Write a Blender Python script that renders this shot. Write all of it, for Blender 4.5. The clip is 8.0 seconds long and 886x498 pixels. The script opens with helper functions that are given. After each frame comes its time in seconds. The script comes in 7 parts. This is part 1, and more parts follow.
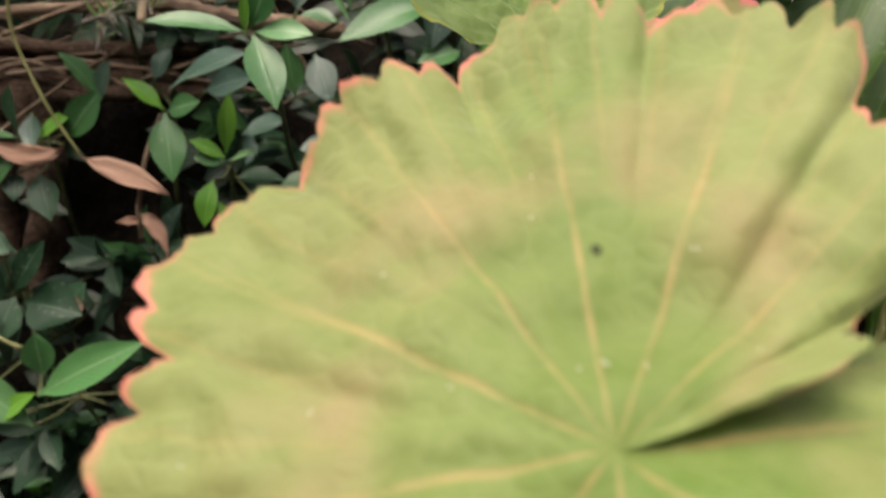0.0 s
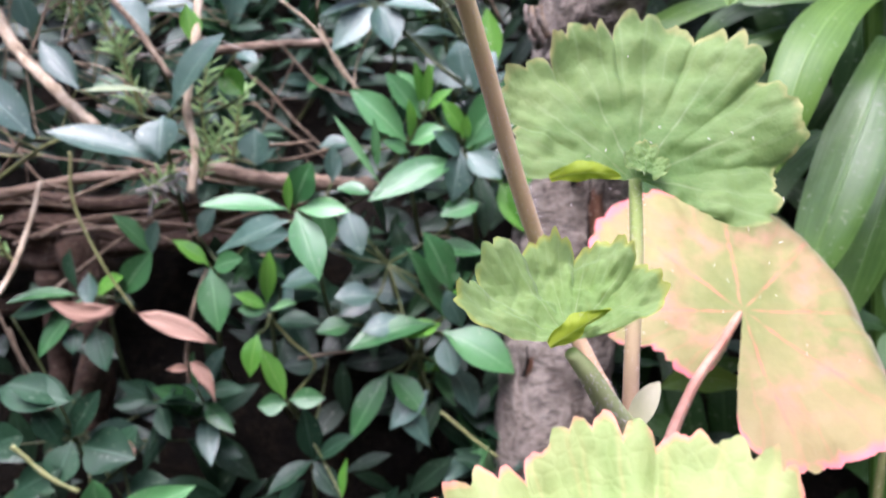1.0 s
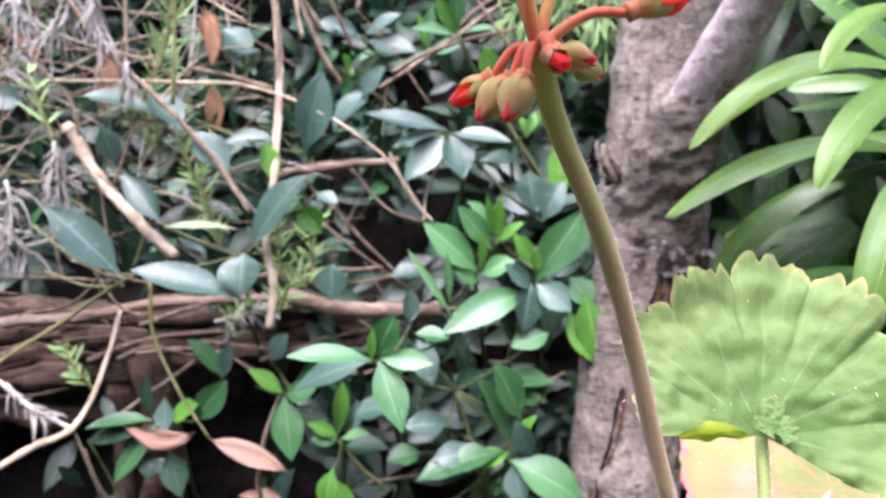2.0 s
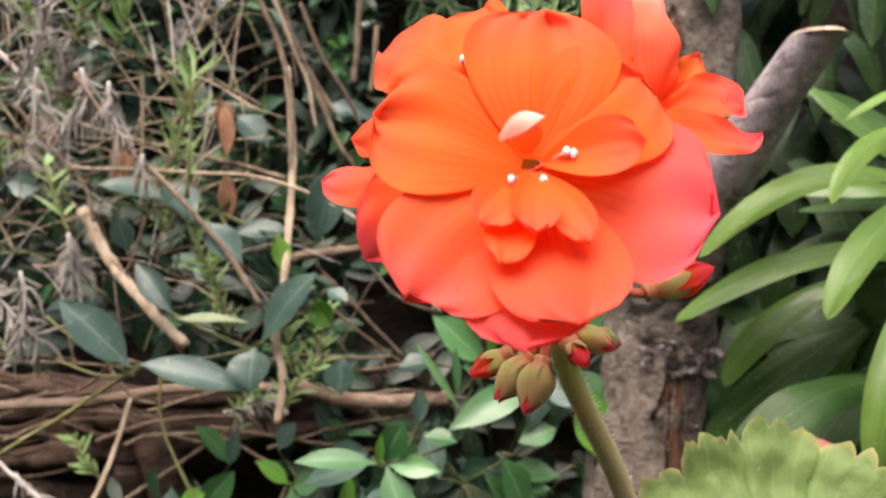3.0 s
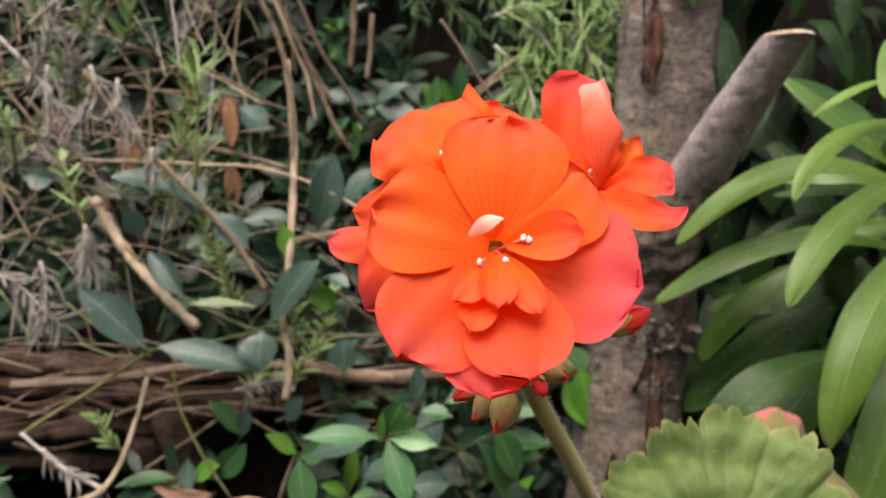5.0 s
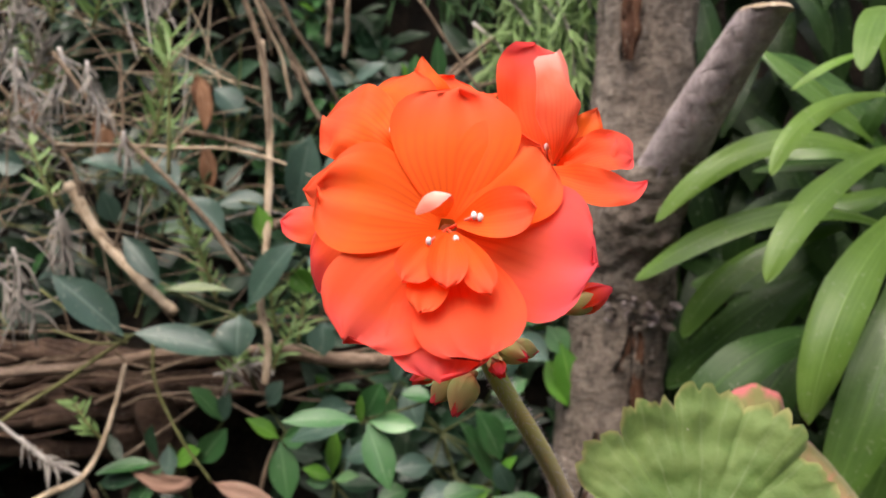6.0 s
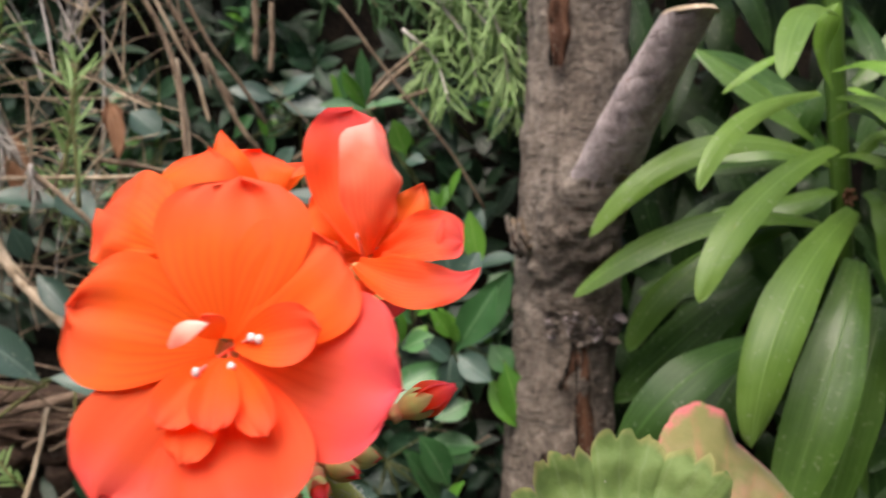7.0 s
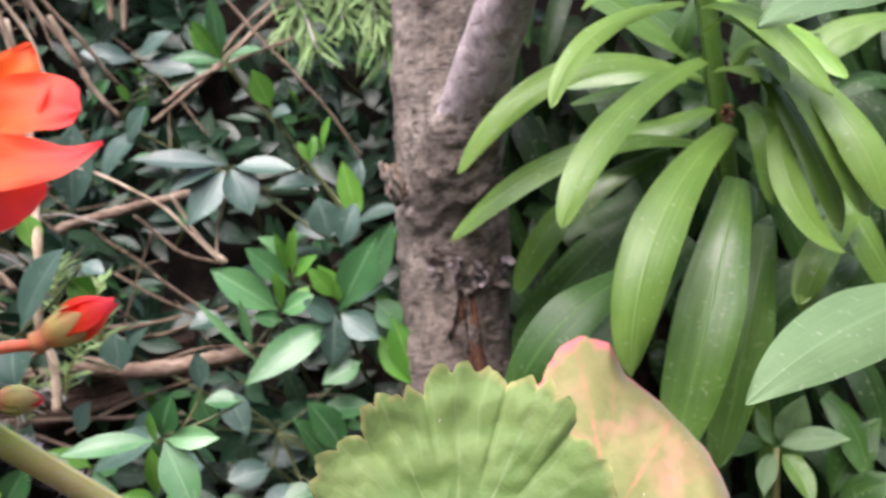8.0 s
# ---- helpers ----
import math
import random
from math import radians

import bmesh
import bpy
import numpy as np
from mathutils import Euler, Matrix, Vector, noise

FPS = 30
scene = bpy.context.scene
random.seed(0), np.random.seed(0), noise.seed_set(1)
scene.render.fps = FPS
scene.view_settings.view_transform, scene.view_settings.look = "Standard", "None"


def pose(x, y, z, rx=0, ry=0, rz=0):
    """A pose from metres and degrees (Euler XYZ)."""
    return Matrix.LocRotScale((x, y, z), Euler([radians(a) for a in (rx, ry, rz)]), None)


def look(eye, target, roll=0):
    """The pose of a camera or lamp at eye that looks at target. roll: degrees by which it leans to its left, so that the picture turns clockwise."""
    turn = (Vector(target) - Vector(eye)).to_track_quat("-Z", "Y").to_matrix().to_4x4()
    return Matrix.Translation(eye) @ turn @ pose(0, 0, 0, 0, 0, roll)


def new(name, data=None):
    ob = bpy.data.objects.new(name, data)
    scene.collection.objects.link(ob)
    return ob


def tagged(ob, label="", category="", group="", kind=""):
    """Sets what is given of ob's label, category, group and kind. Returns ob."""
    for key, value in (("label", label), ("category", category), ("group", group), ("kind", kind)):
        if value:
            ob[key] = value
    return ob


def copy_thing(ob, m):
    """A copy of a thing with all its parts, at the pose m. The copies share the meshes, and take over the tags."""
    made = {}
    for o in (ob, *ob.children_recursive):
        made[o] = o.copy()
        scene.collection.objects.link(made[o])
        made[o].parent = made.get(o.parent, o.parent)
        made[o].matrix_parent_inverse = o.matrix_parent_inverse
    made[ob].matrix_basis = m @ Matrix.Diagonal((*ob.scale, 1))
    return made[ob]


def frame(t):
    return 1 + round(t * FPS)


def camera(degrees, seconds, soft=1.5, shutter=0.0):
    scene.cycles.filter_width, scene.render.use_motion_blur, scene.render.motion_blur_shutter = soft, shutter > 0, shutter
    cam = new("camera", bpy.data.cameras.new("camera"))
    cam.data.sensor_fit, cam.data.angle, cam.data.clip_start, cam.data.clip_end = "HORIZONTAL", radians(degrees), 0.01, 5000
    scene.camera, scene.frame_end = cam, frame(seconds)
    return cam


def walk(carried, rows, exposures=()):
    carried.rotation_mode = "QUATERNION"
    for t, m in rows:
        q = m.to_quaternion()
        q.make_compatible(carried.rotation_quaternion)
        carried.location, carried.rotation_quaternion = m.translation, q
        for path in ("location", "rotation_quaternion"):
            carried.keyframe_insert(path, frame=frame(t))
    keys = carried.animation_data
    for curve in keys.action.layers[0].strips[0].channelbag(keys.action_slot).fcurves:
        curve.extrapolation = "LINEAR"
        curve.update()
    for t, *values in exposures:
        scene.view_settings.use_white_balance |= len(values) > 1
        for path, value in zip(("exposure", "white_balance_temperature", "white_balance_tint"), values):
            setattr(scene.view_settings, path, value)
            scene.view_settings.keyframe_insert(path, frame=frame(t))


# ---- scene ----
cam = camera(58.0, 8.0, soft=1.5, shutter=0.2)
PATH = [
    (0, (0.028, 0.091, 0.351), (0.084, 2.075, 0.108), 1.1),
    (0.5, (0.021, 0.075, 0.368), (0.069, 2.069, 0.22), -0.8),
    (1, (0.02, 0.065, 0.388), (0.054, 2.063, 0.308), -0.9),
    (1.5, (0.007, 0.062, 0.414), (0.025, 2.061, 0.366), -0.9),
    (2, (-0.005, 0.061, 0.44), (-0.014, 2.06, 0.419), -0.4),
    (2.2, (-0.006, 0.058, 0.447), (-0.016, 2.058, 0.445), -0.3),
    (3.5, (-0.007, 0.059, 0.487), (-0.036, 2.058, 0.529), 0.7),
    (4, (-0.006, 0.045, 0.493), (-0.03, 2.045, 0.494), 0.3),
    (4.5, (-0.006, 0.035, 0.49), (-0.031, 2.034, 0.451), 0.0),
    (6, (0.001, 0.039, 0.488), (0.005, 2.036, 0.369), -1.0),
    (6.5, (0.005, 0.045, 0.497), (0.019, 2.041, 0.368), -2.0),
    (7, (0.025, 0.057, 0.501), (0.077, 2.051, 0.354), -3.7),
    (7.5, (0.049, 0.067, 0.498), (0.164, 2.057, 0.338), -6.1),
    (7.7, (0.048, 0.074, 0.492), (0.178, 2.061, 0.302), -7.0),
    (8, (0.058, 0.075, 0.484), (0.231, 2.056, 0.262), -8.1),
]
walk(cam, [(t, look(eye, target, roll)) for t, eye, target, roll in PATH], [(0, 0.95, 7100, 10), (0.5, 1.48, 6200, 14.5), (1.0, 1.9, 5600, 21.5), (1.5, 2.08, 5550, 23), (2.2, 2.15, 5800, 20), (3.5, 1.05, 7100, 12), (4.0, 1.05, 6050, 14), (4.5, 0.97, 6900, 12), (6.5, 1.0, 6700, 11), (7.1, 1.0, 6700, 11), (7.5, 1.42, 5950, 18), (8.0, 1.72, 6100, 19)])
cam.data.dof.use_dof, cam.data.dof.focus_distance, cam.data.dof.aperture_fstop = True, 0.124, 35.0

# ---- light ----
world = bpy.data.worlds.new("overcast_sky")
scene.world = world
world.use_nodes = True
wn, wl = world.node_tree.nodes, world.node_tree.links
sky = wn.new("ShaderNodeTexSky")
sky.sky_type, sky.sun_disc = "NISHITA", False
sky.sun_elevation, sky.sun_rotation = radians(64), radians(200)
sky.air_density, sky.dust_density = 1.0, 6.0
wn["Background"].inputs["Strength"].default_value = 0.15
wl.new(sky.outputs["Color"], wn["Background"].inputs["Color"])
sun = new("sun", bpy.data.lights.new("sun", "SUN"))
sun.data.energy, sun.data.angle, sun.data.color = 1.35, radians(55), (1.0, 0.98, 0.96)
sun.matrix_world = look((-0.40, -1.15, 2.1), (0, 0, 0))


# ---- materials ----
def ramp(nt, fac, stops):
    n = nt.nodes.new("ShaderNodeValToRGB")
    while len(n.color_ramp.elements) < len(stops):
        n.color_ramp.elements.new(0.5)
    for e, (p, c) in zip(n.color_ramp.elements, stops):
        e.position, e.color = p, (*c, 1)
    nt.links.new(fac, n.inputs["Fac"])
    return n.outputs["Color"]


def math_node(nt, op, a, b=0.0):
    n = nt.nodes.new("ShaderNodeMath")
    n.operation = op
    for i, v in enumerate((a, b)):
        if isinstance(v, (int, float)):
            n.inputs[i].default_value = v
        else:
            nt.links.new(v, n.inputs[i])
    return n.outputs[0]


def mix(nt, fac, a, b, blend="MIX"):
    n = nt.nodes.new("ShaderNodeMix")
    n.data_type, n.blend_type = "RGBA", blend
    for s, v in ((0, fac), (6, a), (7, b)):
        if isinstance(v, (int, float)):
            n.inputs[s].default_value = v
        elif isinstance(v, tuple):
            n.inputs[s].default_value = (*v, 1)
        else:
            nt.links.new(v, n.inputs[s])
    return n.outputs[2]


def noise_tex(nt, scale, detail=4.0, coords="Object", rough=0.55):
    c = nt.nodes.new("ShaderNodeTexCoord")
    n = nt.nodes.new("ShaderNodeTexNoise")
    n.inputs["Scale"].default_value, n.inputs["Detail"].default_value, n.inputs["Roughness"].default_value = scale, detail, rough
    nt.links.new(c.outputs[coords], n.inputs["Vector"])
    return n.outputs["Fac"]


def start_material(name, rough, spec=0.5):
    m = bpy.data.materials.new(name)
    m.use_nodes = True
    b = m.node_tree.nodes["Principled BSDF"]
    b.inputs["Roughness"].default_value = rough
    b.inputs["Specular IOR Level"].default_value = spec
    return m, m.node_tree, b


def bump(nt, b, height, strength, distance):
    n = nt.nodes.new("ShaderNodeBump")
    n.inputs["Strength"].default_value, n.inputs["Distance"].default_value = strength, distance
    nt.links.new(height, n.inputs["Height"])
    nt.links.new(n.outputs["Normal"], b.inputs["Normal"])


def translucent(nt, b, colour, amount):
    """Lets some light through a thin leaf or petal."""
    t = nt.nodes.new("ShaderNodeBsdfTranslucent")
    x = nt.nodes.new("ShaderNodeMixShader")
    x.inputs[0].default_value = amount
    nt.links.new(colour, t.inputs["Color"])
    nt.links.new(b.outputs[0], x.inputs[1])
    nt.links.new(t.outputs[0], x.inputs[2])
    nt.links.new(x.outputs[0], nt.nodes["Material Output"].inputs["Surface"])


def uv_axes(nt):
    c = nt.nodes.new("ShaderNodeUVMap")
    s = nt.nodes.new("ShaderNodeSeparateXYZ")
    nt.links.new(c.outputs[0], s.inputs[0])
    return s.outputs[0], s.outputs[1]


def leaf_material(name, dark, light, rib, rough=0.36, through_light=0.12, side_veins=14.0, lines=0.0, spec=0.5, island=False):
    """Narrow leaves: along the leaf u, across it v; a paler midrib and side veins or lines along."""
    m, nt, b = start_material(name, rough, spec)
    u, v = uv_axes(nt)
    off = math_node(nt, "ABSOLUTE", math_node(nt, "SUBTRACT", v, 0.5))
    chance = nt.nodes.new("ShaderNodeNewGeometry").outputs["Random Per Island"] if island else nt.nodes.new("ShaderNodeObjectInfo").outputs["Random"]
    tone = math_node(nt, "ADD", math_node(nt, "MULTIPLY", chance, 0.6), math_node(nt, "MULTIPLY", noise_tex(nt, 90), 0.55))
    col = ramp(nt, tone, [(0.15, dark), (0.95, light)])
    if lines:
        wave = math_node(nt, "SINE", math_node(nt, "MULTIPLY", v, lines))
        relief = math_node(nt, "MULTIPLY", wave, 0.07)
        stretch = nt.nodes.new("ShaderNodeCombineXYZ")
        nt.links.new(math_node(nt, "MULTIPLY", u, 3.0), stretch.inputs[0])
        nt.links.new(math_node(nt, "MULTIPLY", v, 26.0), stretch.inputs[1])
        nt.links.new(math_node(nt, "MULTIPLY", chance, 40.0), stretch.inputs[2])
        streak = nt.nodes.new("ShaderNodeTexNoise")
        streak.inputs["Scale"].default_value, streak.inputs["Detail"].default_value = 1.0, 4.0
        nt.links.new(stretch.outputs[0], streak.inputs["Vector"])
        col = mix(nt, math_node(nt, "MULTIPLY", ramp(nt, streak.outputs["Fac"], [(0.45, (0, 0, 0)), (0.70, (1, 1, 1))]), 0.22), col, rib)
        ends = ramp(nt, math_node(nt, "ADD", u, math_node(nt, "MULTIPLY", math_node(nt, "SUBTRACT", noise_tex(nt, 60, 2), 0.5), 0.3)), [(0.80, (0, 0, 0)), (1.05, (1, 1, 1))])
        col = mix(nt, math_node(nt, "MULTIPLY", ends, 0.3), col, rib)
    else:
        wave = math_node(nt, "SINE", math_node(nt, "MULTIPLY", math_node(nt, "SUBTRACT", u, math_node(nt, "MULTIPLY", off, 0.55)), side_veins * 6.283))
        relief = math_node(nt, "POWER", math_node(nt, "MAXIMUM", wave, 0.0), 6.0)
    faint = math_node(nt, "MULTIPLY", math_node(nt, "MULTIPLY", math_node(nt, "MAXIMUM", wave, 0.0), noise_tex(nt, 35, 2)), 0.10)
    col = mix(nt, faint, col, rib)
    line = ramp(nt, off, [(0.008, (1, 1, 1)), (0.035, (0, 0, 0))])
    col = mix(nt, math_node(nt, "MULTIPLY", line, 0.35 if lines else 0.55), col, rib)
    spots = ramp(nt, noise_tex(nt, 420, 2), [(0.64, (0, 0, 0)), (0.71, (1, 1, 1))])
    col = mix(nt, math_node(nt, "MULTIPLY", spots, 0.26), col, (0.35, 0.36, 0.28))
    nt.links.new(col, b.inputs["Base Color"])
    r = math_node(nt, "ADD", rough - 0.10, math_node(nt, "MULTIPLY", noise_tex(nt, 60), 0.22))
    nt.links.new(r, b.inputs["Roughness"])
    bump(nt, b, math_node(nt, "ADD", math_node(nt, "MULTIPLY", relief, -0.5), math_node(nt, "ADD", math_node(nt, "MULTIPLY", line, -1.0), math_node(nt, "MULTIPLY", noise_tex(nt, 260), 0.8))), 0.35, 0.0006)
    translucent(nt, b, col, through_light)
    return m


def lobed_material(name, dark, light, edge, vein, blush, veins=9.0, edge_start=0.93, blush_amount=0.5, rough=0.6, vein_amount=1.4, through_light=0.25):
    """Round geranium leaves: u runs round the leaf, v from its middle to its edge."""
    m, nt, b = start_material(name, rough, 0.3)
    u, v = uv_axes(nt)
    big, fine = noise_tex(nt, 45, 3), noise_tex(nt, 330, 5)
    col = ramp(nt, math_node(nt, "ADD", math_node(nt, "MULTIPLY", big, 0.75), math_node(nt, "MULTIPLY", fine, 0.3)), [(0.3, dark), (0.72, light)])
    col = mix(nt, ramp(nt, v, [(0.35, (0, 0, 0)), (0.95, (0.4, 0.4, 0.4))]), col, light)
    col = mix(nt, ramp(nt, v, [(0.05, (0.55, 0.55, 0.55)), (0.50, (0, 0, 0))]), col, dark)
    cell = math_node(nt, "ABSOLUTE", math_node(nt, "SUBTRACT", math_node(nt, "FRACT", math_node(nt, "ADD", math_node(nt, "MULTIPLY", u, veins), math_node(nt, "MULTIPLY", noise_tex(nt, 70, 2), 0.16))), 0.53))
    near = math_node(nt, "MULTIPLY", cell, math_node(nt, "ADD", v, 0.12))
    line = ramp(nt, near, [(0.003, (1, 1, 1)), (0.026, (0, 0, 0))])
    fork = math_node(nt, "ABSOLUTE", math_node(nt, "SUBTRACT", math_node(nt, "FRACT", math_node(nt, "ADD", math_node(nt, "MULTIPLY", u, veins * 3.0), math_node(nt, "MULTIPLY", noise_tex(nt, 90, 2), 0.5))), 0.5))
    outer = ramp(nt, v, [(0.40, (0, 0, 0)), (0.62, (1, 1, 1))])
    twig_line = math_node(nt, "MULTIPLY", ramp(nt, fork, [(0.01, (1, 1, 1)), (0.09, (0, 0, 0))]), outer)
    tc = nt.nodes.new("ShaderNodeTexCoord")
    net = nt.nodes.new("ShaderNodeTexVoronoi")
    net.feature = "DISTANCE_TO_EDGE"
    net.inputs["Scale"].default_value = 520.0
    nt.links.new(tc.outputs["Object"], net.inputs["Vector"])
    cells = ramp(nt, net.outputs["Distance"], [(0.0, (0, 0, 0)), (0.22, (1, 1, 1))])
    fade = ramp(nt, v, [(0.0, (0.7, 0.7, 0.7)), (0.3, (1, 1, 1)), (0.92, (0.15, 0.15, 0.15))])
    patch = ramp(nt, noise_tex(nt, 70, 3), [(0.45, (0, 0, 0)), (0.62, (1, 1, 1))])
    ring = ramp(nt, v, [(0.25, (0, 0, 0)), (0.5, (1, 1, 1)), (0.8, (0.1, 0.1, 0.1))])
    broad = ramp(nt, noise_tex(nt, 22, 3), [(0.42, (0, 0, 0)), (0.62, (1, 1, 1))])
    col = mix(nt, math_node(nt, "MULTIPLY", broad, 0.35), col, mix(nt, 0.5, dark, blush))
    col = mix(nt, math_node(nt, "MULTIPLY", math_node(nt, "MULTIPLY", patch, ring), blush_amount), col, blush)
    col = mix(nt, math_node(nt, "MULTIPLY", math_node(nt, "MULTIPLY", line, fade), math_node(nt, "MULTIPLY", ramp(nt, noise_tex(nt, 240, 4), [(0.34, (0.12, 0.12, 0.12)), (0.62, (0.9, 0.9, 0.9))]), vein_amount)), col, vein)
    col = mix(nt, math_node(nt, "MULTIPLY", twig_line, 0.16), col, vein)
    col = mix(nt, math_node(nt, "MULTIPLY", math_node(nt, "SUBTRACT", 1.0, cells), 0.10), col, light)
    rim = ramp(nt, math_node(nt, "ADD", v, math_node(nt, "MULTIPLY", math_node(nt, "SUBTRACT", noise_tex(nt, 110, 2), 0.5), 0.12)), [(edge_start, (0, 0, 0)), (edge_start + 0.055, (1, 1, 1))])
    spotty = ramp(nt, noise_tex(nt, 150, 3), [(0.36, (0.0, 0.0, 0.0)), (0.50, (1, 1, 1))])
    col = mix(nt, math_node(nt, "MULTIPLY", math_node(nt, "MULTIPLY", rim, spotty), 0.9), col, edge)
    nt.links.new(col, b.inputs["Base Color"])
    b.inputs["Sheen Weight"].default_value = 0.3
    b.inputs["Sheen Roughness"].default_value = 0.4
    small = ramp(nt, noise_tex(nt, 700, 3), [(0.3, (0, 0, 0)), (0.7, (1, 1, 1))])
    bump(nt, b, math_node(nt, "ADD", math_node(nt, "MULTIPLY", math_node(nt, "MULTIPLY", line, fade), -0.7), math_node(nt, "ADD", math_node(nt, "ADD", math_node(nt, "MULTIPLY", small, 0.35), math_node(nt, "MULTIPLY", cells, 0.45)), math_node(nt, "ADD", math_node(nt, "MULTIPLY", twig_line, -0.12), math_node(nt, "MULTIPLY", fine, 0.5)))), 0.24, 0.0006)
    translucent(nt, b, col, through_light)
    return m


def petal_material(name, base, middle, tip):
    m, nt, b = start_material(name, 0.55, 0.15)
    u, v = uv_axes(nt)
    info = nt.nodes.new("ShaderNodeObjectInfo")
    t = math_node(nt, "ADD", u, math_node(nt, "ADD", math_node(nt, "MULTIPLY", math_node(nt, "SUBTRACT", noise_tex(nt, 120, 3), 0.5), 0.5), math_node(nt, "MULTIPLY", math_node(nt, "SUBTRACT", info.outputs["Random"], 0.5), 0.4)))
    col = ramp(nt, t, [(0.05, base), (0.55, middle), (1.0, tip)])
    lines = math_node(nt, "SINE", math_node(nt, "MULTIPLY", math_node(nt, "ADD", v, math_node(nt, "MULTIPLY", noise_tex(nt, 60, 2), 0.12)), 75.0))
    near_base = ramp(nt, u, [(0.15, (1, 1, 1)), (0.7, (0, 0, 0))])
    col = mix(nt, math_node(nt, "MULTIPLY", math_node(nt, "MULTIPLY", math_node(nt, "MAXIMUM", lines, 0.0), near_base), 0.30), col, (0.70, 0.02, 0.01))
    nt.links.new(col, b.inputs["Base Color"])
    bump(nt, b, math_node(nt, "ADD", math_node(nt, "MULTIPLY", lines, 0.10), noise_tex(nt, 300, 3)), 0.12, 0.0004)
    translucent(nt, b, col, 0.45)
    return m


def woody_material(name, dark, mid, pale, scale=60.0, stretch=(1, 1, 0.25), depth=0.0012, rough=0.85, flecks=(0.5, 0.45, 0.4), dashes=0.0):
    m, nt, b = start_material(name, rough, 0.25)
    c = nt.nodes.new("ShaderNodeTexCoord")
    mp = nt.nodes.new("ShaderNodeMapping")
    mp.inputs["Scale"].default_value = stretch
    nt.links.new(c.outputs["Object"], mp.inputs["Vector"])
    facs = []
    for s, d in ((scale, 6), (scale * 5, 4)):
        n = nt.nodes.new("ShaderNodeTexNoise")
        n.inputs["Scale"].default_value, n.inputs["Detail"].default_value, n.inputs["Roughness"].default_value = s, d, 0.65
        nt.links.new(mp.outputs[0], n.inputs["Vector"])
        facs.append(n.outputs["Fac"])
    f = math_node(nt, "ADD", math_node(nt, "MULTIPLY", facs[0], 0.65), math_node(nt, "MULTIPLY", facs[1], 0.35))
    col = ramp(nt, f, [(0.33, dark), (0.5, mid), (0.68, pale)])
    lich = ramp(nt, noise_tex(nt, scale * 9, 2), [(0.64, (0, 0, 0)), (0.7, (1, 1, 1))])
    col = mix(nt, math_node(nt, "MULTIPLY", lich, 0.4), col, flecks)
    if dashes:
        long = nt.nodes.new("ShaderNodeMapping")
        long.inputs["Scale"].default_value = (1, 1, 3.2)
        nt.links.new(c.outputs["Object"], long.inputs["Vector"])
        n = nt.nodes.new("ShaderNodeTexNoise")
        n.inputs["Scale"].default_value, n.inputs["Detail"].default_value = scale * 0.8, 3.0
        nt.links.new(long.outputs[0], n.inputs["Vector"])
        dash = ramp(nt, n.outputs["Fac"], [(0.56, (0, 0, 0)), (0.66, (1, 1, 1))])
        broad = ramp(nt, noise_tex(nt, scale * 0.16, 3), [(0.40, (0, 0, 0)), (0.62, (1, 1, 1))])
        col = mix(nt, math_node(nt, "MULTIPLY", broad, 0.55), col, mix(nt, 0.5, mid, pale))
        col = mix(nt, math_node(nt, "MULTIPLY", dash, dashes), col, dark)
        f = math_node(nt, "SUBTRACT", f, math_node(nt, "MULTIPLY", dash, 0.22))
    nt.links.new(col, b.inputs["Base Color"])
    bump(nt, b, f, 0.9, depth)
    return m


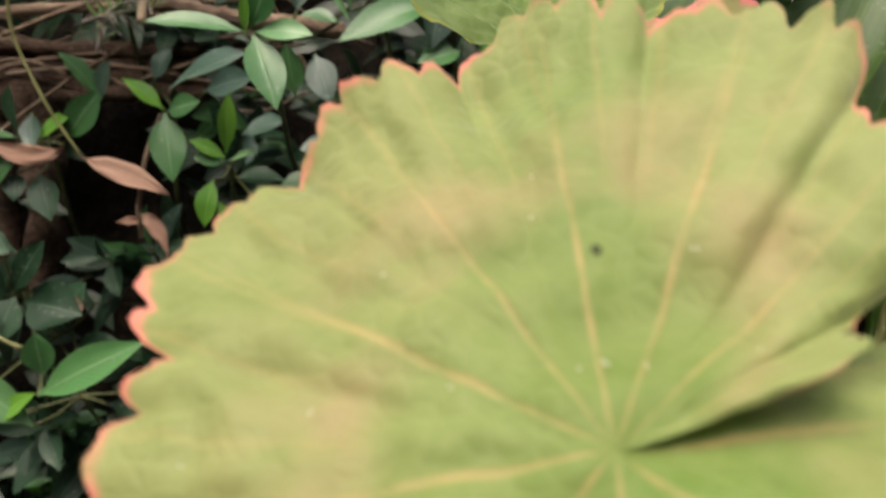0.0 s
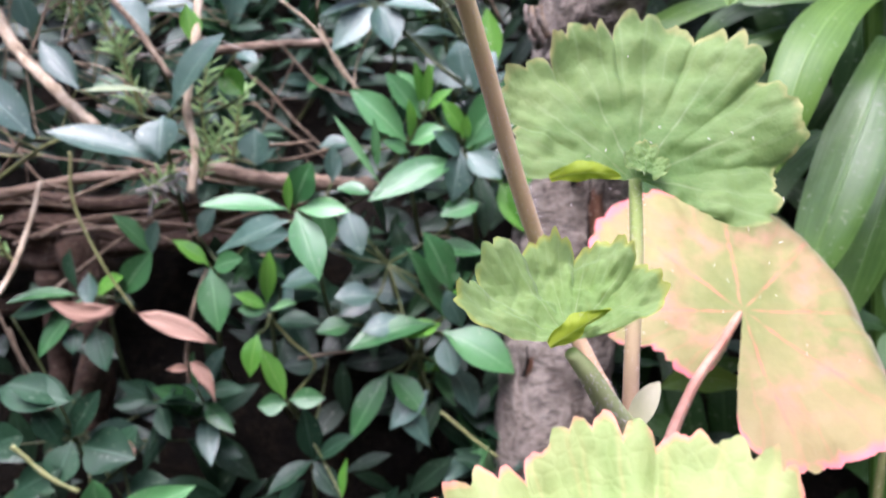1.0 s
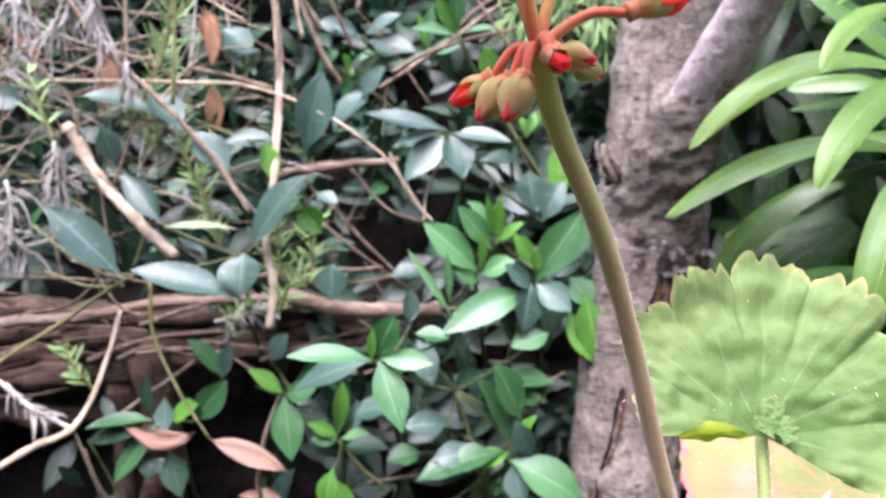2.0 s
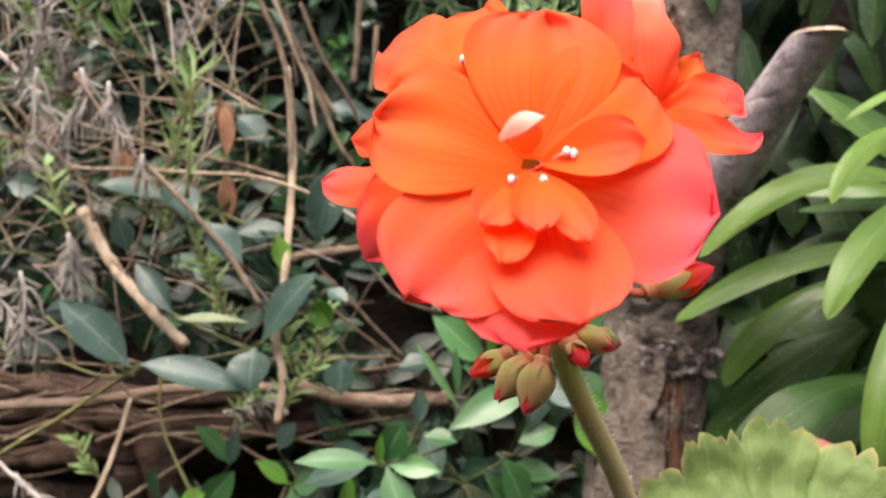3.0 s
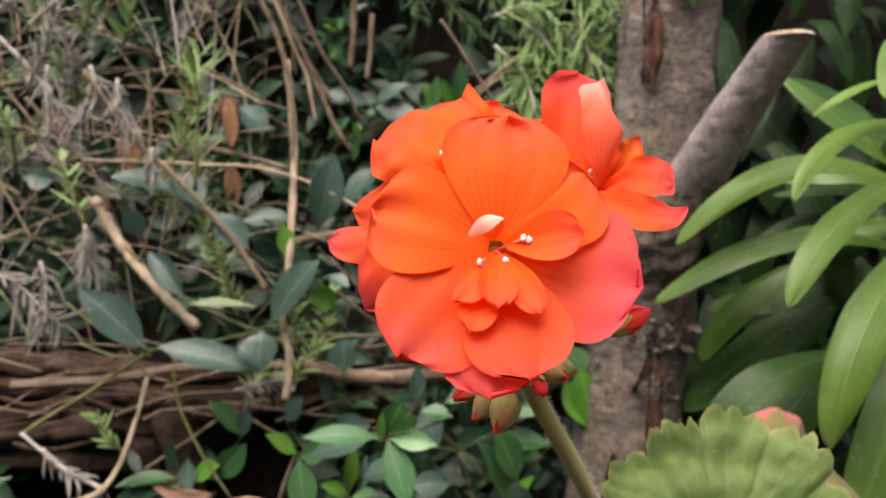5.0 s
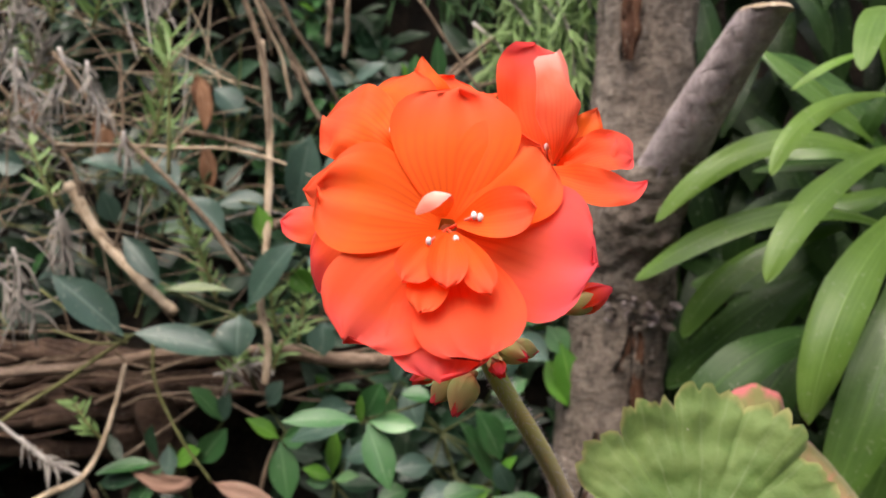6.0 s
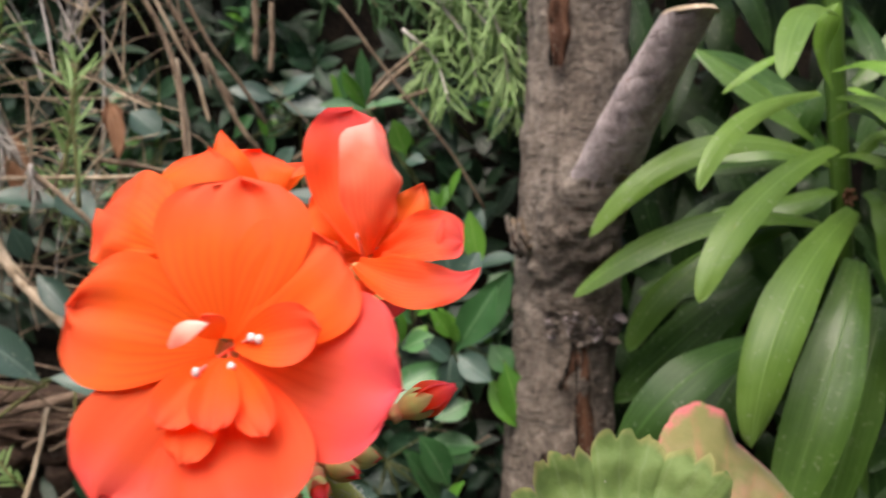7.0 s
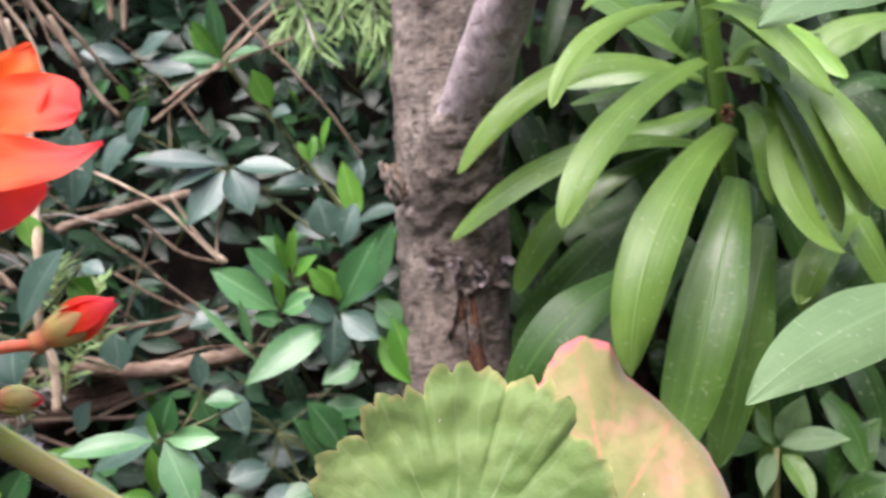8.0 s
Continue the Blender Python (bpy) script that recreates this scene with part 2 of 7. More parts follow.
def bark_material(name, dark, mid, pale):
    """Bark with broad worn patches, short level lenticels with the light on their lips painted pale, and fine upright
    cracks.
    """
    m, nt, b = start_material(name, 0.85, 0.22)
    c = nt.nodes.new("ShaderNodeTexCoord")

    def grain(scale, stretch, detail, shift=0.0):
        mp = nt.nodes.new("ShaderNodeMapping")
        mp.inputs["Scale"].default_value, mp.inputs["Location"].default_value = stretch, (0, 0, shift)
        nt.links.new(c.outputs["Object"], mp.inputs["Vector"])
        n = nt.nodes.new("ShaderNodeTexNoise")
        n.inputs["Scale"].default_value, n.inputs["Detail"].default_value, n.inputs["Roughness"].default_value = scale, detail, 0.62
        nt.links.new(mp.outputs[0], n.inputs["Vector"])
        return n.outputs["Fac"]

    def band(fac, low, high):
        return ramp(nt, fac, [(low, (0, 0, 0)), (high, (1, 1, 1))])

    broad, fine = grain(26, (1, 1, 0.7), 5), grain(330, (1, 1, 1.3), 5)
    col = ramp(nt, math_node(nt, "ADD", math_node(nt, "MULTIPLY", broad, 0.6), math_node(nt, "MULTIPLY", fine, 0.45)), [(0.36, dark), (0.50, mid), (0.68, pale)])
    dash = band(grain(110, (1, 1, 4.5), 3), 0.57, 0.64)
    lit_lip = band(grain(110, (1, 1, 4.5), 3, 0.0042), 0.57, 0.64)
    crack = band(grain(120, (1, 1, 0.10), 4), 0.60, 0.68)
    where = band(grain(34, (1, 1, 1), 3), 0.42, 0.58)
    # Light caught along the lenticel lips, painted as a paler tone.
    col = mix(nt, math_node(nt, "MULTIPLY", lit_lip, 0.45), col, pale)
    col = mix(nt, math_node(nt, "MULTIPLY", dash, 0.5), col, dark)
    col = mix(nt, math_node(nt, "MULTIPLY", math_node(nt, "MULTIPLY", crack, where), 0.6), col, dark)
    flakes = band(grain(1300, (1, 1, 1), 2), 0.64, 0.70)
    col = mix(nt, math_node(nt, "MULTIPLY", flakes, 0.35), col, (0.42, 0.39, 0.35))
    nt.links.new(col, b.inputs["Base Color"])
    h = math_node(nt, "SUBTRACT", math_node(nt, "ADD", math_node(nt, "MULTIPLY", fine, 0.5), math_node(nt, "MULTIPLY", lit_lip, 0.35)), math_node(nt, "ADD", math_node(nt, "MULTIPLY", dash, 0.5), math_node(nt, "MULTIPLY", math_node(nt, "MULTIPLY", crack, where), 0.6)))
    bump(nt, b, h, 1.0, 0.0040)
    return m


def along_material(name, stops, scale=90.0, rough=0.55):
    """Stems and sepals whose colour changes from base to tip, with mottling."""
    m, nt, b = start_material(name, rough, 0.3)
    u, v = uv_axes(nt)
    t = math_node(nt, "ADD", u, math_node(nt, "MULTIPLY", math_node(nt, "SUBTRACT", noise_tex(nt, scale, 4), 0.5), 0.4))
    nt.links.new(ramp(nt, t, stops), b.inputs["Base Color"])
    bump(nt, b, noise_tex(nt, scale * 6, 3), 0.4, 0.0003)
    b.inputs["Sheen Weight"].default_value = 0.1
    return m


M_DARK = leaf_material("periwinkle_dark_leaf", (0.014, 0.040, 0.026), (0.066, 0.128, 0.096), (0.16, 0.23, 0.18), rough=0.35, spec=0.75)
# Darker copy of the leaf above; the bank's shade is put into its colour.
M_SHADED_LEAF = leaf_material("periwinkle_shaded_leaf", (0.005, 0.021, 0.009), (0.026, 0.070, 0.034), (0.09, 0.15, 0.10), rough=0.38, spec=0.36)
# Mixed greens for the mat, darkened so the shade under the shoots is in the colour.
M_UNDER = leaf_material("periwinkle_mixed_shaded_leaf", (0.004, 0.013, 0.006), (0.026, 0.062, 0.028), (0.10, 0.16, 0.10), rough=0.33, spec=0.5, island=True)
M_MID = leaf_material("periwinkle_green_leaf", (0.023, 0.088, 0.024), (0.062, 0.170, 0.056), (0.19, 0.32, 0.16), rough=0.31, spec=0.6)
M_PALE_LEAF = leaf_material("periwinkle_fresh_leaf", (0.06, 0.18, 0.055), (0.13, 0.28, 0.11), (0.28, 0.42, 0.22), rough=0.30, spec=0.7)
M_YOUNG = leaf_material("periwinkle_young_leaf", (0.055, 0.18, 0.018), (0.13, 0.31, 0.038), (0.26, 0.44, 0.11), rough=0.33, through_light=0.22, spec=0.6)
M_OLIVE_LEAF = leaf_material("periwinkle_faded_leaf", (0.12, 0.16, 0.08), (0.24, 0.28, 0.16), (0.35, 0.38, 0.25), rough=0.5)
M_DEAD = leaf_material("dead_leaf", (0.22, 0.125, 0.088), (0.38, 0.245, 0.185), (0.24, 0.14, 0.10), rough=0.75, side_veins=9, spec=0.2)
M_DEAD_DARK = leaf_material("dead_leaf_rust", (0.13, 0.060, 0.032), (0.26, 0.135, 0.075), (0.12, 0.06, 0.03), rough=0.7, side_veins=9, spec=0.2)
M_STRAP = leaf_material("strap_leaf_green", (0.054, 0.120, 0.013), (0.124, 0.222, 0.031), (0.21, 0.33, 0.09), rough=0.42, through_light=0.2, lines=90.0, spec=0.42)
# Deeper copy of the strap green; carries shade among rear and low leaves as colour.
M_STRAP_DARK = leaf_material("strap_leaf_shaded_green", (0.009, 0.034, 0.005), (0.034, 0.088, 0.014), (0.10, 0.20, 0.045), rough=0.45, through_light=0.15, lines=90.0, spec=0.3)
# Darkest strap green; the gloom behind the lily is coloured into these leaves.
M_STRAP_DEEP = leaf_material("strap_leaf_deep_shade", (0.004, 0.016, 0.002), (0.018, 0.048, 0.008), (0.05, 0.10, 0.03), rough=0.45, through_light=0.06, lines=90.0, spec=0.2, island=True)
M_STRAP_MID = leaf_material("strap_leaf_mid_green", (0.034, 0.088, 0.009), (0.086, 0.168, 0.022), (0.15, 0.27, 0.07), rough=0.37, through_light=0.2, lines=90.0, spec=0.52)
M_STRAP_YELLOW = leaf_material("strap_leaf_young", (0.10, 0.22, 0.022), (0.17, 0.31, 0.045), (0.24, 0.40, 0.10), rough=0.42, through_light=0.25, lines=80.0, spec=0.4)
M_STRAP_HAIRY = leaf_material("strap_leaf_grey_green", (0.066, 0.128, 0.044), (0.112, 0.190, 0.076), (0.17, 0.26, 0.12), rough=0.6, through_light=0.2, lines=60.0)
M_LAVENDER = leaf_material("lavender_needles_green", (0.13, 0.24, 0.06), (0.29, 0.42, 0.165), (0.32, 0.42, 0.20), rough=0.55, through_light=0.25)
M_CONIFER = leaf_material("conifer_needles_green", (0.014, 0.045, 0.012), (0.045, 0.105, 0.032), (0.08, 0.15, 0.05), rough=0.55, through_light=0.15, spec=0.2)
M_DRY_NEEDLE = leaf_material("lavender_needles_dry", (0.16, 0.14, 0.12), (0.36, 0.335, 0.305), (0.36, 0.33, 0.30), rough=0.8)
M_GER_OLD = lobed_material("geranium_leaf_lime", (0.092, 0.186, 0.018), (0.300, 0.348, 0.132), (0.72, 0.24, 0.19), (0.52, 0.36, 0.16), (0.37, 0.27, 0.14), veins=11.0, edge_start=0.972, blush_amount=0.7, vein_amount=0.85, through_light=0.22)
M_GER_GREEN = lobed_material("geranium_leaf_green", (0.086, 0.174, 0.034), (0.250, 0.346, 0.118), (0.42, 0.40, 0.16), (0.36, 0.43, 0.23), (0.105, 0.195, 0.042), veins=7.0, edge_start=0.945, blush_amount=0.7, vein_amount=0.6, through_light=0.45)
M_GER_YOUNG = lobed_material("geranium_leaf_young", (0.150, 0.265, 0.055), (0.33, 0.44, 0.170), (0.44, 0.46, 0.10), (0.40, 0.48, 0.24), (0.17, 0.30, 0.05), veins=7.0, edge_start=0.935, blush_amount=0.5, vein_amount=0.6, through_light=0.48)
# Bright yellow-green holds the glow of light through the curled underside.
M_GER_UNDER = leaf_material("geranium_underside_lit_through", (0.22, 0.32, 0.015), (0.40, 0.46, 0.035), (0.45, 0.52, 0.15), rough=0.55, through_light=0.5, side_veins=5.0, spec=0.3)
M_GER_RED = lobed_material("geranium_leaf_reddening", (0.140, 0.170, 0.046), (0.295, 0.265, 0.104), (0.68, 0.17, 0.19), (0.58, 0.16, 0.13), (0.50, 0.22, 0.17), veins=8.0, edge_start=0.925, blush_amount=0.72, vein_amount=0.9, through_light=0.18)
M_PETAL = petal_material("petal_orange_red", (1.0, 0.130, 0.010), (1.0, 0.165, 0.020), (1.0, 0.135, 0.055))
M_PETAL_MID = petal_material("petal_red", (1.0, 0.125, 0.016), (1.0, 0.128, 0.045), (1.0, 0.115, 0.115))
M_PETAL_PINK = petal_material("petal_coral", (1.0, 0.14, 0.020), (1.0, 0.128, 0.050), (1.0, 0.115, 0.155))
M_PETAL_PALE = petal_material("petal_pale_underside", (1.0, 0.50, 0.38), (1.0, 0.78, 0.66), (1.0, 0.85, 0.75))
M_PETAL_BLUSH = petal_material("petal_pink_underside", (1.0, 0.14, 0.03), (1.0, 0.24, 0.14), (1.0, 0.58, 0.52))
M_BARK = bark_material("trunk_bark", (0.046, 0.036, 0.030), (0.168, 0.136, 0.112), (0.33, 0.285, 0.245))
M_BRANCH_BARK = woody_material("smooth_branch_bark", (0.15, 0.122, 0.12), (0.33, 0.275, 0.275), (0.56, 0.49, 0.48), scale=150, stretch=(1.3, 1.3, 0.6), depth=0.0022, dashes=0.40)
M_INNER_WOOD = woody_material("split_red_wood", (0.018, 0.008, 0.005), (0.085, 0.038, 0.021), (0.19, 0.095, 0.055), scale=90, stretch=(1, 1, 0.08), depth=0.0022)
M_FIBRE = woody_material("stringy_root_bark", (0.014, 0.008, 0.005), (0.064, 0.038, 0.026), (0.165, 0.108, 0.076), scale=120, stretch=(0.10, 1, 1), depth=0.003)
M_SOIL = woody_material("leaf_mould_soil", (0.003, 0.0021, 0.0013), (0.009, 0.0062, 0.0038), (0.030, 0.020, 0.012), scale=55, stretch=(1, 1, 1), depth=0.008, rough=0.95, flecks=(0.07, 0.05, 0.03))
M_VINE = woody_material("periwinkle_stem_skin", (0.04, 0.05, 0.02), (0.07, 0.085, 0.03), (0.12, 0.12, 0.05), scale=80, stretch=(1, 1, 0.2), depth=0.0003, rough=0.5)
M_PALE = woody_material("pale_dry_wood", (0.20, 0.14, 0.085), (0.43, 0.335, 0.235), (0.62, 0.52, 0.41), scale=150, stretch=(1, 1, 0.3), depth=0.0016)
M_BROWN = woody_material("brown_twig_bark", (0.060, 0.040, 0.026), (0.17, 0.122, 0.083), (0.31, 0.24, 0.175), scale=150, stretch=(1, 1, 0.3), depth=0.0016)
M_OLDWOOD = woody_material("weathered_wood", (0.075, 0.048, 0.032), (0.235, 0.165, 0.118), (0.42, 0.33, 0.26), scale=170, stretch=(0.2, 1, 1), depth=0.003)
M_GREY = woody_material("grey_dry_wood", (0.25, 0.22, 0.20), (0.45, 0.41, 0.38), (0.60, 0.56, 0.53), scale=90, stretch=(1, 1, 0.3), depth=0.0006)
M_OLIVE = woody_material("olive_stalk", (0.09, 0.10, 0.035), (0.165, 0.17, 0.065), (0.27, 0.26, 0.12), scale=80, stretch=(1, 1, 0.2), depth=0.0003, rough=0.5)
M_STEM = along_material("geranium_stem_skin", [(0.0, (0.58, 0.35, 0.24)), (0.5, (0.72, 0.52, 0.28)), (0.85, (0.60, 0.70, 0.17))], 40)
M_STEM_GREEN = woody_material("geranium_green_skin", (0.26, 0.30, 0.11), (0.38, 0.42, 0.19), (0.48, 0.51, 0.28), scale=40, stretch=(1, 1, 0.4), depth=0.0002, rough=0.55)
M_STIPULE = woody_material("stipule_skin", (0.42, 0.40, 0.24), (0.56, 0.52, 0.36), (0.68, 0.60, 0.48), scale=40, stretch=(1, 1, 0.4), depth=0.0002, rough=0.6)
M_STEM_PINK = woody_material("geranium_pink_skin", (0.30, 0.13, 0.09), (0.42, 0.22, 0.16), (0.50, 0.31, 0.22), scale=40, stretch=(1, 1, 0.4), depth=0.0002, rough=0.55)
M_PETIOLE = along_material("geranium_petiole_skin", [(0.0, (0.42, 0.25, 0.18)), (0.45, (0.38, 0.28, 0.16)), (0.75, (0.25, 0.31, 0.09))], 40)
M_SEPAL = along_material("sepal_green_red", [(0.0, (0.60, 0.20, 0.10)), (0.22, (0.54, 0.40, 0.15)), (0.5, (0.44, 0.53, 0.17)), (1.0, (0.56, 0.38, 0.17))], 160)
M_PEDICEL = along_material("salmon_pedicel_skin", [(0.0, (0.56, 0.40, 0.16)), (0.4, (0.62, 0.27, 0.15)), (1.0, (0.66, 0.22, 0.12))], 120)
M_ANTHER = woody_material("pollen_white", (0.65, 0.5, 0.5), (0.85, 0.75, 0.75), (0.95, 0.9, 0.9), scale=300, stretch=(1, 1, 1), depth=0.0001, rough=0.6)
M_SPECK = woody_material("dark_speck", (0.01, 0.01, 0.01), (0.02, 0.02, 0.02), (0.04, 0.03, 0.03), scale=200, stretch=(1, 1, 1), depth=0.0001)

# ---- builders ----
ORIGIN = {}


def sheet(rows, uvs=None):
    """Vertices, faces and uvs of a grid of points."""
    nu, nv = len(rows), len(rows[0])
    verts = [p for row in rows for p in row]
    faces = [(i * nv + j, (i + 1) * nv + j, (i + 1) * nv + j + 1, i * nv + j + 1) for i in range(nu - 1) for j in range(nv - 1)]
    uv = [(i / (nu - 1), j / (nv - 1)) for i in range(nu) for j in range(nv)]
    return verts, faces, uv


def mesh_object(name, verts, faces, uv, material, origin):
    me = bpy.data.meshes.new(name)
    me.from_pydata([(Vector(v) - origin)[:] for v in verts], [], faces)
    if uv:
        layer = me.uv_layers.new(name="UVMap")
        for loop in me.loops:
            layer.data[loop.index].uv = uv[loop.vertex_index]
    me.polygons.foreach_set("use_smooth", [True] * len(me.polygons))
    me.materials.append(material)
    me.update()
    return new(name, me)


def thing(name, place, label, category, group="", kind=""):
    ob = new(name)
    ob.empty_display_size = 0.01
    ob.location = place
    ORIGIN[ob] = Vector(place)
    return tagged(ob, label, category, group, kind)


def part(name, geometry, material, parent, label=""):
    ob = mesh_object(name, *geometry, material, ORIGIN[parent])
    ob.parent = parent
    ORIGIN[ob] = ORIGIN[parent]
    return tagged(ob, label)


def single(name, geometry, material, place, label, category, group="", kind=""):
    ob = mesh_object(name, *geometry, material, Vector(place))
    ob.location = place
    ORIGIN[ob] = Vector(place)
    return tagged(ob, label, category, group, kind)


def merged(list_of_geometry):
    verts, faces, uv = [], [], []
    for v, f, u in list_of_geometry:
        k = len(verts)
        verts += v
        faces += [tuple(i + k for i in q) for q in f]
        uv += u
    return verts, faces, uv


def spline(points, n):
    """n points along a smooth line through the given points."""
    p = [Vector(q) for q in points]
    if len(p) == 2:
        return [p[0].lerp(p[1], i / (n - 1)) for i in range(n)]
    p = [p[0] * 2 - p[1]] + p + [p[-1] * 2 - p[-2]]
    out, spans = [], len(p) - 3
    for i in range(n):
        f = i / (n - 1) * spans
        k = min(int(f), spans - 1)
        t = f - k
        a, b, c, d = p[k:k + 4]
        out.append(0.5 * ((2 * b) + (c - a) * t + (2 * a - 5 * b + 4 * c - d) * t * t + (3 * b - a - 3 * c + d) * t ** 3))
    return out


def tube(points, r0, r1, n=14, sides=8, rough=0.0, scale=60.0, closed=True, wander=0.0, knots=0):
    """A round stem through the points, with an uneven skin."""
    line = spline(points, n)
    if wander:
        line = [q + Vector(noise.noise_vector(q * 45)) * wander * (0 < i < n - 1) for i, q in enumerate(line)]
    side = Vector((0.31, 0.17, 0.93))
    rows = []
    for i, q in enumerate(line):
        t = (line[min(i + 1, n - 1)] - line[max(i - 1, 0)]).normalized()
        a = (side - t * side.dot(t)).normalized()
        side = a
        b = t.cross(a)
        r = r0 + (r1 - r0) * i / (n - 1)
        if knots and i % knots == knots - 1:
            r *= 1.16
        ring = []
        for j in range(sides + 1):
            w = 2 * math.pi * (j % sides) / sides
            d = a * math.cos(w) + b * math.sin(w)
            ring.append(q + d * r * (1 + rough * noise.noise((q + d * r) * scale)))
        rows.append(ring)
    if closed:
        rows = [[line[0]] * (sides + 1)] + rows + [[line[-1]] * (sides + 1)]
    return sheet(rows)


def outline(kind, s):
    if kind == "ellipse":
        if s < 0.07:
            return 0.07
        k = (s - 0.07) / 0.93
        return max(0.02, math.sin(math.pi * k ** 0.90) ** (0.75 if k < 0.45 else 0.98))
    if kind == "strap":
        w = 0.40 + 0.60 * min(1, s / 0.50) ** 0.9
        return w * max(0.0, 1 - max(0, (s - 0.48) / 0.52) ** 2.7) ** 0.58 + 0.01
    if kind == "lance":
        return 0.03 + 0.97 * math.sin(math.pi * min(1.0, 0.06 + 0.94 * s) ** 0.9) ** 0.9 if s < 1 else 0.02
    if kind == "petal":
        return (0.12 + 0.88 * math.sin(min(1, s / 0.68) * math.pi / 2)) * math.sqrt(max(0.0, 1 - max(0, (s - 0.62) / 0.38) ** 2.6)) + 0.01
    return max(0.05, math.sin(math.pi * min(1, s * 0.9 + 0.1)) ** 0.6)


def blade(base, mid, tip, width, face=(0, -0.75, 0.65), kind="ellipse", cup=0.24, ripple=0.06, nu=11, nv=7, seed=0.0, roll=0.0):
    """A leaf along a bowed line from base to tip, its upper side turned to face."""
    b, m, t = Vector(base), Vector(mid), Vector(tip)
    rows = []
    for i in range(nu):
        s = i / (nu - 1)
        q = b * (1 - s) ** 2 + m * 2 * s * (1 - s) + t * s * s
        tan = ((m - b) * (1 - s) + (t - m) * s).normalized()
        up = Vector(face)
        up = (up - tan * up.dot(tan)).normalized()
        side = tan.cross(up)
        c, sn = math.cos(roll * s), math.sin(roll * s)
        up, side = up * c + side * sn, side * c - up * sn
        w = width * 0.5 * outline(kind, s)
        row = []
        for j in range(nv):
            v = 2 * j / (nv - 1) - 1
            lift = cup * w * (abs(v) ** 1.6) + ripple * width * abs(v) * noise.noise(Vector((s * 4, v * 1.5, seed)))
            row.append(q + side * (w * v) + up * lift)
        rows.append(row)
    return sheet(rows)


def leaf_between(base, tip, width, bend=None, face=(0, -0.75, 0.65), **k):
    """A leaf with a random natural bow."""
    b, t = Vector(base), Vector(tip)
    f = (Vector(face).normalized() + Vector([random.uniform(-0.36, 0.36) for _ in range(3)])).normalized()
    d = random.uniform(0.05, 0.16) if bend is None else bend
    m = (b + t) * 0.5 + f * (t - b).length * d
    return blade(b, m, t, width, face=f, seed=random.uniform(0, 99), roll=random.uniform(-0.35, 0.35), **k)


# ---- ground: bed in front, bank of soil behind, then level ground to the horizon ----
def bank_y(z):
    return 0.53 + 0.34 * (z - 0.2) + 0.025 * math.sin(z * 14)


def ground_row(x, along):
    if along < 0:
        return Vector((x, 0.44 + along, 0.0))
    z = min(along, 1.15)
    y = bank_y(z) + max(0, along - 1.15)
    return Vector((x, y, z))


xs = [-40, -12, -4, -1.6] + [-1.0 + 0.04 * i for i in range(51)] + [1.6, 4, 12, 40]
steps = [-60, -20, -6, -2, -1, -0.6, -0.3, -0.15] + [0.04 * i for i in range(30)] + [1.3, 2, 4, 10, 30, 90]
rows = []
for a in steps:
    row = []
    for x in xs:
        p = ground_row(x, a)
        if abs(x) < 1.5 and -0.5 < a < 1.3:
            p += Vector((0, -0.7, 0.4)) * (0.035 * noise.noise(p * 9) + 0.012 * noise.noise(p * 34))
        row.append(p)
    rows.append(row)
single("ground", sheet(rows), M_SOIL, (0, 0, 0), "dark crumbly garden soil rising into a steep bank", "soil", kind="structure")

# ---- unseen walls added behind and beside the camera to block low sky light ----
M_WALL = woody_material("skylight_block_wall", (0.16, 0.15, 0.13), (0.22, 0.205, 0.18), (0.28, 0.26, 0.23), scale=4, stretch=(1, 1, 1), depth=0.002, rough=0.95)
for name, x0, x1, y0, y1 in (("block_wall_south", -2.2, 2.2, -2.2, -2.05), ("block_wall_west", -2.35, -2.2, -2.2, 2.5), ("block_wall_east", 2.2, 2.35, -2.2, 2.5)):
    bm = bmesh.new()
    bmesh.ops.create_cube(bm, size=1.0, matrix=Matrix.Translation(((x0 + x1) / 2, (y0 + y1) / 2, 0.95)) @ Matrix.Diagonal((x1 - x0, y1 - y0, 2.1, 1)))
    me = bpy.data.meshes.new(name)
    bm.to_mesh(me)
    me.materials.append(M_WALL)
    tagged(new(name, me), "plain unseen wall added to block low sky light", "wall", kind="structure")

# ---- tree trunk ----
trunk = thing("tree_trunk", (0.075, 0.452, 0.0), "grey-brown forked trunk with cracked bark and a sawn side branch", "tree")


def bark_tube(points, r0, r1, n, sides, rough, ridges):
    line = spline(points, n)
    rows = []
    for i, q in enumerate(line):
        r = r0 + (r1 - r0) * i / (n - 1)
        ring = []
        for j in range(sides + 1):
            w = 2 * math.pi * (j % sides) / sides
            d = Vector((math.cos(w), math.sin(w), 0))
            p = q + d * r
            k = 1 + 0.09 * math.exp(-((q.z - 0.455) / 0.035) ** 2) * noise.noise(p * 85) + rough * noise.noise(p * 24) + rough * 0.7 * noise.noise(p * 70) + rough * 0.5 * noise.noise(p * 190) - ridges * max(0.0, 0.25 - abs(noise.noise(Vector((w * 3.1 + 0.6 * noise.noise(p * 30), 0.3, q.z * 9))))) * 4 + 0.10 * math.exp(-((q.z - 0.478) / 0.018) ** 2) * max(0, -math.cos(w + 0.5))
            ring.append(q + d * r * k)
        rows.append(ring)
    return sheet(rows)


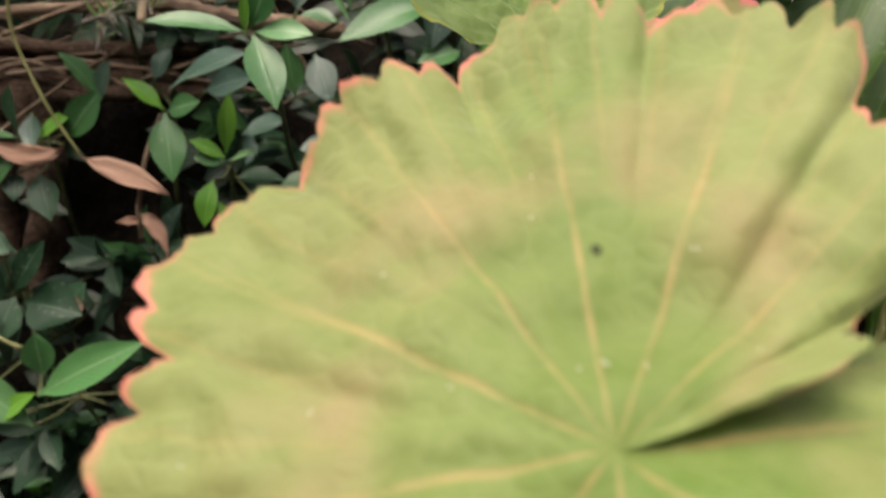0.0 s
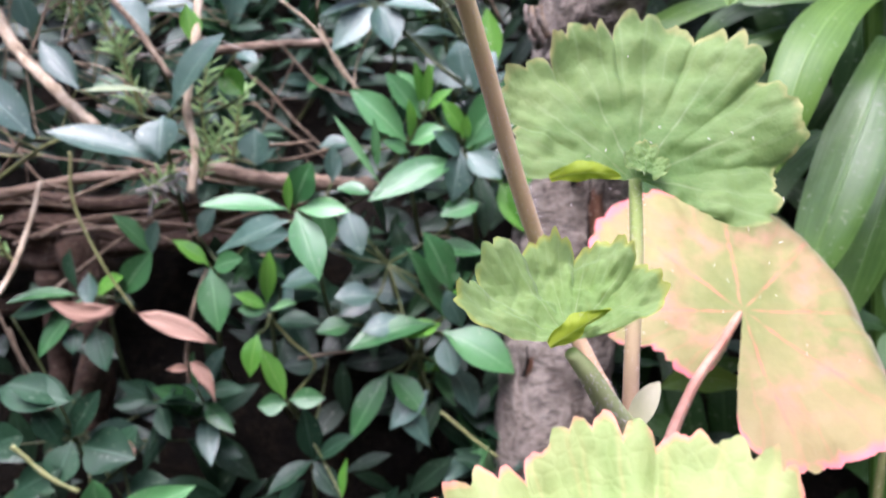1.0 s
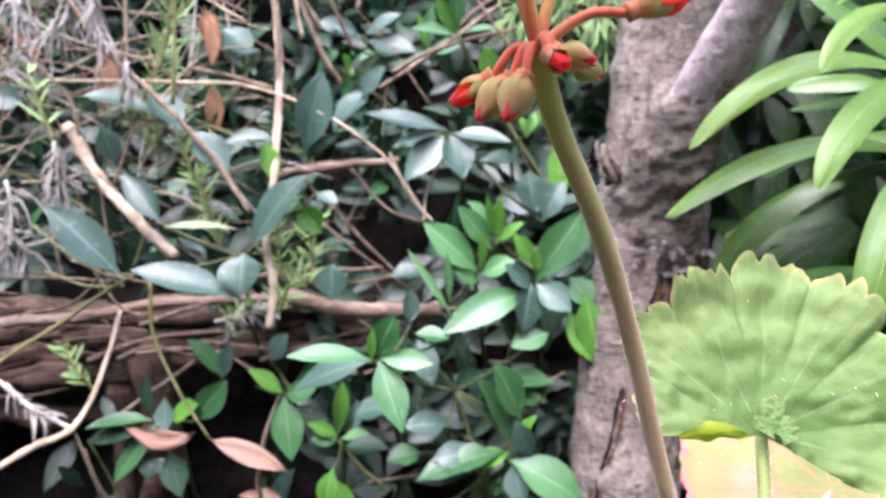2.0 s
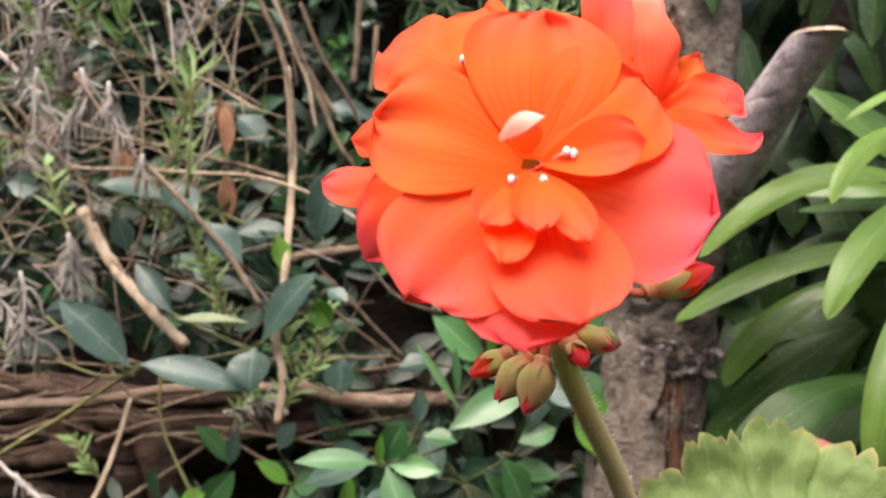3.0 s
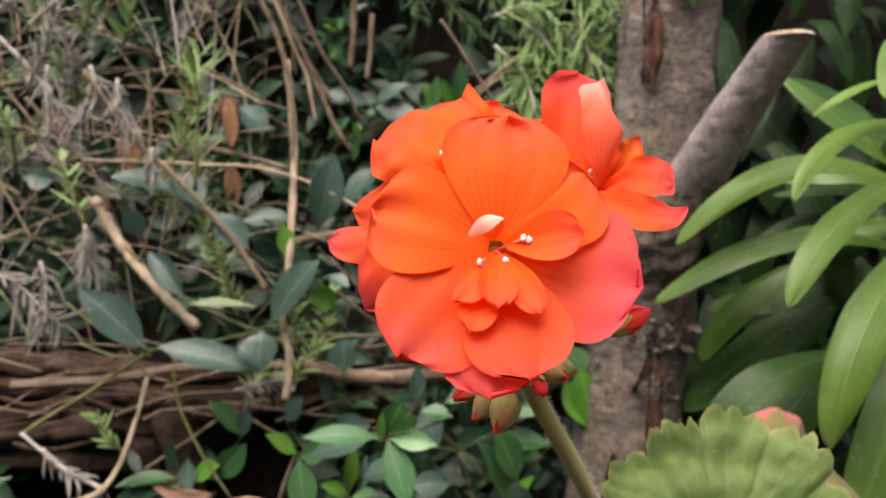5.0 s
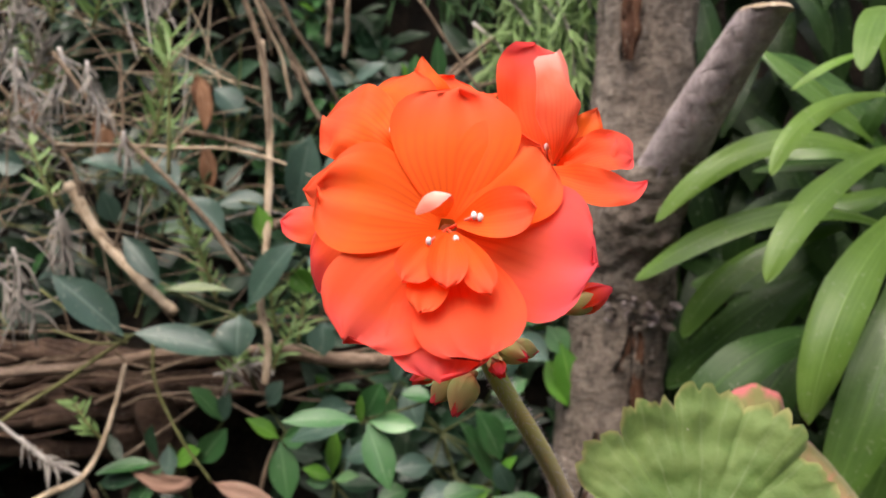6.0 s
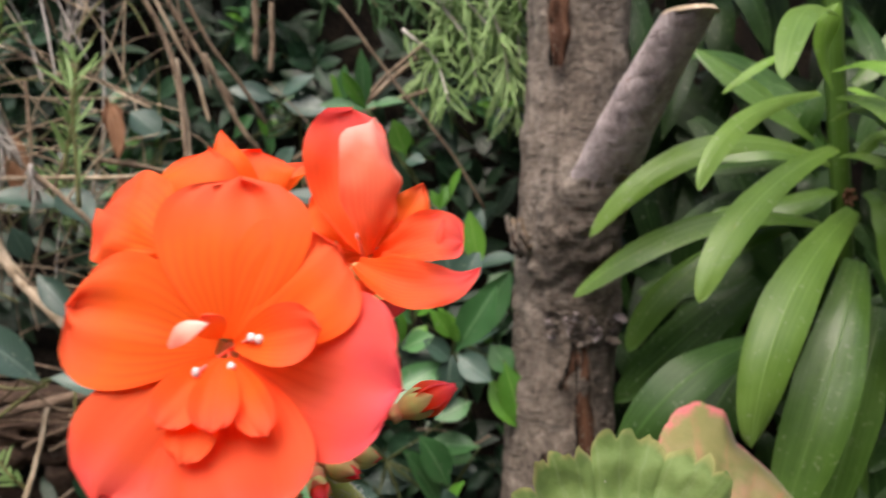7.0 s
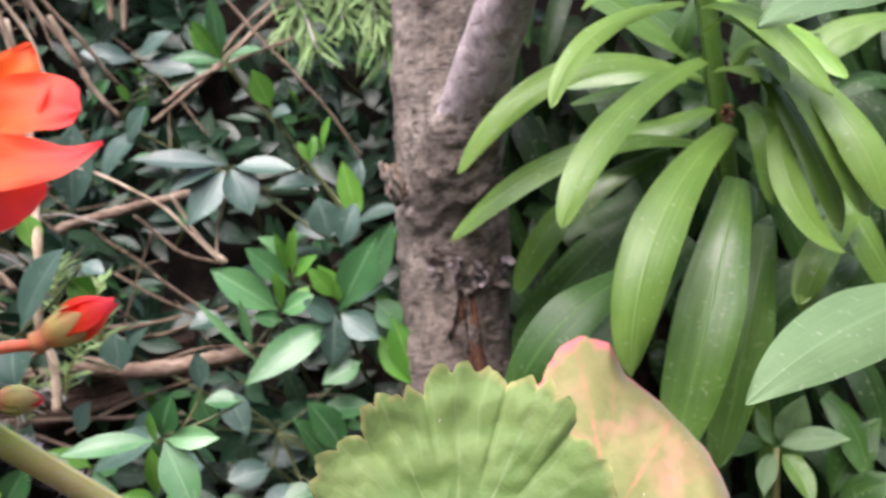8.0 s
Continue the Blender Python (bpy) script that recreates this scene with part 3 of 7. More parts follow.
part("trunk", bark_tube([(0.062, 0.462, 0.0), (0.078, 0.462, 0.25), (0.088, 0.462, 0.36), (0.0990, 0.462, 0.46), (0.1095, 0.466, 0.56), (0.119, 0.47, 0.66), (0.15, 0.49, 1.0)], 0.0295, 0.024, 170, 64, 0.10, 0.06), M_BARK, trunk)
limb = bark_tube([(0.097, 0.470, 0.425), (0.098, 0.453, 0.455), (0.1025, 0.4300, 0.4850), (0.1125, 0.4042, 0.5159), (0.1229, 0.3854, 0.5404), (0.1331, 0.3675, 0.5627)], 0.0200, 0.0104, 90, 40, 0.07, 0.02)
limb = part("side_branch", limb, M_BRANCH_BARK, trunk, "smooth purplish-grey side branch sawn off short")
part("branch_collar", bark_tube([(0.097, 0.4665, 0.410), (0.0975, 0.455, 0.445), (0.0995, 0.4395, 0.470), (0.1035, 0.4245, 0.4910), (0.1082, 0.4138, 0.5045), (0.1120, 0.4055, 0.5145)], 0.0250, 0.0126, 110, 56, 0.17, 0.05), M_BARK, limb, "cracked trunk bark running up the branch")
part("cut_face", bark_tube([(0.1331, 0.3675, 0.5621), (0.1331, 0.3675, 0.5628), (0.1331, 0.3675, 0.5639)], 0.0106, 0.0092, 5, 28, 0.16, 0.10), M_PALE, limb, "weathered fibrous sawn end")
rings = random.Random(6)
part("sawn_wood", sheet([[Vector((0.1331 + 0.0093 * k * math.cos(w), 0.3675 + 0.0093 * k * math.sin(w), 0.5637 + 0.0006 * rings.random())) for w in [2 * math.pi * j / 28 for j in range(29)]] for k in (0.0, 0.25, 0.5, 0.75, 1.0)]), M_OLDWOOD, limb, "rough brown end grain")
def on_trunk(x, z):
    cx = 0.088 + 0.11 * (z - 0.36)
    return Vector((x, 0.462 - math.sqrt(max(0.0, 0.0272 ** 2 - (x - cx) ** 2)) - 0.0002, z))


random.seed(3)
for i in range(34):
    w = random.uniform(-1.2, 1.2)
    a = Vector((0.0735 + 0.004 * math.sin(w) * random.random(), 0.4395 + random.uniform(-0.003, 0.006), 0.470 + random.uniform(-0.004, 0.005)))
    b = a + Vector((random.uniform(-0.0045, -0.0005), random.uniform(-0.003, 0.0005), random.uniform(0.007, 0.0125)))
    part("bark_splinter", tube([a, (a + b) / 2 + Vector((-0.0012, -0.0008, 0)), b], random.uniform(0.0012, 0.0019), 0.0009, 9, 6, 0.9, 420), (M_FIBRE, M_BROWN, M_BARK)[i % 3], trunk)
for i in range(60):
    w, z = random.uniform(3.5, 5.7), random.uniform(0.32, 0.64)
    c = Vector((0.0995 + 0.11 * (z - 0.46), 0.462, z))
    d = Vector((math.cos(w), math.sin(w), 0))
    t = Vector((-d.y, d.x, random.uniform(-0.6, 0.6))).normalized()
    p = c + d * 0.0262
    l = random.uniform(0.0015, 0.0045)
    part("bark_flake", leaf_between(p - t * l, p + t * l + d * random.uniform(0.0005, 0.003), random.uniform(0.0015, 0.0035), bend=0.1, face=d, kind="blunt", ripple=0.8, nu=6, nv=4), M_BARK, trunk)
for i in range(30):
    x, z = random.uniform(0.082, 0.117), 0.431 + random.uniform(-0.007, 0.007)
    q = on_trunk(x, z)
    d = Vector((x - 0.0955, -0.022, 0.0)).normalized()
    part("bark_flake", leaf_between(q + d * 0.0004, q + d * random.uniform(0.002, 0.0045) + Vector((random.uniform(-0.007, 0.007), 0, random.uniform(-0.003, 0.006))), random.uniform(0.003, 0.0065), bend=0.1, face=d, kind="blunt", ripple=0.9, nu=8, nv=6), (M_BARK, M_BRANCH_BARK)[i % 2], trunk)
for i in range(9):
    x, z = 0.0885 + 0.0014 * i, 0.427 + random.uniform(-0.004, 0.004) + 0.001 * i
    q = Vector((x, 0.4365 + 0.0007 * abs(i - 3), z))
    part("bark_flake", leaf_between(q, q + Vector((random.uniform(-0.002, 0.003), -0.0016, random.uniform(-0.0085, -0.004))), random.uniform(0.003, 0.0055), bend=0.1, face=(0, -1, 0.1), kind="blunt", ripple=0.9, nu=8, nv=6), M_BARK, trunk)


for xa, za, xb, zb, wd in ((0.0965, 0.340, 0.0985, 0.424, 0.0100), (0.0690, 0.331, 0.0785, 0.370, 0.0042), (0.0645, 0.312, 0.0665, 0.326, 0.0036), (0.0885, 0.402, 0.0960, 0.424, 0.0060), (0.0957, 0.556, 0.0975, 0.600, 0.0125)):
    a, b, m = on_trunk(xa, za), on_trunk(xb, zb), on_trunk((xa + xb) / 2 + 0.001, (za + zb) / 2)
    part("split", blade(a, m * 2 - (a + b) / 2, b, wd, face=(m - Vector((0.092, 0.462, m.z))), kind="blunt", cup=-0.15, ripple=0.7, nu=18, seed=wd * 900), M_INNER_WOOD, trunk, "split showing red-brown inner wood")
    gap = Vector((-wd * 0.38, -0.0006, 0))
    # A dark strand laid on the bark stands for the shade in the crack.
    part("crack", tube([a + gap, m + gap * 1.1, b + gap], 0.0008, 0.0005, 24, 6, 1.4, 300, wander=0.0010), M_SOIL, trunk, "dark strand in place of the shade inside a crack")
    for k in (-1, 1):
        off = Vector((k * wd * 0.5, 0.0002, 0))
        part("bark_lip", tube([a + off * 0.4, m + off * 1.1, b + off * 0.4], 0.0006, 0.0004, 22, 6, 1.2, 320, wander=0.0012), M_BARK, trunk)

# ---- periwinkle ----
# "w" is the copy with shade in its colour, for low and back leaves.
TONE = {"w": M_SHADED_LEAF, "d": M_DARK, "m": M_MID, "l": M_PALE_LEAF, "b": M_YOUNG, "o": M_OLIVE_LEAF}
random.seed(11)


def periwinkle(leaves):
    """One leafy shoot: leaves of (base, tip, width, tone) on a stem that comes out of the bank."""
    heart = sum((Vector(l[0]) for l in leaves), Vector()) / len(leaves)
    young = sum(l[3] in "bl" for l in leaves) >= 3
    root = Vector((heart.x + random.uniform(-0.02, 0.02), bank_y(max(0.05, heart.z - 0.08)) + 0.01, heart.z - 0.08))
    ob = thing("periwinkle_shoot", root, "glossy periwinkle shoot with fresh light-green leaves" if young else "glossy dark blue-green periwinkle shoot", "periwinkle", "periwinkle on the bank")
    part("stem", tube([root, root.lerp(heart, 0.5) + Vector((0, -0.01, -0.012)), heart + Vector((0, 0.004, -0.003))], 0.0013, 0.0009, 12, 6, 0.1), M_VINE, ob)
    for base, tip, width, tone in leaves:
        b = Vector(base)
        if (b - heart).length > 0.006:
            part("twiglet", tube([heart + Vector((0, 0.004, -0.003)), heart.lerp(b, 0.6) + Vector((0, 0.006, -0.003)), b], 0.0008, 0.0006, 7, 5), M_VINE, ob)
        part("leaf", leaf_between(b, tip, width * 1.06), TONE[tone], ob)
    return ob


periwinkle([
    ((-0.0365, 0.3860, 0.3919), (-0.0698, 0.3800, 0.3939), 0.0096, "m"),
    ((-0.0330, 0.3860, 0.3910), (-0.0229, 0.3750, 0.3640), 0.0136, "m"),
    ((-0.0326, 0.3860, 0.3919), (-0.0108, 0.3800, 0.3906), 0.0087, "l"),
    ((-0.0337, 0.3860, 0.3937), (-0.0256, 0.3800, 0.4104), 0.0119, "m"),
    ((-0.0358, 0.3860, 0.3910), (-0.0347, 0.3800, 0.4054), 0.0041, "b"),
    ((-0.0405, 0.4100, 0.3874), (-0.0743, 0.4200, 0.3733), 0.0166, "d"),
    ((-0.0214, 0.4100, 0.4033), (-0.0210, 0.4100, 0.4194), 0.0079, "d"),
    ((-0.0042, 0.4000, 0.3983), (-0.0185, 0.4000, 0.4003), 0.0091, "m"),
])
periwinkle([
    ((0.0100, 0.4520, 0.4244), (-0.0164, 0.4460, 0.4491), 0.0159, "l"),
    ((0.0170, 0.4520, 0.4355), (0.0005, 0.4460, 0.4566), 0.0121, "m"),
    ((0.0170, 0.4520, 0.4410), (0.0144, 0.4460, 0.4619), 0.0055, "b"),
    ((0.0193, 0.4520, 0.4410), (0.0212, 0.4460, 0.4611), 0.0049, "b"),
    ((0.0198, 0.4520, 0.4393), (0.0325, 0.4460, 0.4485), 0.0071, "b"),
    ((0.0114, 0.4520, 0.4244), (0.0113, 0.4460, 0.4443), 0.0060, "b"),
    ((0.0114, 0.4520, 0.4233), (0.0281, 0.4460, 0.4300), 0.0104, "l"),
    ((0.0108, 0.4520, 0.4195), (-0.0016, 0.4460, 0.4248), 0.0088, "m"),
    ((-0.0026, 0.4450, 0.4036), (-0.0239, 0.4400, 0.4364), 0.0038, "l"),
    ((-0.0039, 0.4450, 0.4104), (-0.0051, 0.4400, 0.4347), 0.0043, "l"),
    ((-0.0165, 0.4600, 0.4243), (-0.0331, 0.4550, 0.4224), 0.0123, "d"),
])
periwinkle([
    ((0.0382, 0.4500, 0.4205), (0.0605, 0.4440, 0.4531), 0.0169, "m"),
    ((0.0346, 0.4500, 0.4153), (-0.0083, 0.4360, 0.3957), 0.0157, "m"),
    ((0.0375, 0.4500, 0.4271), (0.0269, 0.4440, 0.4431), 0.0093, "b"),
    ((0.0388, 0.4500, 0.4243), (0.0387, 0.4440, 0.4359), 0.0060, "b"),
    ((0.0388, 0.4500, 0.4188), (0.0548, 0.4440, 0.4055), 0.0136, "d"),
    ((0.0360, 0.4500, 0.4188), (0.0309, 0.4440, 0.3948), 0.0147, "d"),
    ((0.0546, 0.4550, 0.4045), (0.0692, 0.4520, 0.3778), 0.0150, "b"),
    ((0.0360, 0.4500, 0.4161), (0.0227, 0.4440, 0.4285), 0.0120, "d"),
])
periwinkle([
    ((0.0261, 0.4520, 0.3398), (0.0081, 0.4460, 0.3740), 0.0181, "m"),
    ((0.0261, 0.4520, 0.3384), (0.0385, 0.4460, 0.3557), 0.0066, "b"),
    ((0.0247, 0.4520, 0.3359), (0.0051, 0.4460, 0.3308), 0.0105, "b"),
    ((0.0218, 0.4500, 0.3365), (-0.0198, 0.4400, 0.3259), 0.0174, "m"),
    ((0.0259, 0.4500, 0.3323), (0.0599, 0.4450, 0.3127), 0.0203, "m"),
    ((0.0269, 0.4520, 0.3301), (0.0309, 0.4460, 0.3117), 0.0127, "d"),
    ((-0.0183, 0.4520, 0.3364), (-0.0345, 0.4460, 0.3340), 0.0121, "m"),
    ((-0.0144, 0.4700, 0.3520), (0.0117, 0.4700, 0.3475), 0.0151, "d"),
])
periwinkle([
    ((-0.0575, 0.4450, 0.3478), (-0.0548, 0.4390, 0.3739), 0.0076, "b"),
    ((-0.0580, 0.4450, 0.3464), (-0.0719, 0.4390, 0.3536), 0.0076, "b"),
    ((-0.0564, 0.4450, 0.3451), (-0.0424, 0.4390, 0.3486), 0.0081, "l"),
    ((-0.0580, 0.4450, 0.3448), (-0.0701, 0.4390, 0.3461), 0.0081, "m"),
    ((-0.0506, 0.4450, 0.3562), (-0.0311, 0.4390, 0.3625), 0.0140, "d"),
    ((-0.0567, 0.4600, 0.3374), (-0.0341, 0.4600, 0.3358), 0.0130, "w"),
    ((-0.0567, 0.4200, 0.3375), (-0.0607, 0.4200, 0.3183), 0.0097, "b"),
])
periwinkle([
    ((-0.0850, 0.4470, 0.3667), (-0.1006, 0.4410, 0.3790), 0.0092, "b"),
    ((-0.0844, 0.4470, 0.3650), (-0.0797, 0.4410, 0.3354), 0.0147, "m"),
    ((-0.0833, 0.4470, 0.3656), (-0.0675, 0.4410, 0.3699), 0.0109, "m"),
    ((-0.0932, 0.4600, 0.3801), (-0.0845, 0.4600, 0.3942), 0.0113, "d"),
    ((-0.0706, 0.4600, 0.3757), (-0.0468, 0.4500, 0.3813), 0.0140, "d"),
])
periwinkle([
    ((-0.1487, 0.4500, 0.3532), (-0.1798, 0.4440, 0.3504), 0.0099, "m"),
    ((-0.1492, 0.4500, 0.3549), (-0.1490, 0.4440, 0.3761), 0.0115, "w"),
    ((-0.1471, 0.4500, 0.3516), (-0.1659, 0.4440, 0.3241), 0.0121, "m"),
    ((-0.1410, 0.4500, 0.3537), (-0.1246, 0.4440, 0.3621), 0.0115, "b"),
    ((-0.1285, 0.4500, 0.3528), (-0.1109, 0.4440, 0.3734), 0.0131, "m"),
    ((-0.1431, 0.4500, 0.3640), (-0.1406, 0.4440, 0.3474), 0.0093, "d"),
    ((-0.1187, 0.4650, 0.3715), (-0.1355, 0.4600, 0.3917), 0.0125, "m"),
    ((-0.1187, 0.4650, 0.3715), (-0.1129, 0.4600, 0.3887), 0.0102, "d"),
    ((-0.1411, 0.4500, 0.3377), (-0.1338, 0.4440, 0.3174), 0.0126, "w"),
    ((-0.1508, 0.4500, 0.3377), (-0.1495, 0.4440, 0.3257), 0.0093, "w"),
])
periwinkle([
    ((-0.1538, 0.4240, 0.4256), (-0.1845, 0.4180, 0.4567), 0.0184, "d"),
    ((-0.0999, 0.4240, 0.4145), (-0.1468, 0.4180, 0.4279), 0.0153, "d"),
    ((-0.0937, 0.4240, 0.4370), (-0.0677, 0.4180, 0.4695), 0.0194, "d"),
    ((-0.0971, 0.4240, 0.4350), (-0.0975, 0.4180, 0.4149), 0.0194, "d"),
    ((-0.1356, 0.4300, 0.4472), (-0.1011, 0.4300, 0.4459), 0.0078, "o"),
    ((-0.1405, 0.4400, 0.4493), (-0.1603, 0.4450, 0.4732), 0.0124, "d"),
    ((-0.0625, 0.4300, 0.4441), (-0.0725, 0.4300, 0.4562), 0.0120, "b"),
    ((-0.0639, 0.4240, 0.4620), (-0.0537, 0.4180, 0.4565), 0.0076, "d"),
    ((-0.0580, 0.4300, 0.4127), (-0.0579, 0.4300, 0.4294), 0.0151, "d"),
])
periwinkle([
    ((-0.1481, 0.4550, 0.5034), (-0.1815, 0.4490, 0.5115), 0.0144, "d"),
    ((-0.1499, 0.4550, 0.5137), (-0.1342, 0.4490, 0.4941), 0.0177, "d"),
    ((-0.0744, 0.4550, 0.4834), (-0.0645, 0.4490, 0.5229), 0.0171, "d"),
    ((-0.1072, 0.4400, 0.4740), (-0.1253, 0.4400, 0.4928), 0.0150, "d"),
    ((-0.0877, 0.4550, 0.4896), (-0.1131, 0.4490, 0.4885), 0.0122, "d"),
    ((-0.2136, 0.4550, 0.5100), (-0.2269, 0.4490, 0.5118), 0.0138, "d"),
    ((-0.1679, 0.4550, 0.4791), (-0.1721, 0.4490, 0.4964), 0.0111, "d"),
    ((-0.0905, 0.4400, 0.4878), (-0.0879, 0.4400, 0.4690), 0.0107, "b"),
    ((-0.1065, 0.4800, 0.5372), (-0.1211, 0.4800, 0.5520), 0.0160, "d"),
    ((-0.1020, 0.4800, 0.5401), (-0.1168, 0.4800, 0.5358), 0.0118, "d"),
])
periwinkle([
    ((-0.0047, 0.4660, 0.4961), (-0.0469, 0.4600, 0.5040), 0.0108, "d"),
    ((-0.0070, 0.4660, 0.4955), (-0.0318, 0.4600, 0.4864), 0.0091, "d"),
    ((-0.0061, 0.4660, 0.4926), (-0.0263, 0.4600, 0.4695), 0.0148, "d"),
    ((-0.0030, 0.4660, 0.4932), (0.0036, 0.4600, 0.4704), 0.0165, "d"),
    ((-0.0018, 0.4660, 0.4943), (0.0277, 0.4600, 0.4888), 0.0119, "d"),
    ((-0.0435, 0.4700, 0.5171), (-0.0618, 0.4650, 0.4949), 0.0178, "d"),
    ((-0.0475, 0.4660, 0.5129), (-0.0349, 0.4600, 0.5269), 0.0125, "d"),
    ((0.0124, 0.4800, 0.4816), (0.0381, 0.4800, 0.4794), 0.0154, "d"),
    ((0.0387, 0.4600, 0.4538), (0.0357, 0.4600, 0.4744), 0.0152, "d"),
    ((0.0429, 0.4600, 0.4493), (0.0537, 0.4600, 0.4700), 0.0124, "d"),
    ((0.0348, 0.4550, 0.4909), (0.0309, 0.4550, 0.5015), 0.0050, "b"),
    ((0.0348, 0.4550, 0.4909), (0.0396, 0.4550, 0.5031), 0.0050, "b"),
])
periwinkle([
    ((-0.0539, 0.5300, 0.5595), (-0.0800, 0.5240, 0.5666), 0.0125, "d"),
    ((-0.0519, 0.5300, 0.5608), (-0.0296, 0.5240, 0.5714), 0.0099, "d"),
    ((-0.0506, 0.5300, 0.5575), (-0.0213, 0.5240, 0.5492), 0.0138, "d"),
    ((-0.0612, 0.5300, 0.5569), (-0.0715, 0.5240, 0.5640), 0.0112, "d"),
    ((-0.0152, 0.5300, 0.5519), (-0.0211, 0.5240, 0.5714), 0.0092, "b"),
    ((-0.0152, 0.5300, 0.5519), (-0.0120, 0.5240, 0.5765), 0.0079, "m"),
    ((-0.0136, 0.5300, 0.5506), (-0.0377, 0.5240, 0.5415), 0.0112, "m"),
    ((-0.0136, 0.5300, 0.5506), (0.0055, 0.5240, 0.5529), 0.0112, "m"),
    ((-0.0806, 0.5300, 0.5386), (-0.0664, 0.5240, 0.5502), 0.0105, "m"),
    ((-0.0607, 0.5300, 0.5384), (-0.0648, 0.5240, 0.5486), 0.0072, "b"),
])
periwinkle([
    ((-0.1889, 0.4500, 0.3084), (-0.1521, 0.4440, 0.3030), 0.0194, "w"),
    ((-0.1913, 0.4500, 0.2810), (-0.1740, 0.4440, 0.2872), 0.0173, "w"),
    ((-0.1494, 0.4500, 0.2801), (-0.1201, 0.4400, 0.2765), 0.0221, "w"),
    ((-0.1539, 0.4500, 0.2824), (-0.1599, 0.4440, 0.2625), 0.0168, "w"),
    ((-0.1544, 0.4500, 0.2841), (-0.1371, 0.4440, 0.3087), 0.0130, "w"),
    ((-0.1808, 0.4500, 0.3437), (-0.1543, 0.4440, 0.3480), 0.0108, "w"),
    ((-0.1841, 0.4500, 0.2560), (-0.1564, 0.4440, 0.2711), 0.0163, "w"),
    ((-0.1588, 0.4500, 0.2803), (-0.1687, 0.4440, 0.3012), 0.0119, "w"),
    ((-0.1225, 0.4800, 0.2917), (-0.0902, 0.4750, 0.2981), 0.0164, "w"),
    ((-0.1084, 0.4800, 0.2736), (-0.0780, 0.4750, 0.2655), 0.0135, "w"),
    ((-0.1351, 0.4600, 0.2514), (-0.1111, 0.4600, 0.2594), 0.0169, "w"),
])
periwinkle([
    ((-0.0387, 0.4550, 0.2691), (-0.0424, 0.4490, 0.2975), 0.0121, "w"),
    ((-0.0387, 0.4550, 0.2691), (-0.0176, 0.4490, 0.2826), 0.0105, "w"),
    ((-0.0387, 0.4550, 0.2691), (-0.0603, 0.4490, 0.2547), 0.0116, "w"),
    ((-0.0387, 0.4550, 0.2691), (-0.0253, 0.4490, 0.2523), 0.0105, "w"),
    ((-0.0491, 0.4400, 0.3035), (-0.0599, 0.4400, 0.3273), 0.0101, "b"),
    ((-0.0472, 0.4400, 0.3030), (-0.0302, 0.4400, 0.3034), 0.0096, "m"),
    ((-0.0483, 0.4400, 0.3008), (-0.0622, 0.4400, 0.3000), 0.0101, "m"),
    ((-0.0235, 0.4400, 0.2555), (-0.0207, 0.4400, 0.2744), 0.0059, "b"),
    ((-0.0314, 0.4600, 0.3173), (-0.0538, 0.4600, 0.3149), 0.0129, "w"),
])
periwinkle([
    ((-0.0013, 0.4620, 0.3107), (-0.0206, 0.4560, 0.2780), 0.0135, "m"),
    ((-0.0008, 0.4620, 0.3107), (0.0164, 0.4560, 0.2902), 0.0140, "m"),
    ((0.0304, 0.4620, 0.3129), (0.0410, 0.4560, 0.2891), 0.0152, "d"),
    ((0.0189, 0.4620, 0.3017), (-0.0010, 0.4560, 0.2838), 0.0129, "d"),
    ((0.0476, 0.4550, 0.3696), (0.0189, 0.4550, 0.3728), 0.0138, "m"),
    ((0.0019, 0.4620, 0.3021), (0.0184, 0.4560, 0.2749), 0.0124, "d"),
    ((-0.0085, 0.4620, 0.3505), (-0.0248, 0.4560, 0.3402), 0.0123, "d"),
])
periwinkle([
    ((-0.1362, 0.4300, 0.2430), (-0.0859, 0.4200, 0.2696), 0.0167, "l"),
    ((-0.1693, 0.4300, 0.2396), (-0.1730, 0.4200, 0.2613), 0.0177, "l"),
    ((-0.1333, 0.4300, 0.2518), (-0.1337, 0.4240, 0.2719), 0.0127, "m"),
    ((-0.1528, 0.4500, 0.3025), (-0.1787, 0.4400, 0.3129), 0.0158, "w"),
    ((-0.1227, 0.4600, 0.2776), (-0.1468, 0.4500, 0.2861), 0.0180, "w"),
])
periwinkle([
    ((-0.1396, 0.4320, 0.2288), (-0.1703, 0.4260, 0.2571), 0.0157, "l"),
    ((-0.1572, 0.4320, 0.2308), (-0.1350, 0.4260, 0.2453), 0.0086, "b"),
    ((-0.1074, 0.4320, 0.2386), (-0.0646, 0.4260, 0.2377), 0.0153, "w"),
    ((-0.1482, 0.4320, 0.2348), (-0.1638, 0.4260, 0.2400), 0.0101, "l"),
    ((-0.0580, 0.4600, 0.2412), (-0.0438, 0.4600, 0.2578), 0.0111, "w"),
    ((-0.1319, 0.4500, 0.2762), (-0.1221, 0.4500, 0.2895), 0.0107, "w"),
])
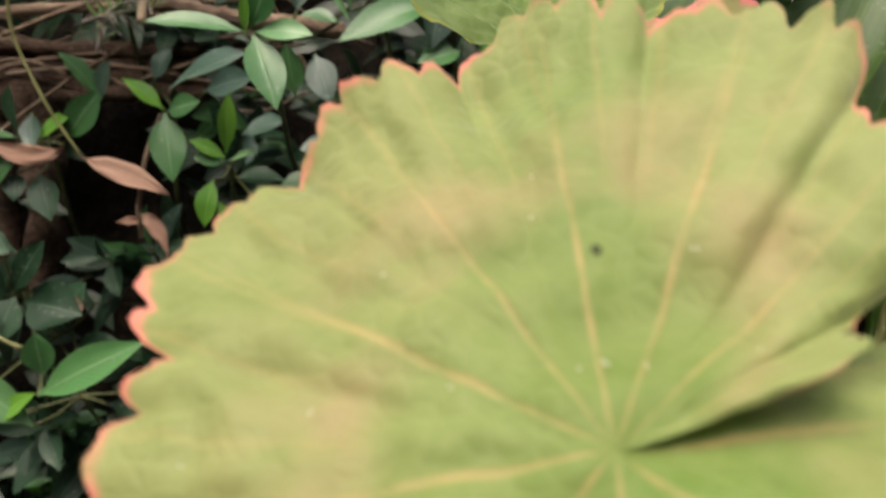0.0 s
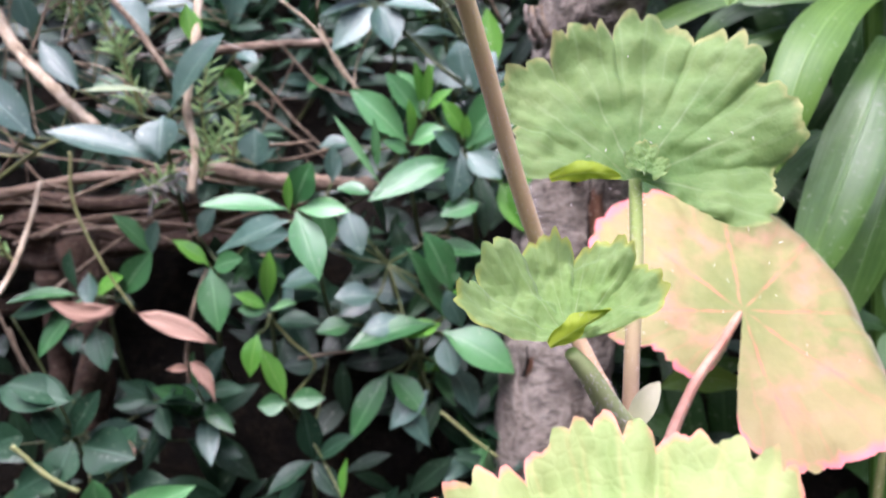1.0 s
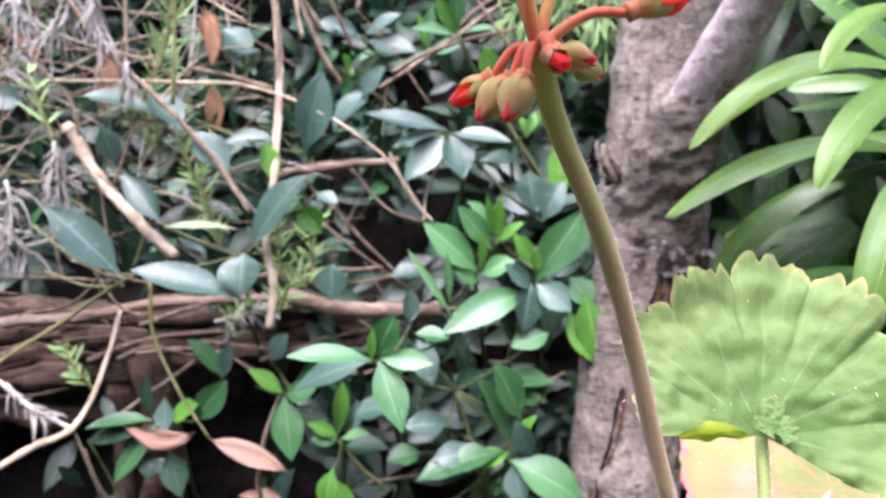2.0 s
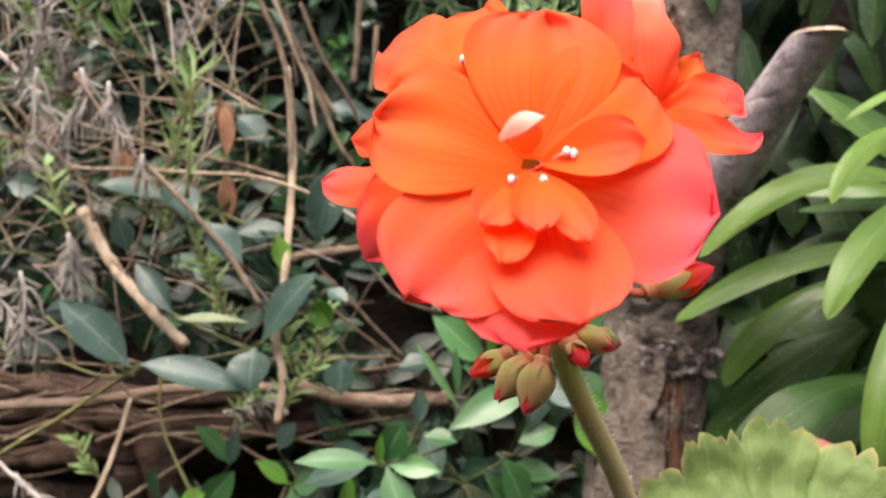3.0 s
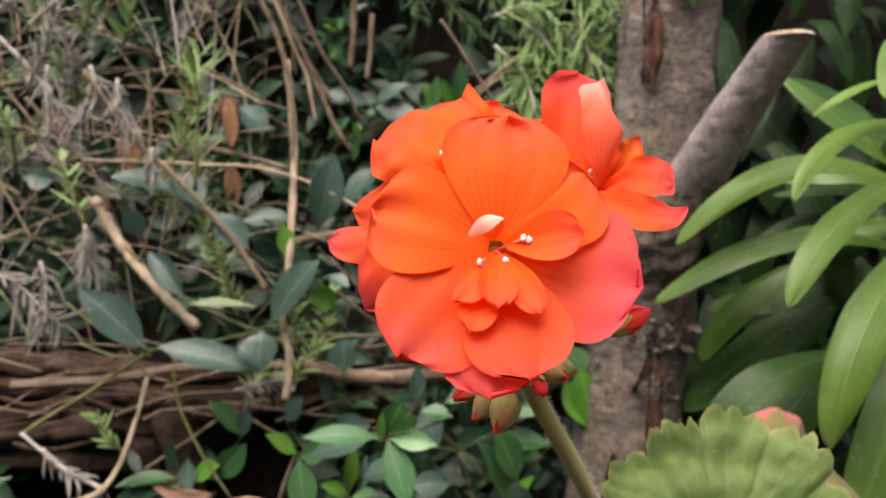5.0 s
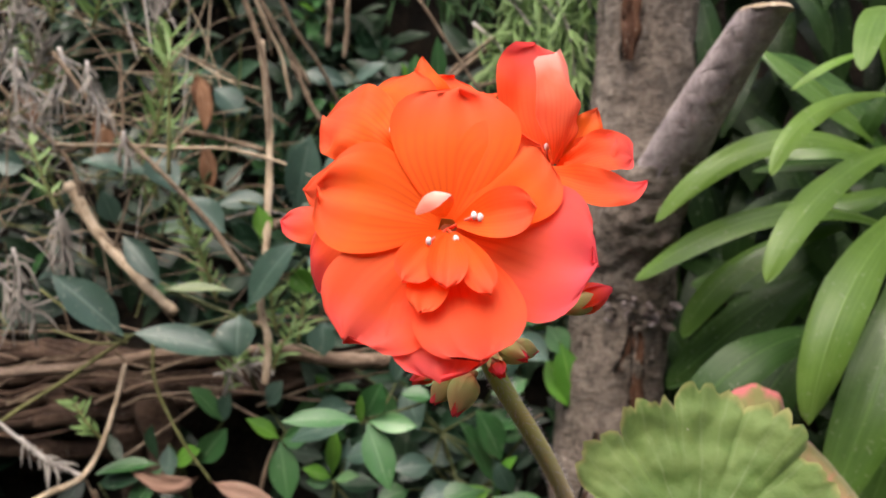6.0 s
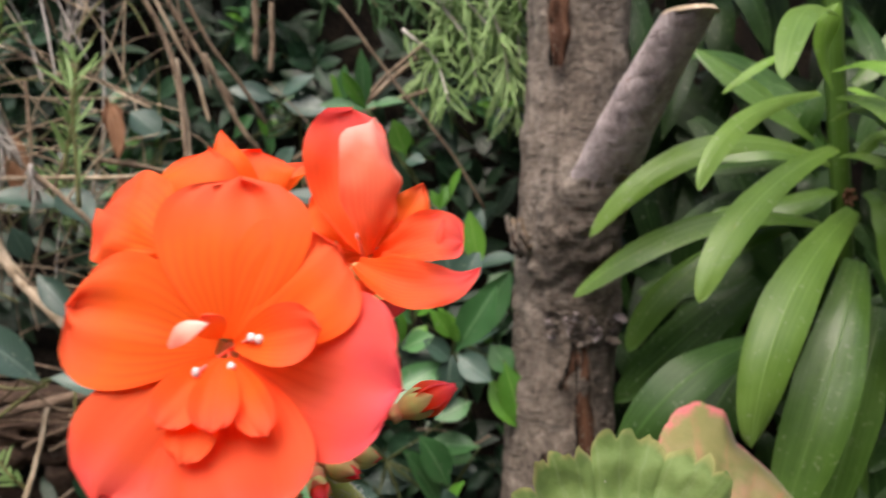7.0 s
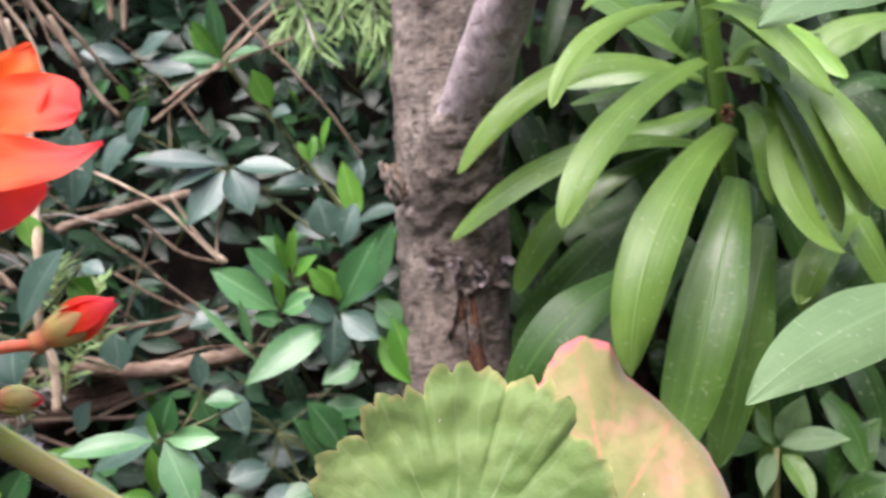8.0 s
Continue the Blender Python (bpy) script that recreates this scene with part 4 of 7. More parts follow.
periwinkle([
    ((0.0010, 0.4700, 0.5446), (-0.0091, 0.4640, 0.5638), 0.0076, "b"),
    ((0.0006, 0.4700, 0.5452), (0.0009, 0.4640, 0.5742), 0.0082, "m"),
    ((0.0016, 0.4700, 0.5445), (-0.0221, 0.4640, 0.5472), 0.0093, "m"),
    ((0.0022, 0.4700, 0.5450), (0.0211, 0.4640, 0.5466), 0.0099, "m"),
    ((0.0200, 0.4700, 0.5199), (0.0145, 0.4640, 0.5379), 0.0110, "b"),
    ((0.0196, 0.4700, 0.5172), (0.0295, 0.4640, 0.5158), 0.0088, "d"),
    ((0.0473, 0.4900, 0.4676), (0.0589, 0.4900, 0.4901), 0.0136, "d"),
    ((0.0407, 0.4700, 0.4952), (0.0475, 0.4640, 0.5116), 0.0061, "b"),
    ((0.0407, 0.4700, 0.4952), (0.0377, 0.4640, 0.5044), 0.0050, "b"),
    ((0.0531, 0.4600, 0.4592), (0.0499, 0.4600, 0.4900), 0.0110, "b"),
    ((0.0492, 0.4800, 0.4593), (0.0204, 0.4800, 0.4613), 0.0174, "d"),
    ((0.0521, 0.4900, 0.4581), (0.0758, 0.4800, 0.4619), 0.0135, "d"),
])
periwinkle([
    ((0.0192, 0.4650, 0.4445), (0.0050, 0.4590, 0.4595), 0.0116, "l"),
    ((0.0192, 0.4650, 0.4445), (0.0234, 0.4590, 0.4628), 0.0055, "b"),
    ((0.0247, 0.4650, 0.4324), (0.0168, 0.4590, 0.4231), 0.0083, "b"),
    ((0.0413, 0.4650, 0.4188), (0.0696, 0.4590, 0.4581), 0.0173, "m"),
    ((0.0413, 0.4650, 0.4188), (0.0303, 0.4590, 0.4425), 0.0111, "b"),
    ((0.0555, 0.4550, 0.4218), (0.0660, 0.4520, 0.4070), 0.0132, "m"),
    ((0.0626, 0.4520, 0.4130), (0.0695, 0.4500, 0.3783), 0.0148, "b"),
    ((0.0445, 0.4650, 0.4213), (0.0620, 0.4590, 0.4287), 0.0140, "d"),
])
periwinkle([
    ((0.0447, 0.4500, 0.3946), (0.0252, 0.4440, 0.3885), 0.0128, "m"),
    ((0.0301, 0.4500, 0.3523), (0.0174, 0.4440, 0.3811), 0.0161, "m"),
    ((0.0355, 0.4500, 0.3342), (0.0277, 0.4440, 0.3535), 0.0108, "d"),
    ((-0.0197, 0.4500, 0.3917), (-0.0119, 0.4440, 0.3703), 0.0132, "d"),
    ((-0.0280, 0.4500, 0.3739), (-0.0310, 0.4440, 0.3954), 0.0131, "m"),
    ((-0.0054, 0.4500, 0.3502), (-0.0256, 0.4440, 0.3507), 0.0133, "d"),
    ((0.0086, 0.4500, 0.3363), (-0.0126, 0.4440, 0.3344), 0.0134, "d"),
    ((-0.0682, 0.4700, 0.4143), (-0.0539, 0.4700, 0.4261), 0.0126, "d"),
])

# shoots further back on the bank, all of a few kinds
random.seed(5)


def wild_shoot(tones, n, size):
    ob = thing("periwinkle_shoot", (0, 0, 0), "glossy dark blue-green periwinkle shoot", "periwinkle", "periwinkle on the bank")
    part("stem", tube([(0, 0.03, -0.03), (0, 0.008, -0.008), (0, -0.018, 0.012)], 0.0013, 0.0008, 8, 5), M_VINE, ob)
    for k in range(n):
        f = k / (n - 1)
        c = Vector((0, 0.006 - 0.024 * f, -0.006 + 0.018 * f))
        w = k * 2.2 + random.uniform(-0.4, 0.4)
        out = Vector((math.cos(w), -0.45 - 0.3 * f, math.sin(w) * 0.9 + 0.12)).normalized()
        l = size * random.uniform(0.7, 1.1) * (1 - 0.35 * f)
        part("leaf", leaf_between(c, c + out * l, l * random.uniform(0.36, 0.46), face=(0, -0.7, 0.7), nu=9, nv=5), TONE[tones[k % len(tones)]], ob)
    return ob


def bare(x, z):
    """Hollows and patches of the bank with few leaves; some bare dark soil in place of shade."""
    for cx, cz, rx, rz in ((0.0, 0.655, 0.075, 0.055), (-0.24, 0.385, 0.10, 0.04), (-0.20, 0.31, 0.05, 0.05), (-0.05, 0.43, 0.03, 0.03), (-0.04, 0.27, 0.05, 0.04), (-0.13, 0.25, 0.03, 0.03), (-0.125, 0.335, 0.035, 0.03), (-0.15, 0.385, 0.05, 0.022), (-0.22, 0.30, 0.05, 0.05), (-0.17, 0.325, 0.065, 0.05)):
        if ((x - cx) / rx) ** 2 + ((z - cz) / rz) ** 2 < 1:
            return True
    return 0.135 < x < 0.40


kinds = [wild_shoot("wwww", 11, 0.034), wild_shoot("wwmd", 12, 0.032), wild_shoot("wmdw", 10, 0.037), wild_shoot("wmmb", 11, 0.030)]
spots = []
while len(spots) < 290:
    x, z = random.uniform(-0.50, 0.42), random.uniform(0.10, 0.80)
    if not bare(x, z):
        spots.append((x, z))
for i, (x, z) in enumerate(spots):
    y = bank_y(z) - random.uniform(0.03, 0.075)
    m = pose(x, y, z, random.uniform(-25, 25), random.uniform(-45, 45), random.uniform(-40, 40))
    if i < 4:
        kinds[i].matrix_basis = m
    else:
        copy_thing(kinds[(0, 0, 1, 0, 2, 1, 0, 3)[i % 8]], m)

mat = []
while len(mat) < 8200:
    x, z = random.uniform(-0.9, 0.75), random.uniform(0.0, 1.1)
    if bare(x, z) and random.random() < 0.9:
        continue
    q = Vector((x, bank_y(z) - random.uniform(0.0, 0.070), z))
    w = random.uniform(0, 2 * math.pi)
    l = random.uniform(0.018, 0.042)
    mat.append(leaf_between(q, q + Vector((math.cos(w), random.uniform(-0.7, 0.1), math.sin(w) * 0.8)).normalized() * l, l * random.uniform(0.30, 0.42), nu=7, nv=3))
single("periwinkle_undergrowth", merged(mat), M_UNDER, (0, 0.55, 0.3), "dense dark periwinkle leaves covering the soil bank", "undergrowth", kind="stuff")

# ---- twigs and stalks ----
random.seed(21)


def stick(name, points, r0, r1, material, label):
    return single(name, tube(points, r0, r1, 8 * len(points), 8, 0.3, 220.0, wander=0.0009, knots=11), material, points[0], label, "stalk" if name == "stalk" else "twig", "twigs over the bank")


stick("twig", [(-0.1999, 0.4730, 0.5008), (-0.1807, 0.4650, 0.4738), (-0.1590, 0.4550, 0.4525), (-0.1368, 0.4500, 0.4330)], 0.0033, 0.0025, M_PALE, "thick bare pale twig with split ends")
stick("twig", [(-0.0848, 0.4550, 0.4138), (-0.0579, 0.4520, 0.4072), (-0.0304, 0.4550, 0.4056), (-0.0097, 0.4700, 0.4048)], 0.0042, 0.0038, M_OLDWOOD, "weathered brown twig with peeling bark")
stick("twig", [(-0.2463, 0.4700, 0.3985), (-0.1887, 0.4650, 0.4029), (-0.1438, 0.4600, 0.4102), (-0.0806, 0.4550, 0.4121)], 0.0029, 0.0025, M_OLDWOOD, "weathered brown twig with peeling bark")
stick("twig", [(-0.0930, 0.4700, 0.5750), (-0.0875, 0.4600, 0.5324), (-0.0862, 0.4450, 0.4856), (-0.0891, 0.4320, 0.4422), (-0.0852, 0.4280, 0.4214), (-0.0868, 0.4260, 0.4003)], 0.0020, 0.0019, M_PALE, "upright dry pale twig with a cut end")
stick("twig", [(-0.1992, 0.4600, 0.5215), (-0.1310, 0.4500, 0.5179), (-0.0975, 0.4480, 0.5147), (-0.0678, 0.4500, 0.5037), (-0.0407, 0.4520, 0.4856), (-0.0258, 0.4550, 0.4683), (-0.0129, 0.4600, 0.4497)], 0.0010, 0.0007, M_PALE, "long thin arching dry stalk")
stick("twig", [(-0.1937, 0.4500, 0.5666), (-0.1699, 0.4450, 0.5345), (-0.1439, 0.4400, 0.5109), (-0.1159, 0.4350, 0.4815), (-0.0971, 0.4350, 0.4534)], 0.00123, 0.00139, M_BROWN, "slanting slender brown twig")
stick("twig", [(-0.0934, 0.5300, 0.5882), (-0.0756, 0.5200, 0.5487), (-0.0644, 0.5200, 0.5299)], 0.00164, 0.00131, M_BROWN, "slanting slender brown twig")
stick("twig", [(-0.0408, 0.4900, 0.5223), (-0.0168, 0.5000, 0.5392), (0.0027, 0.5100, 0.5558), (0.0322, 0.5300, 0.5805)], 0.00123, 0.00164, M_BROWN, "slanting slender brown twig")
stick("twig", [(-0.1618, 0.4450, 0.4079), (-0.1701, 0.4400, 0.3756), (-0.1810, 0.4350, 0.3533), (-0.1982, 0.4320, 0.3449), (-0.2210, 0.4300, 0.3324)], 0.0012, 0.0018, M_PALE, "forked bare pale twig")
stick("twig", [(-0.2203, 0.4300, 0.3828), (-0.2019, 0.4320, 0.3653), (-0.1810, 0.4350, 0.3520)], 0.0010, 0.0012, M_GREY, "forked bare pale twig")
stick("twig", [(-0.1815, 0.4360, 0.3523), (-0.1755, 0.4400, 0.3324), (-0.1746, 0.4500, 0.3129)], 0.00074, 0.00057, M_BROWN, "forked bare pale twig")
stick("stalk", [(-0.1462, 0.4400, 0.4211), (-0.1451, 0.4400, 0.3991), (-0.1346, 0.4400, 0.3721), (-0.1196, 0.4430, 0.3459)], 0.00082, 0.00068, M_OLIVE, "bent yellow-green stalk holding a dead leaf")
stick("stalk", [(-0.2291, 0.4450, 0.3778), (-0.1854, 0.4400, 0.4047), (-0.1536, 0.4350, 0.4241), (-0.1319, 0.4300, 0.4299)], 0.00105, 0.00075, M_OLIVE, "slanting thin olive-green stalk")
stick("stalk", [(-0.1959, 0.4300, 0.4482), (-0.1803, 0.4300, 0.4350), (-0.1556, 0.4300, 0.4209)], 0.00060, 0.00060, M_OLIVE, "thin bent yellowish stalk")
stick("stalk", [(-0.1959, 0.4400, 0.4269), (-0.1771, 0.4400, 0.4200), (-0.1583, 0.4400, 0.4199)], 0.00060, 0.00060, M_OLIVE, "thin bent yellowish stalk")
stick("twig", [(-0.0958, 0.4900, 0.4752), (-0.0637, 0.5000, 0.4820), (-0.0317, 0.5100, 0.4849)], 0.0027, 0.0022, M_OLDWOOD, "weathered brown twig with peeling bark")
stick("twig", [(-0.0824, 0.5000, 0.4741), (-0.0516, 0.5000, 0.4422), (-0.0332, 0.5000, 0.4228)], 0.00090, 0.00074, M_BROWN, "thin dark dead stalk")
stick("twig", [(-0.0552, 0.4800, 0.4777), (-0.0375, 0.4800, 0.4583), (-0.0151, 0.4700, 0.4488)], 0.00082, 0.00074, M_BROWN, "thin dark dead stalk")
stick("twig", [(-0.0337, 0.4700, 0.4853), (-0.0237, 0.4700, 0.4636), (-0.0121, 0.4650, 0.4498)], 0.0009, 0.0007, M_PALE, "long thin arching dry stalk")
stick("twig", [(-0.0718, 0.4900, 0.4499), (-0.0507, 0.4900, 0.4331), (-0.0270, 0.5000, 0.4141)], 0.00090, 0.00074, M_BROWN, "thin dark dead stalk")
stick("twig", [(-0.0077, 0.4700, 0.4822), (-0.0150, 0.4700, 0.4650), (-0.0164, 0.4650, 0.4504)], 0.0007, 0.0006, M_PALE, "long thin arching dry stalk")
stick("twig", [(0.0157, 0.4600, 0.3794), (0.0312, 0.4600, 0.3779), (0.0436, 0.4580, 0.3706), (0.0538, 0.4600, 0.3735)], 0.00066, 0.00057, M_BROWN, "thin dark dead stalk")
stick("twig", [(-0.0456, 0.4600, 0.3189), (-0.0342, 0.4600, 0.3202), (-0.0188, 0.4650, 0.3215)], 0.00082, 0.00074, M_BROWN, "thin dark dead stalk")
stick("stalk", [(-0.0582, 0.4500, 0.3427), (-0.0472, 0.4500, 0.3288), (-0.0367, 0.4550, 0.3161), (-0.0485, 0.4600, 0.3004)], 0.00075, 0.00075, M_OLIVE, "thin bent yellowish stalk")
stick("stalk", [(-0.0870, 0.4500, 0.3650), (-0.0940, 0.4500, 0.3457), (-0.0984, 0.4500, 0.3236), (-0.0971, 0.4500, 0.3097)], 0.0011, 0.0011, M_BROWN, "thin dark dead stalk")
stick("twig", [(-0.0099, 0.4800, 0.5990), (0.0158, 0.4800, 0.5598), (0.0399, 0.4800, 0.5262), (0.0603, 0.4900, 0.4894)], 0.00082, 0.00074, M_BROWN, "thin dark dead stalk")
stick("twig", [(-0.0028, 0.4800, 0.5469), (0.0124, 0.4900, 0.5637), (0.0338, 0.5100, 0.5826)], 0.00115, 0.00098, M_BROWN, "slanting slender brown twig")
stick("twig", [(-0.0338, 0.4900, 0.5304), (-0.0077, 0.4900, 0.5428), (0.0341, 0.5000, 0.5562)], 0.00131, 0.00107, M_BROWN, "slanting slender brown twig")
stick("twig", [(-0.0866, 0.4700, 0.6093), (-0.0764, 0.4750, 0.5827), (-0.0643, 0.4800, 0.5646), (-0.0536, 0.4900, 0.5421)], 0.00123, 0.00107, M_BROWN, "slanting slender brown twig")
stick("twig", [(-0.0987, 0.4500, 0.6104), (-0.0874, 0.4550, 0.5827), (-0.0804, 0.4600, 0.5647), (-0.0760, 0.4600, 0.5419)], 0.0011, 0.0009, M_PALE, "forked bare pale twig")
stick("twig", [(-0.0521, 0.5300, 0.6151), (-0.0537, 0.5300, 0.5968), (-0.0555, 0.5300, 0.5754)], 0.00164, 0.00156, M_BROWN, "upright dark bare twig")
stick("twig", [(-0.1169, 0.4700, 0.6259), (-0.0986, 0.4700, 0.5892), (-0.0891, 0.4600, 0.5571), (-0.0868, 0.4550, 0.5148)], 0.00148, 0.00131, M_BROWN, "upright dry pale twig with a cut end")
stick("twig", [(-0.1114, 0.5000, 0.6320), (-0.0919, 0.5000, 0.5895), (-0.0722, 0.5000, 0.5551)], 0.00148, 0.00123, M_BROWN, "slanting slender brown twig")
stick("twig", [(-0.0658, 0.5600, 0.6501), (-0.0677, 0.5600, 0.6133), (-0.0696, 0.5600, 0.5875)], 0.00213, 0.00180, M_BROWN, "upright dark bare twig")
stick("twig", [(-0.1329, 0.4600, 0.5271), (-0.1118, 0.4600, 0.5226), (-0.0907, 0.4600, 0.5166)], 0.00148, 0.00115, M_BROWN, "slanting slender brown twig")
stick("twig", [(-0.2841, 0.5000, 0.5423), (-0.2508, 0.5000, 0.5423), (-0.2212, 0.5000, 0.5208), (-0.1912, 0.5000, 0.5274)], 0.00189, 0.00131, M_BROWN, "slanting slender brown twig")
stick("twig", [(-0.2349, 0.4700, 0.5558), (-0.2195, 0.4700, 0.5373), (-0.1951, 0.4600, 0.5152), (-0.1877, 0.4600, 0.4940)], 0.00115, 0.00098, M_BROWN, "thin dark dead stalk")
stick("twig", [(-0.2705, 0.5000, 0.5670), (-0.2356, 0.4900, 0.5685), (-0.2032, 0.4900, 0.5588)], 0.00123, 0.00090, M_BROWN, "thin dark dead stalk")
stick("twig", [(-0.2651, 0.4800, 0.6014), (-0.2431, 0.4800, 0.5794), (-0.2180, 0.4800, 0.5479)], 0.0014, 0.0011, M_GREY, "thin dark dead stalk")
stick("twig", [(-0.1663, 0.4400, 0.4293), (-0.1920, 0.4600, 0.4105), (-0.2312, 0.4800, 0.4018)], 0.00066, 0.00098, M_BROWN, "thin dark dead stalk")
stick("twig", [(-0.1842, 0.4500, 0.4374), (-0.1652, 0.4500, 0.4097), (-0.1515, 0.4500, 0.4041)], 0.00082, 0.00066, M_BROWN, "thin dark dead stalk")
stick("twig", [(-0.1687, 0.4700, 0.5699), (-0.1636, 0.4600, 0.5443), (-0.1627, 0.4500, 0.5088)], 0.00098, 0.00066, M_BROWN, "thin dark dead stalk")
stick("twig", [(-0.1459, 0.4700, 0.5467), (-0.1540, 0.4600, 0.5161), (-0.1673, 0.4500, 0.4676)], 0.00074, 0.00066, M_BROWN, "thin dark dead stalk")
stick("twig", [(-0.1970, 0.4700, 0.4881), (-0.1706, 0.4600, 0.4664), (-0.1398, 0.4550, 0.4272)], 0.00082, 0.00066, M_BROWN, "thin dark dead stalk")
stick("twig", [(-0.1876, 0.4600, 0.3370), (-0.1814, 0.4600, 0.3201), (-0.1722, 0.4600, 0.3059)], 0.00066, 0.00057, M_BROWN, "thin dark dead stalk")
stick("twig", [(0.0243, 0.4600, 0.2907), (0.0380, 0.4550, 0.2804), (0.0514, 0.4500, 0.2704)], 0.0010, 0.0008, M_OLIVE, "thin bent yellowish stalk")
stick("twig", [(-0.1779, 0.4400, 0.2836), (-0.1626, 0.4400, 0.2698), (-0.1470, 0.4400, 0.2614)], 0.0012, 0.0011, M_OLIVE, "thin bent yellowish stalk")

random.seed(77)
for i in range(240):
    x, z = random.uniform(-0.36, -0.03 if i % 3 == 0 else -0.10), random.uniform(0.38 if i % 3 == 0 else 0.44, 0.72)
    y = random.uniform(0.45, 0.53)
    w = random.uniform(-0.5, 3.4)
    l = random.uniform(0.03, 0.09)
    d = Vector((math.cos(w), random.uniform(-0.25, 0.25), math.sin(w) * 0.8)) * l
    p = Vector((x, y, z))
    stick("twig", [p - d / 2, p + Vector((0, random.uniform(-0.006, 0.006), random.uniform(0.0, 0.012))), p + d / 2], random.uniform(0.0003, 0.0008), random.uniform(0.0002, 0.0004), (M_BROWN, M_PALE, M_GREY, M_BROWN, M_OLIVE, M_BROWN)[i % 6], "thin tangled dry stalk")

for i in range(90):
    p = Vector((random.uniform(-0.38, -0.12), random.uniform(0.455, 0.53), random.uniform(0.48, 0.70)))
    w = random.choice((random.uniform(0.9, 2.2), random.uniform(-0.6, 0.7)))
    d = Vector((math.cos(w), random.uniform(-0.15, 0.15), math.sin(w))) * random.uniform(0.05, 0.13)
    stick("stalk", [p - d / 2, p + Vector((random.uniform(-0.008, 0.008), random.uniform(-0.006, 0.006), random.uniform(-0.004, 0.010))), p + d / 2], random.uniform(0.0004, 0.0008), random.uniform(0.0002, 0.0004), (M_PALE, M_BROWN, M_PALE, M_GREY)[i % 4], "thin straw-coloured dead stalk")

# ---- stringy old root across the bank ----
root_log = thing("old_root", (-0.16, 0.50, 0.36), "thick brown root with stringy peeling bark", "root")
for k in range(26):
    dy, dz = random.uniform(-0.016, 0.010), random.uniform(-0.030, 0.028)
    part("root_strand", tube([(-0.42, 0.525 + dy, 0.385 + dz), (-0.31, 0.52 + dy + random.uniform(-0.01, 0.01), 0.388 + dz * 0.9), (-0.22, 0.515 + dy, 0.387 + dz * 0.7), (-0.155, 0.518 + dy, 0.388 + dz * 0.5), (-0.05, 0.535, 0.395 + dz * 0.4)], random.uniform(0.003, 0.0085), random.uniform(0.0015, 0.004), 60, 12, 0.6, 110, wander=0.005), M_FIBRE, root_log)
part("side_root", tube([(-0.19, 0.51, 0.385), (-0.168, 0.498, 0.37), (-0.165, 0.502, 0.33), (-0.172, 0.52, 0.27)], 0.013, 0.009, 40, 16, 0.5, 60, wander=0.004), M_FIBRE, root_log)
part("side_root", tube([(-0.205, 0.51, 0.385), (-0.185, 0.504, 0.36), (-0.187, 0.512, 0.32), (-0.20, 0.53, 0.25)], 0.009, 0.006, 40, 12, 0.5, 70, wander=0.004), M_FIBRE, root_log)
part("side_root", tube([(-0.40, 0.515, 0.33), (-0.28, 0.512, 0.345), (-0.20, 0.52, 0.34)], 0.010, 0.007, 34, 12, 0.5, 70, wander=0.004), M_FIBRE, root_log)
for i in range(16):
    x = random.uniform(-0.32, -0.16)
    z = 0.385 + random.uniform(-0.024, 0.026)
    part("bark_strip", tube([(x - 0.03, 0.498, z), (x, 0.490 + random.uniform(-0.004, 0.004), z + random.uniform(-0.006, 0.006)), (x + 0.035, 0.498, z + random.uniform(-0.012, 0.012))], 0.0016, 0.0007, 10, 5, 0.4, 180), M_FIBRE, root_log)

# ---- dead leaves ----
random.seed(8)


random.seed(77)
for i in range(26):
    x, z = random.uniform(-0.27, -0.01), random.uniform(0.372, 0.425)
    y = 0.452 + random.uniform(0.0, 0.03)
    l = random.uniform(0.035, 0.085)
    w = random.gauss(0.0, 0.28)
    a = Vector((x - l / 2 * math.cos(w), y + random.uniform(-0.008, 0.012), z - l / 2 * math.sin(w)))
    b = Vector((x + l / 2 * math.cos(w), y + random.uniform(-0.008, 0.012), z + l / 2 * math.sin(w)))
    c = (a + b) / 2 + Vector((0, random.uniform(-0.006, 0.004), random.uniform(-0.007, 0.008)))
    r = random.uniform(0.0005, 0.0014)
    stick("twig", [a, c, b], r, r * 0.6, (M_BROWN, M_OLDWOOD, M_BROWN)[i % 3], "thin dry twig lying across the old roots")


def dead_leaf(base, mid, tip, width, material, label, face=(0, -0.9, 0.4), cup=0.35):
    return single("dead_leaf", blade(base, mid, tip, width, face=face, cup=cup, ripple=0.5, nu=16, nv=9, seed=base[0] * 50), material, base, label, "dead leaf", "dead leaves")


dead_leaf((-0.1201, 0.4430, 0.3459), (-0.0999, 0.4400, 0.3401), (-0.0814, 0.4410, 0.3300), 0.0108, M_DEAD, "crisp pale-brown dead leaf hanging from a stalk")
dead_leaf((-0.1254, 0.4400, 0.3497), (-0.1403, 0.4400, 0.3403), (-0.1616, 0.4450, 0.3522), 0.0091, M_DEAD, "half-curled brown and green dying leaf")
dead_leaf((-0.1233, 0.4550, 0.5565), (-0.1156, 0.4500, 0.5386), (-0.1188, 0.4500, 0.5243), 0.0077, M_DEAD_DARK, "rust-brown hanging dead leaf")
dead_leaf((-0.1264, 0.4700, 0.5221), (-0.1188, 0.4650, 0.5082), (-0.1233, 0.4650, 0.4911), 0.0091, M_DEAD_DARK, "rust-brown hanging dead leaf")
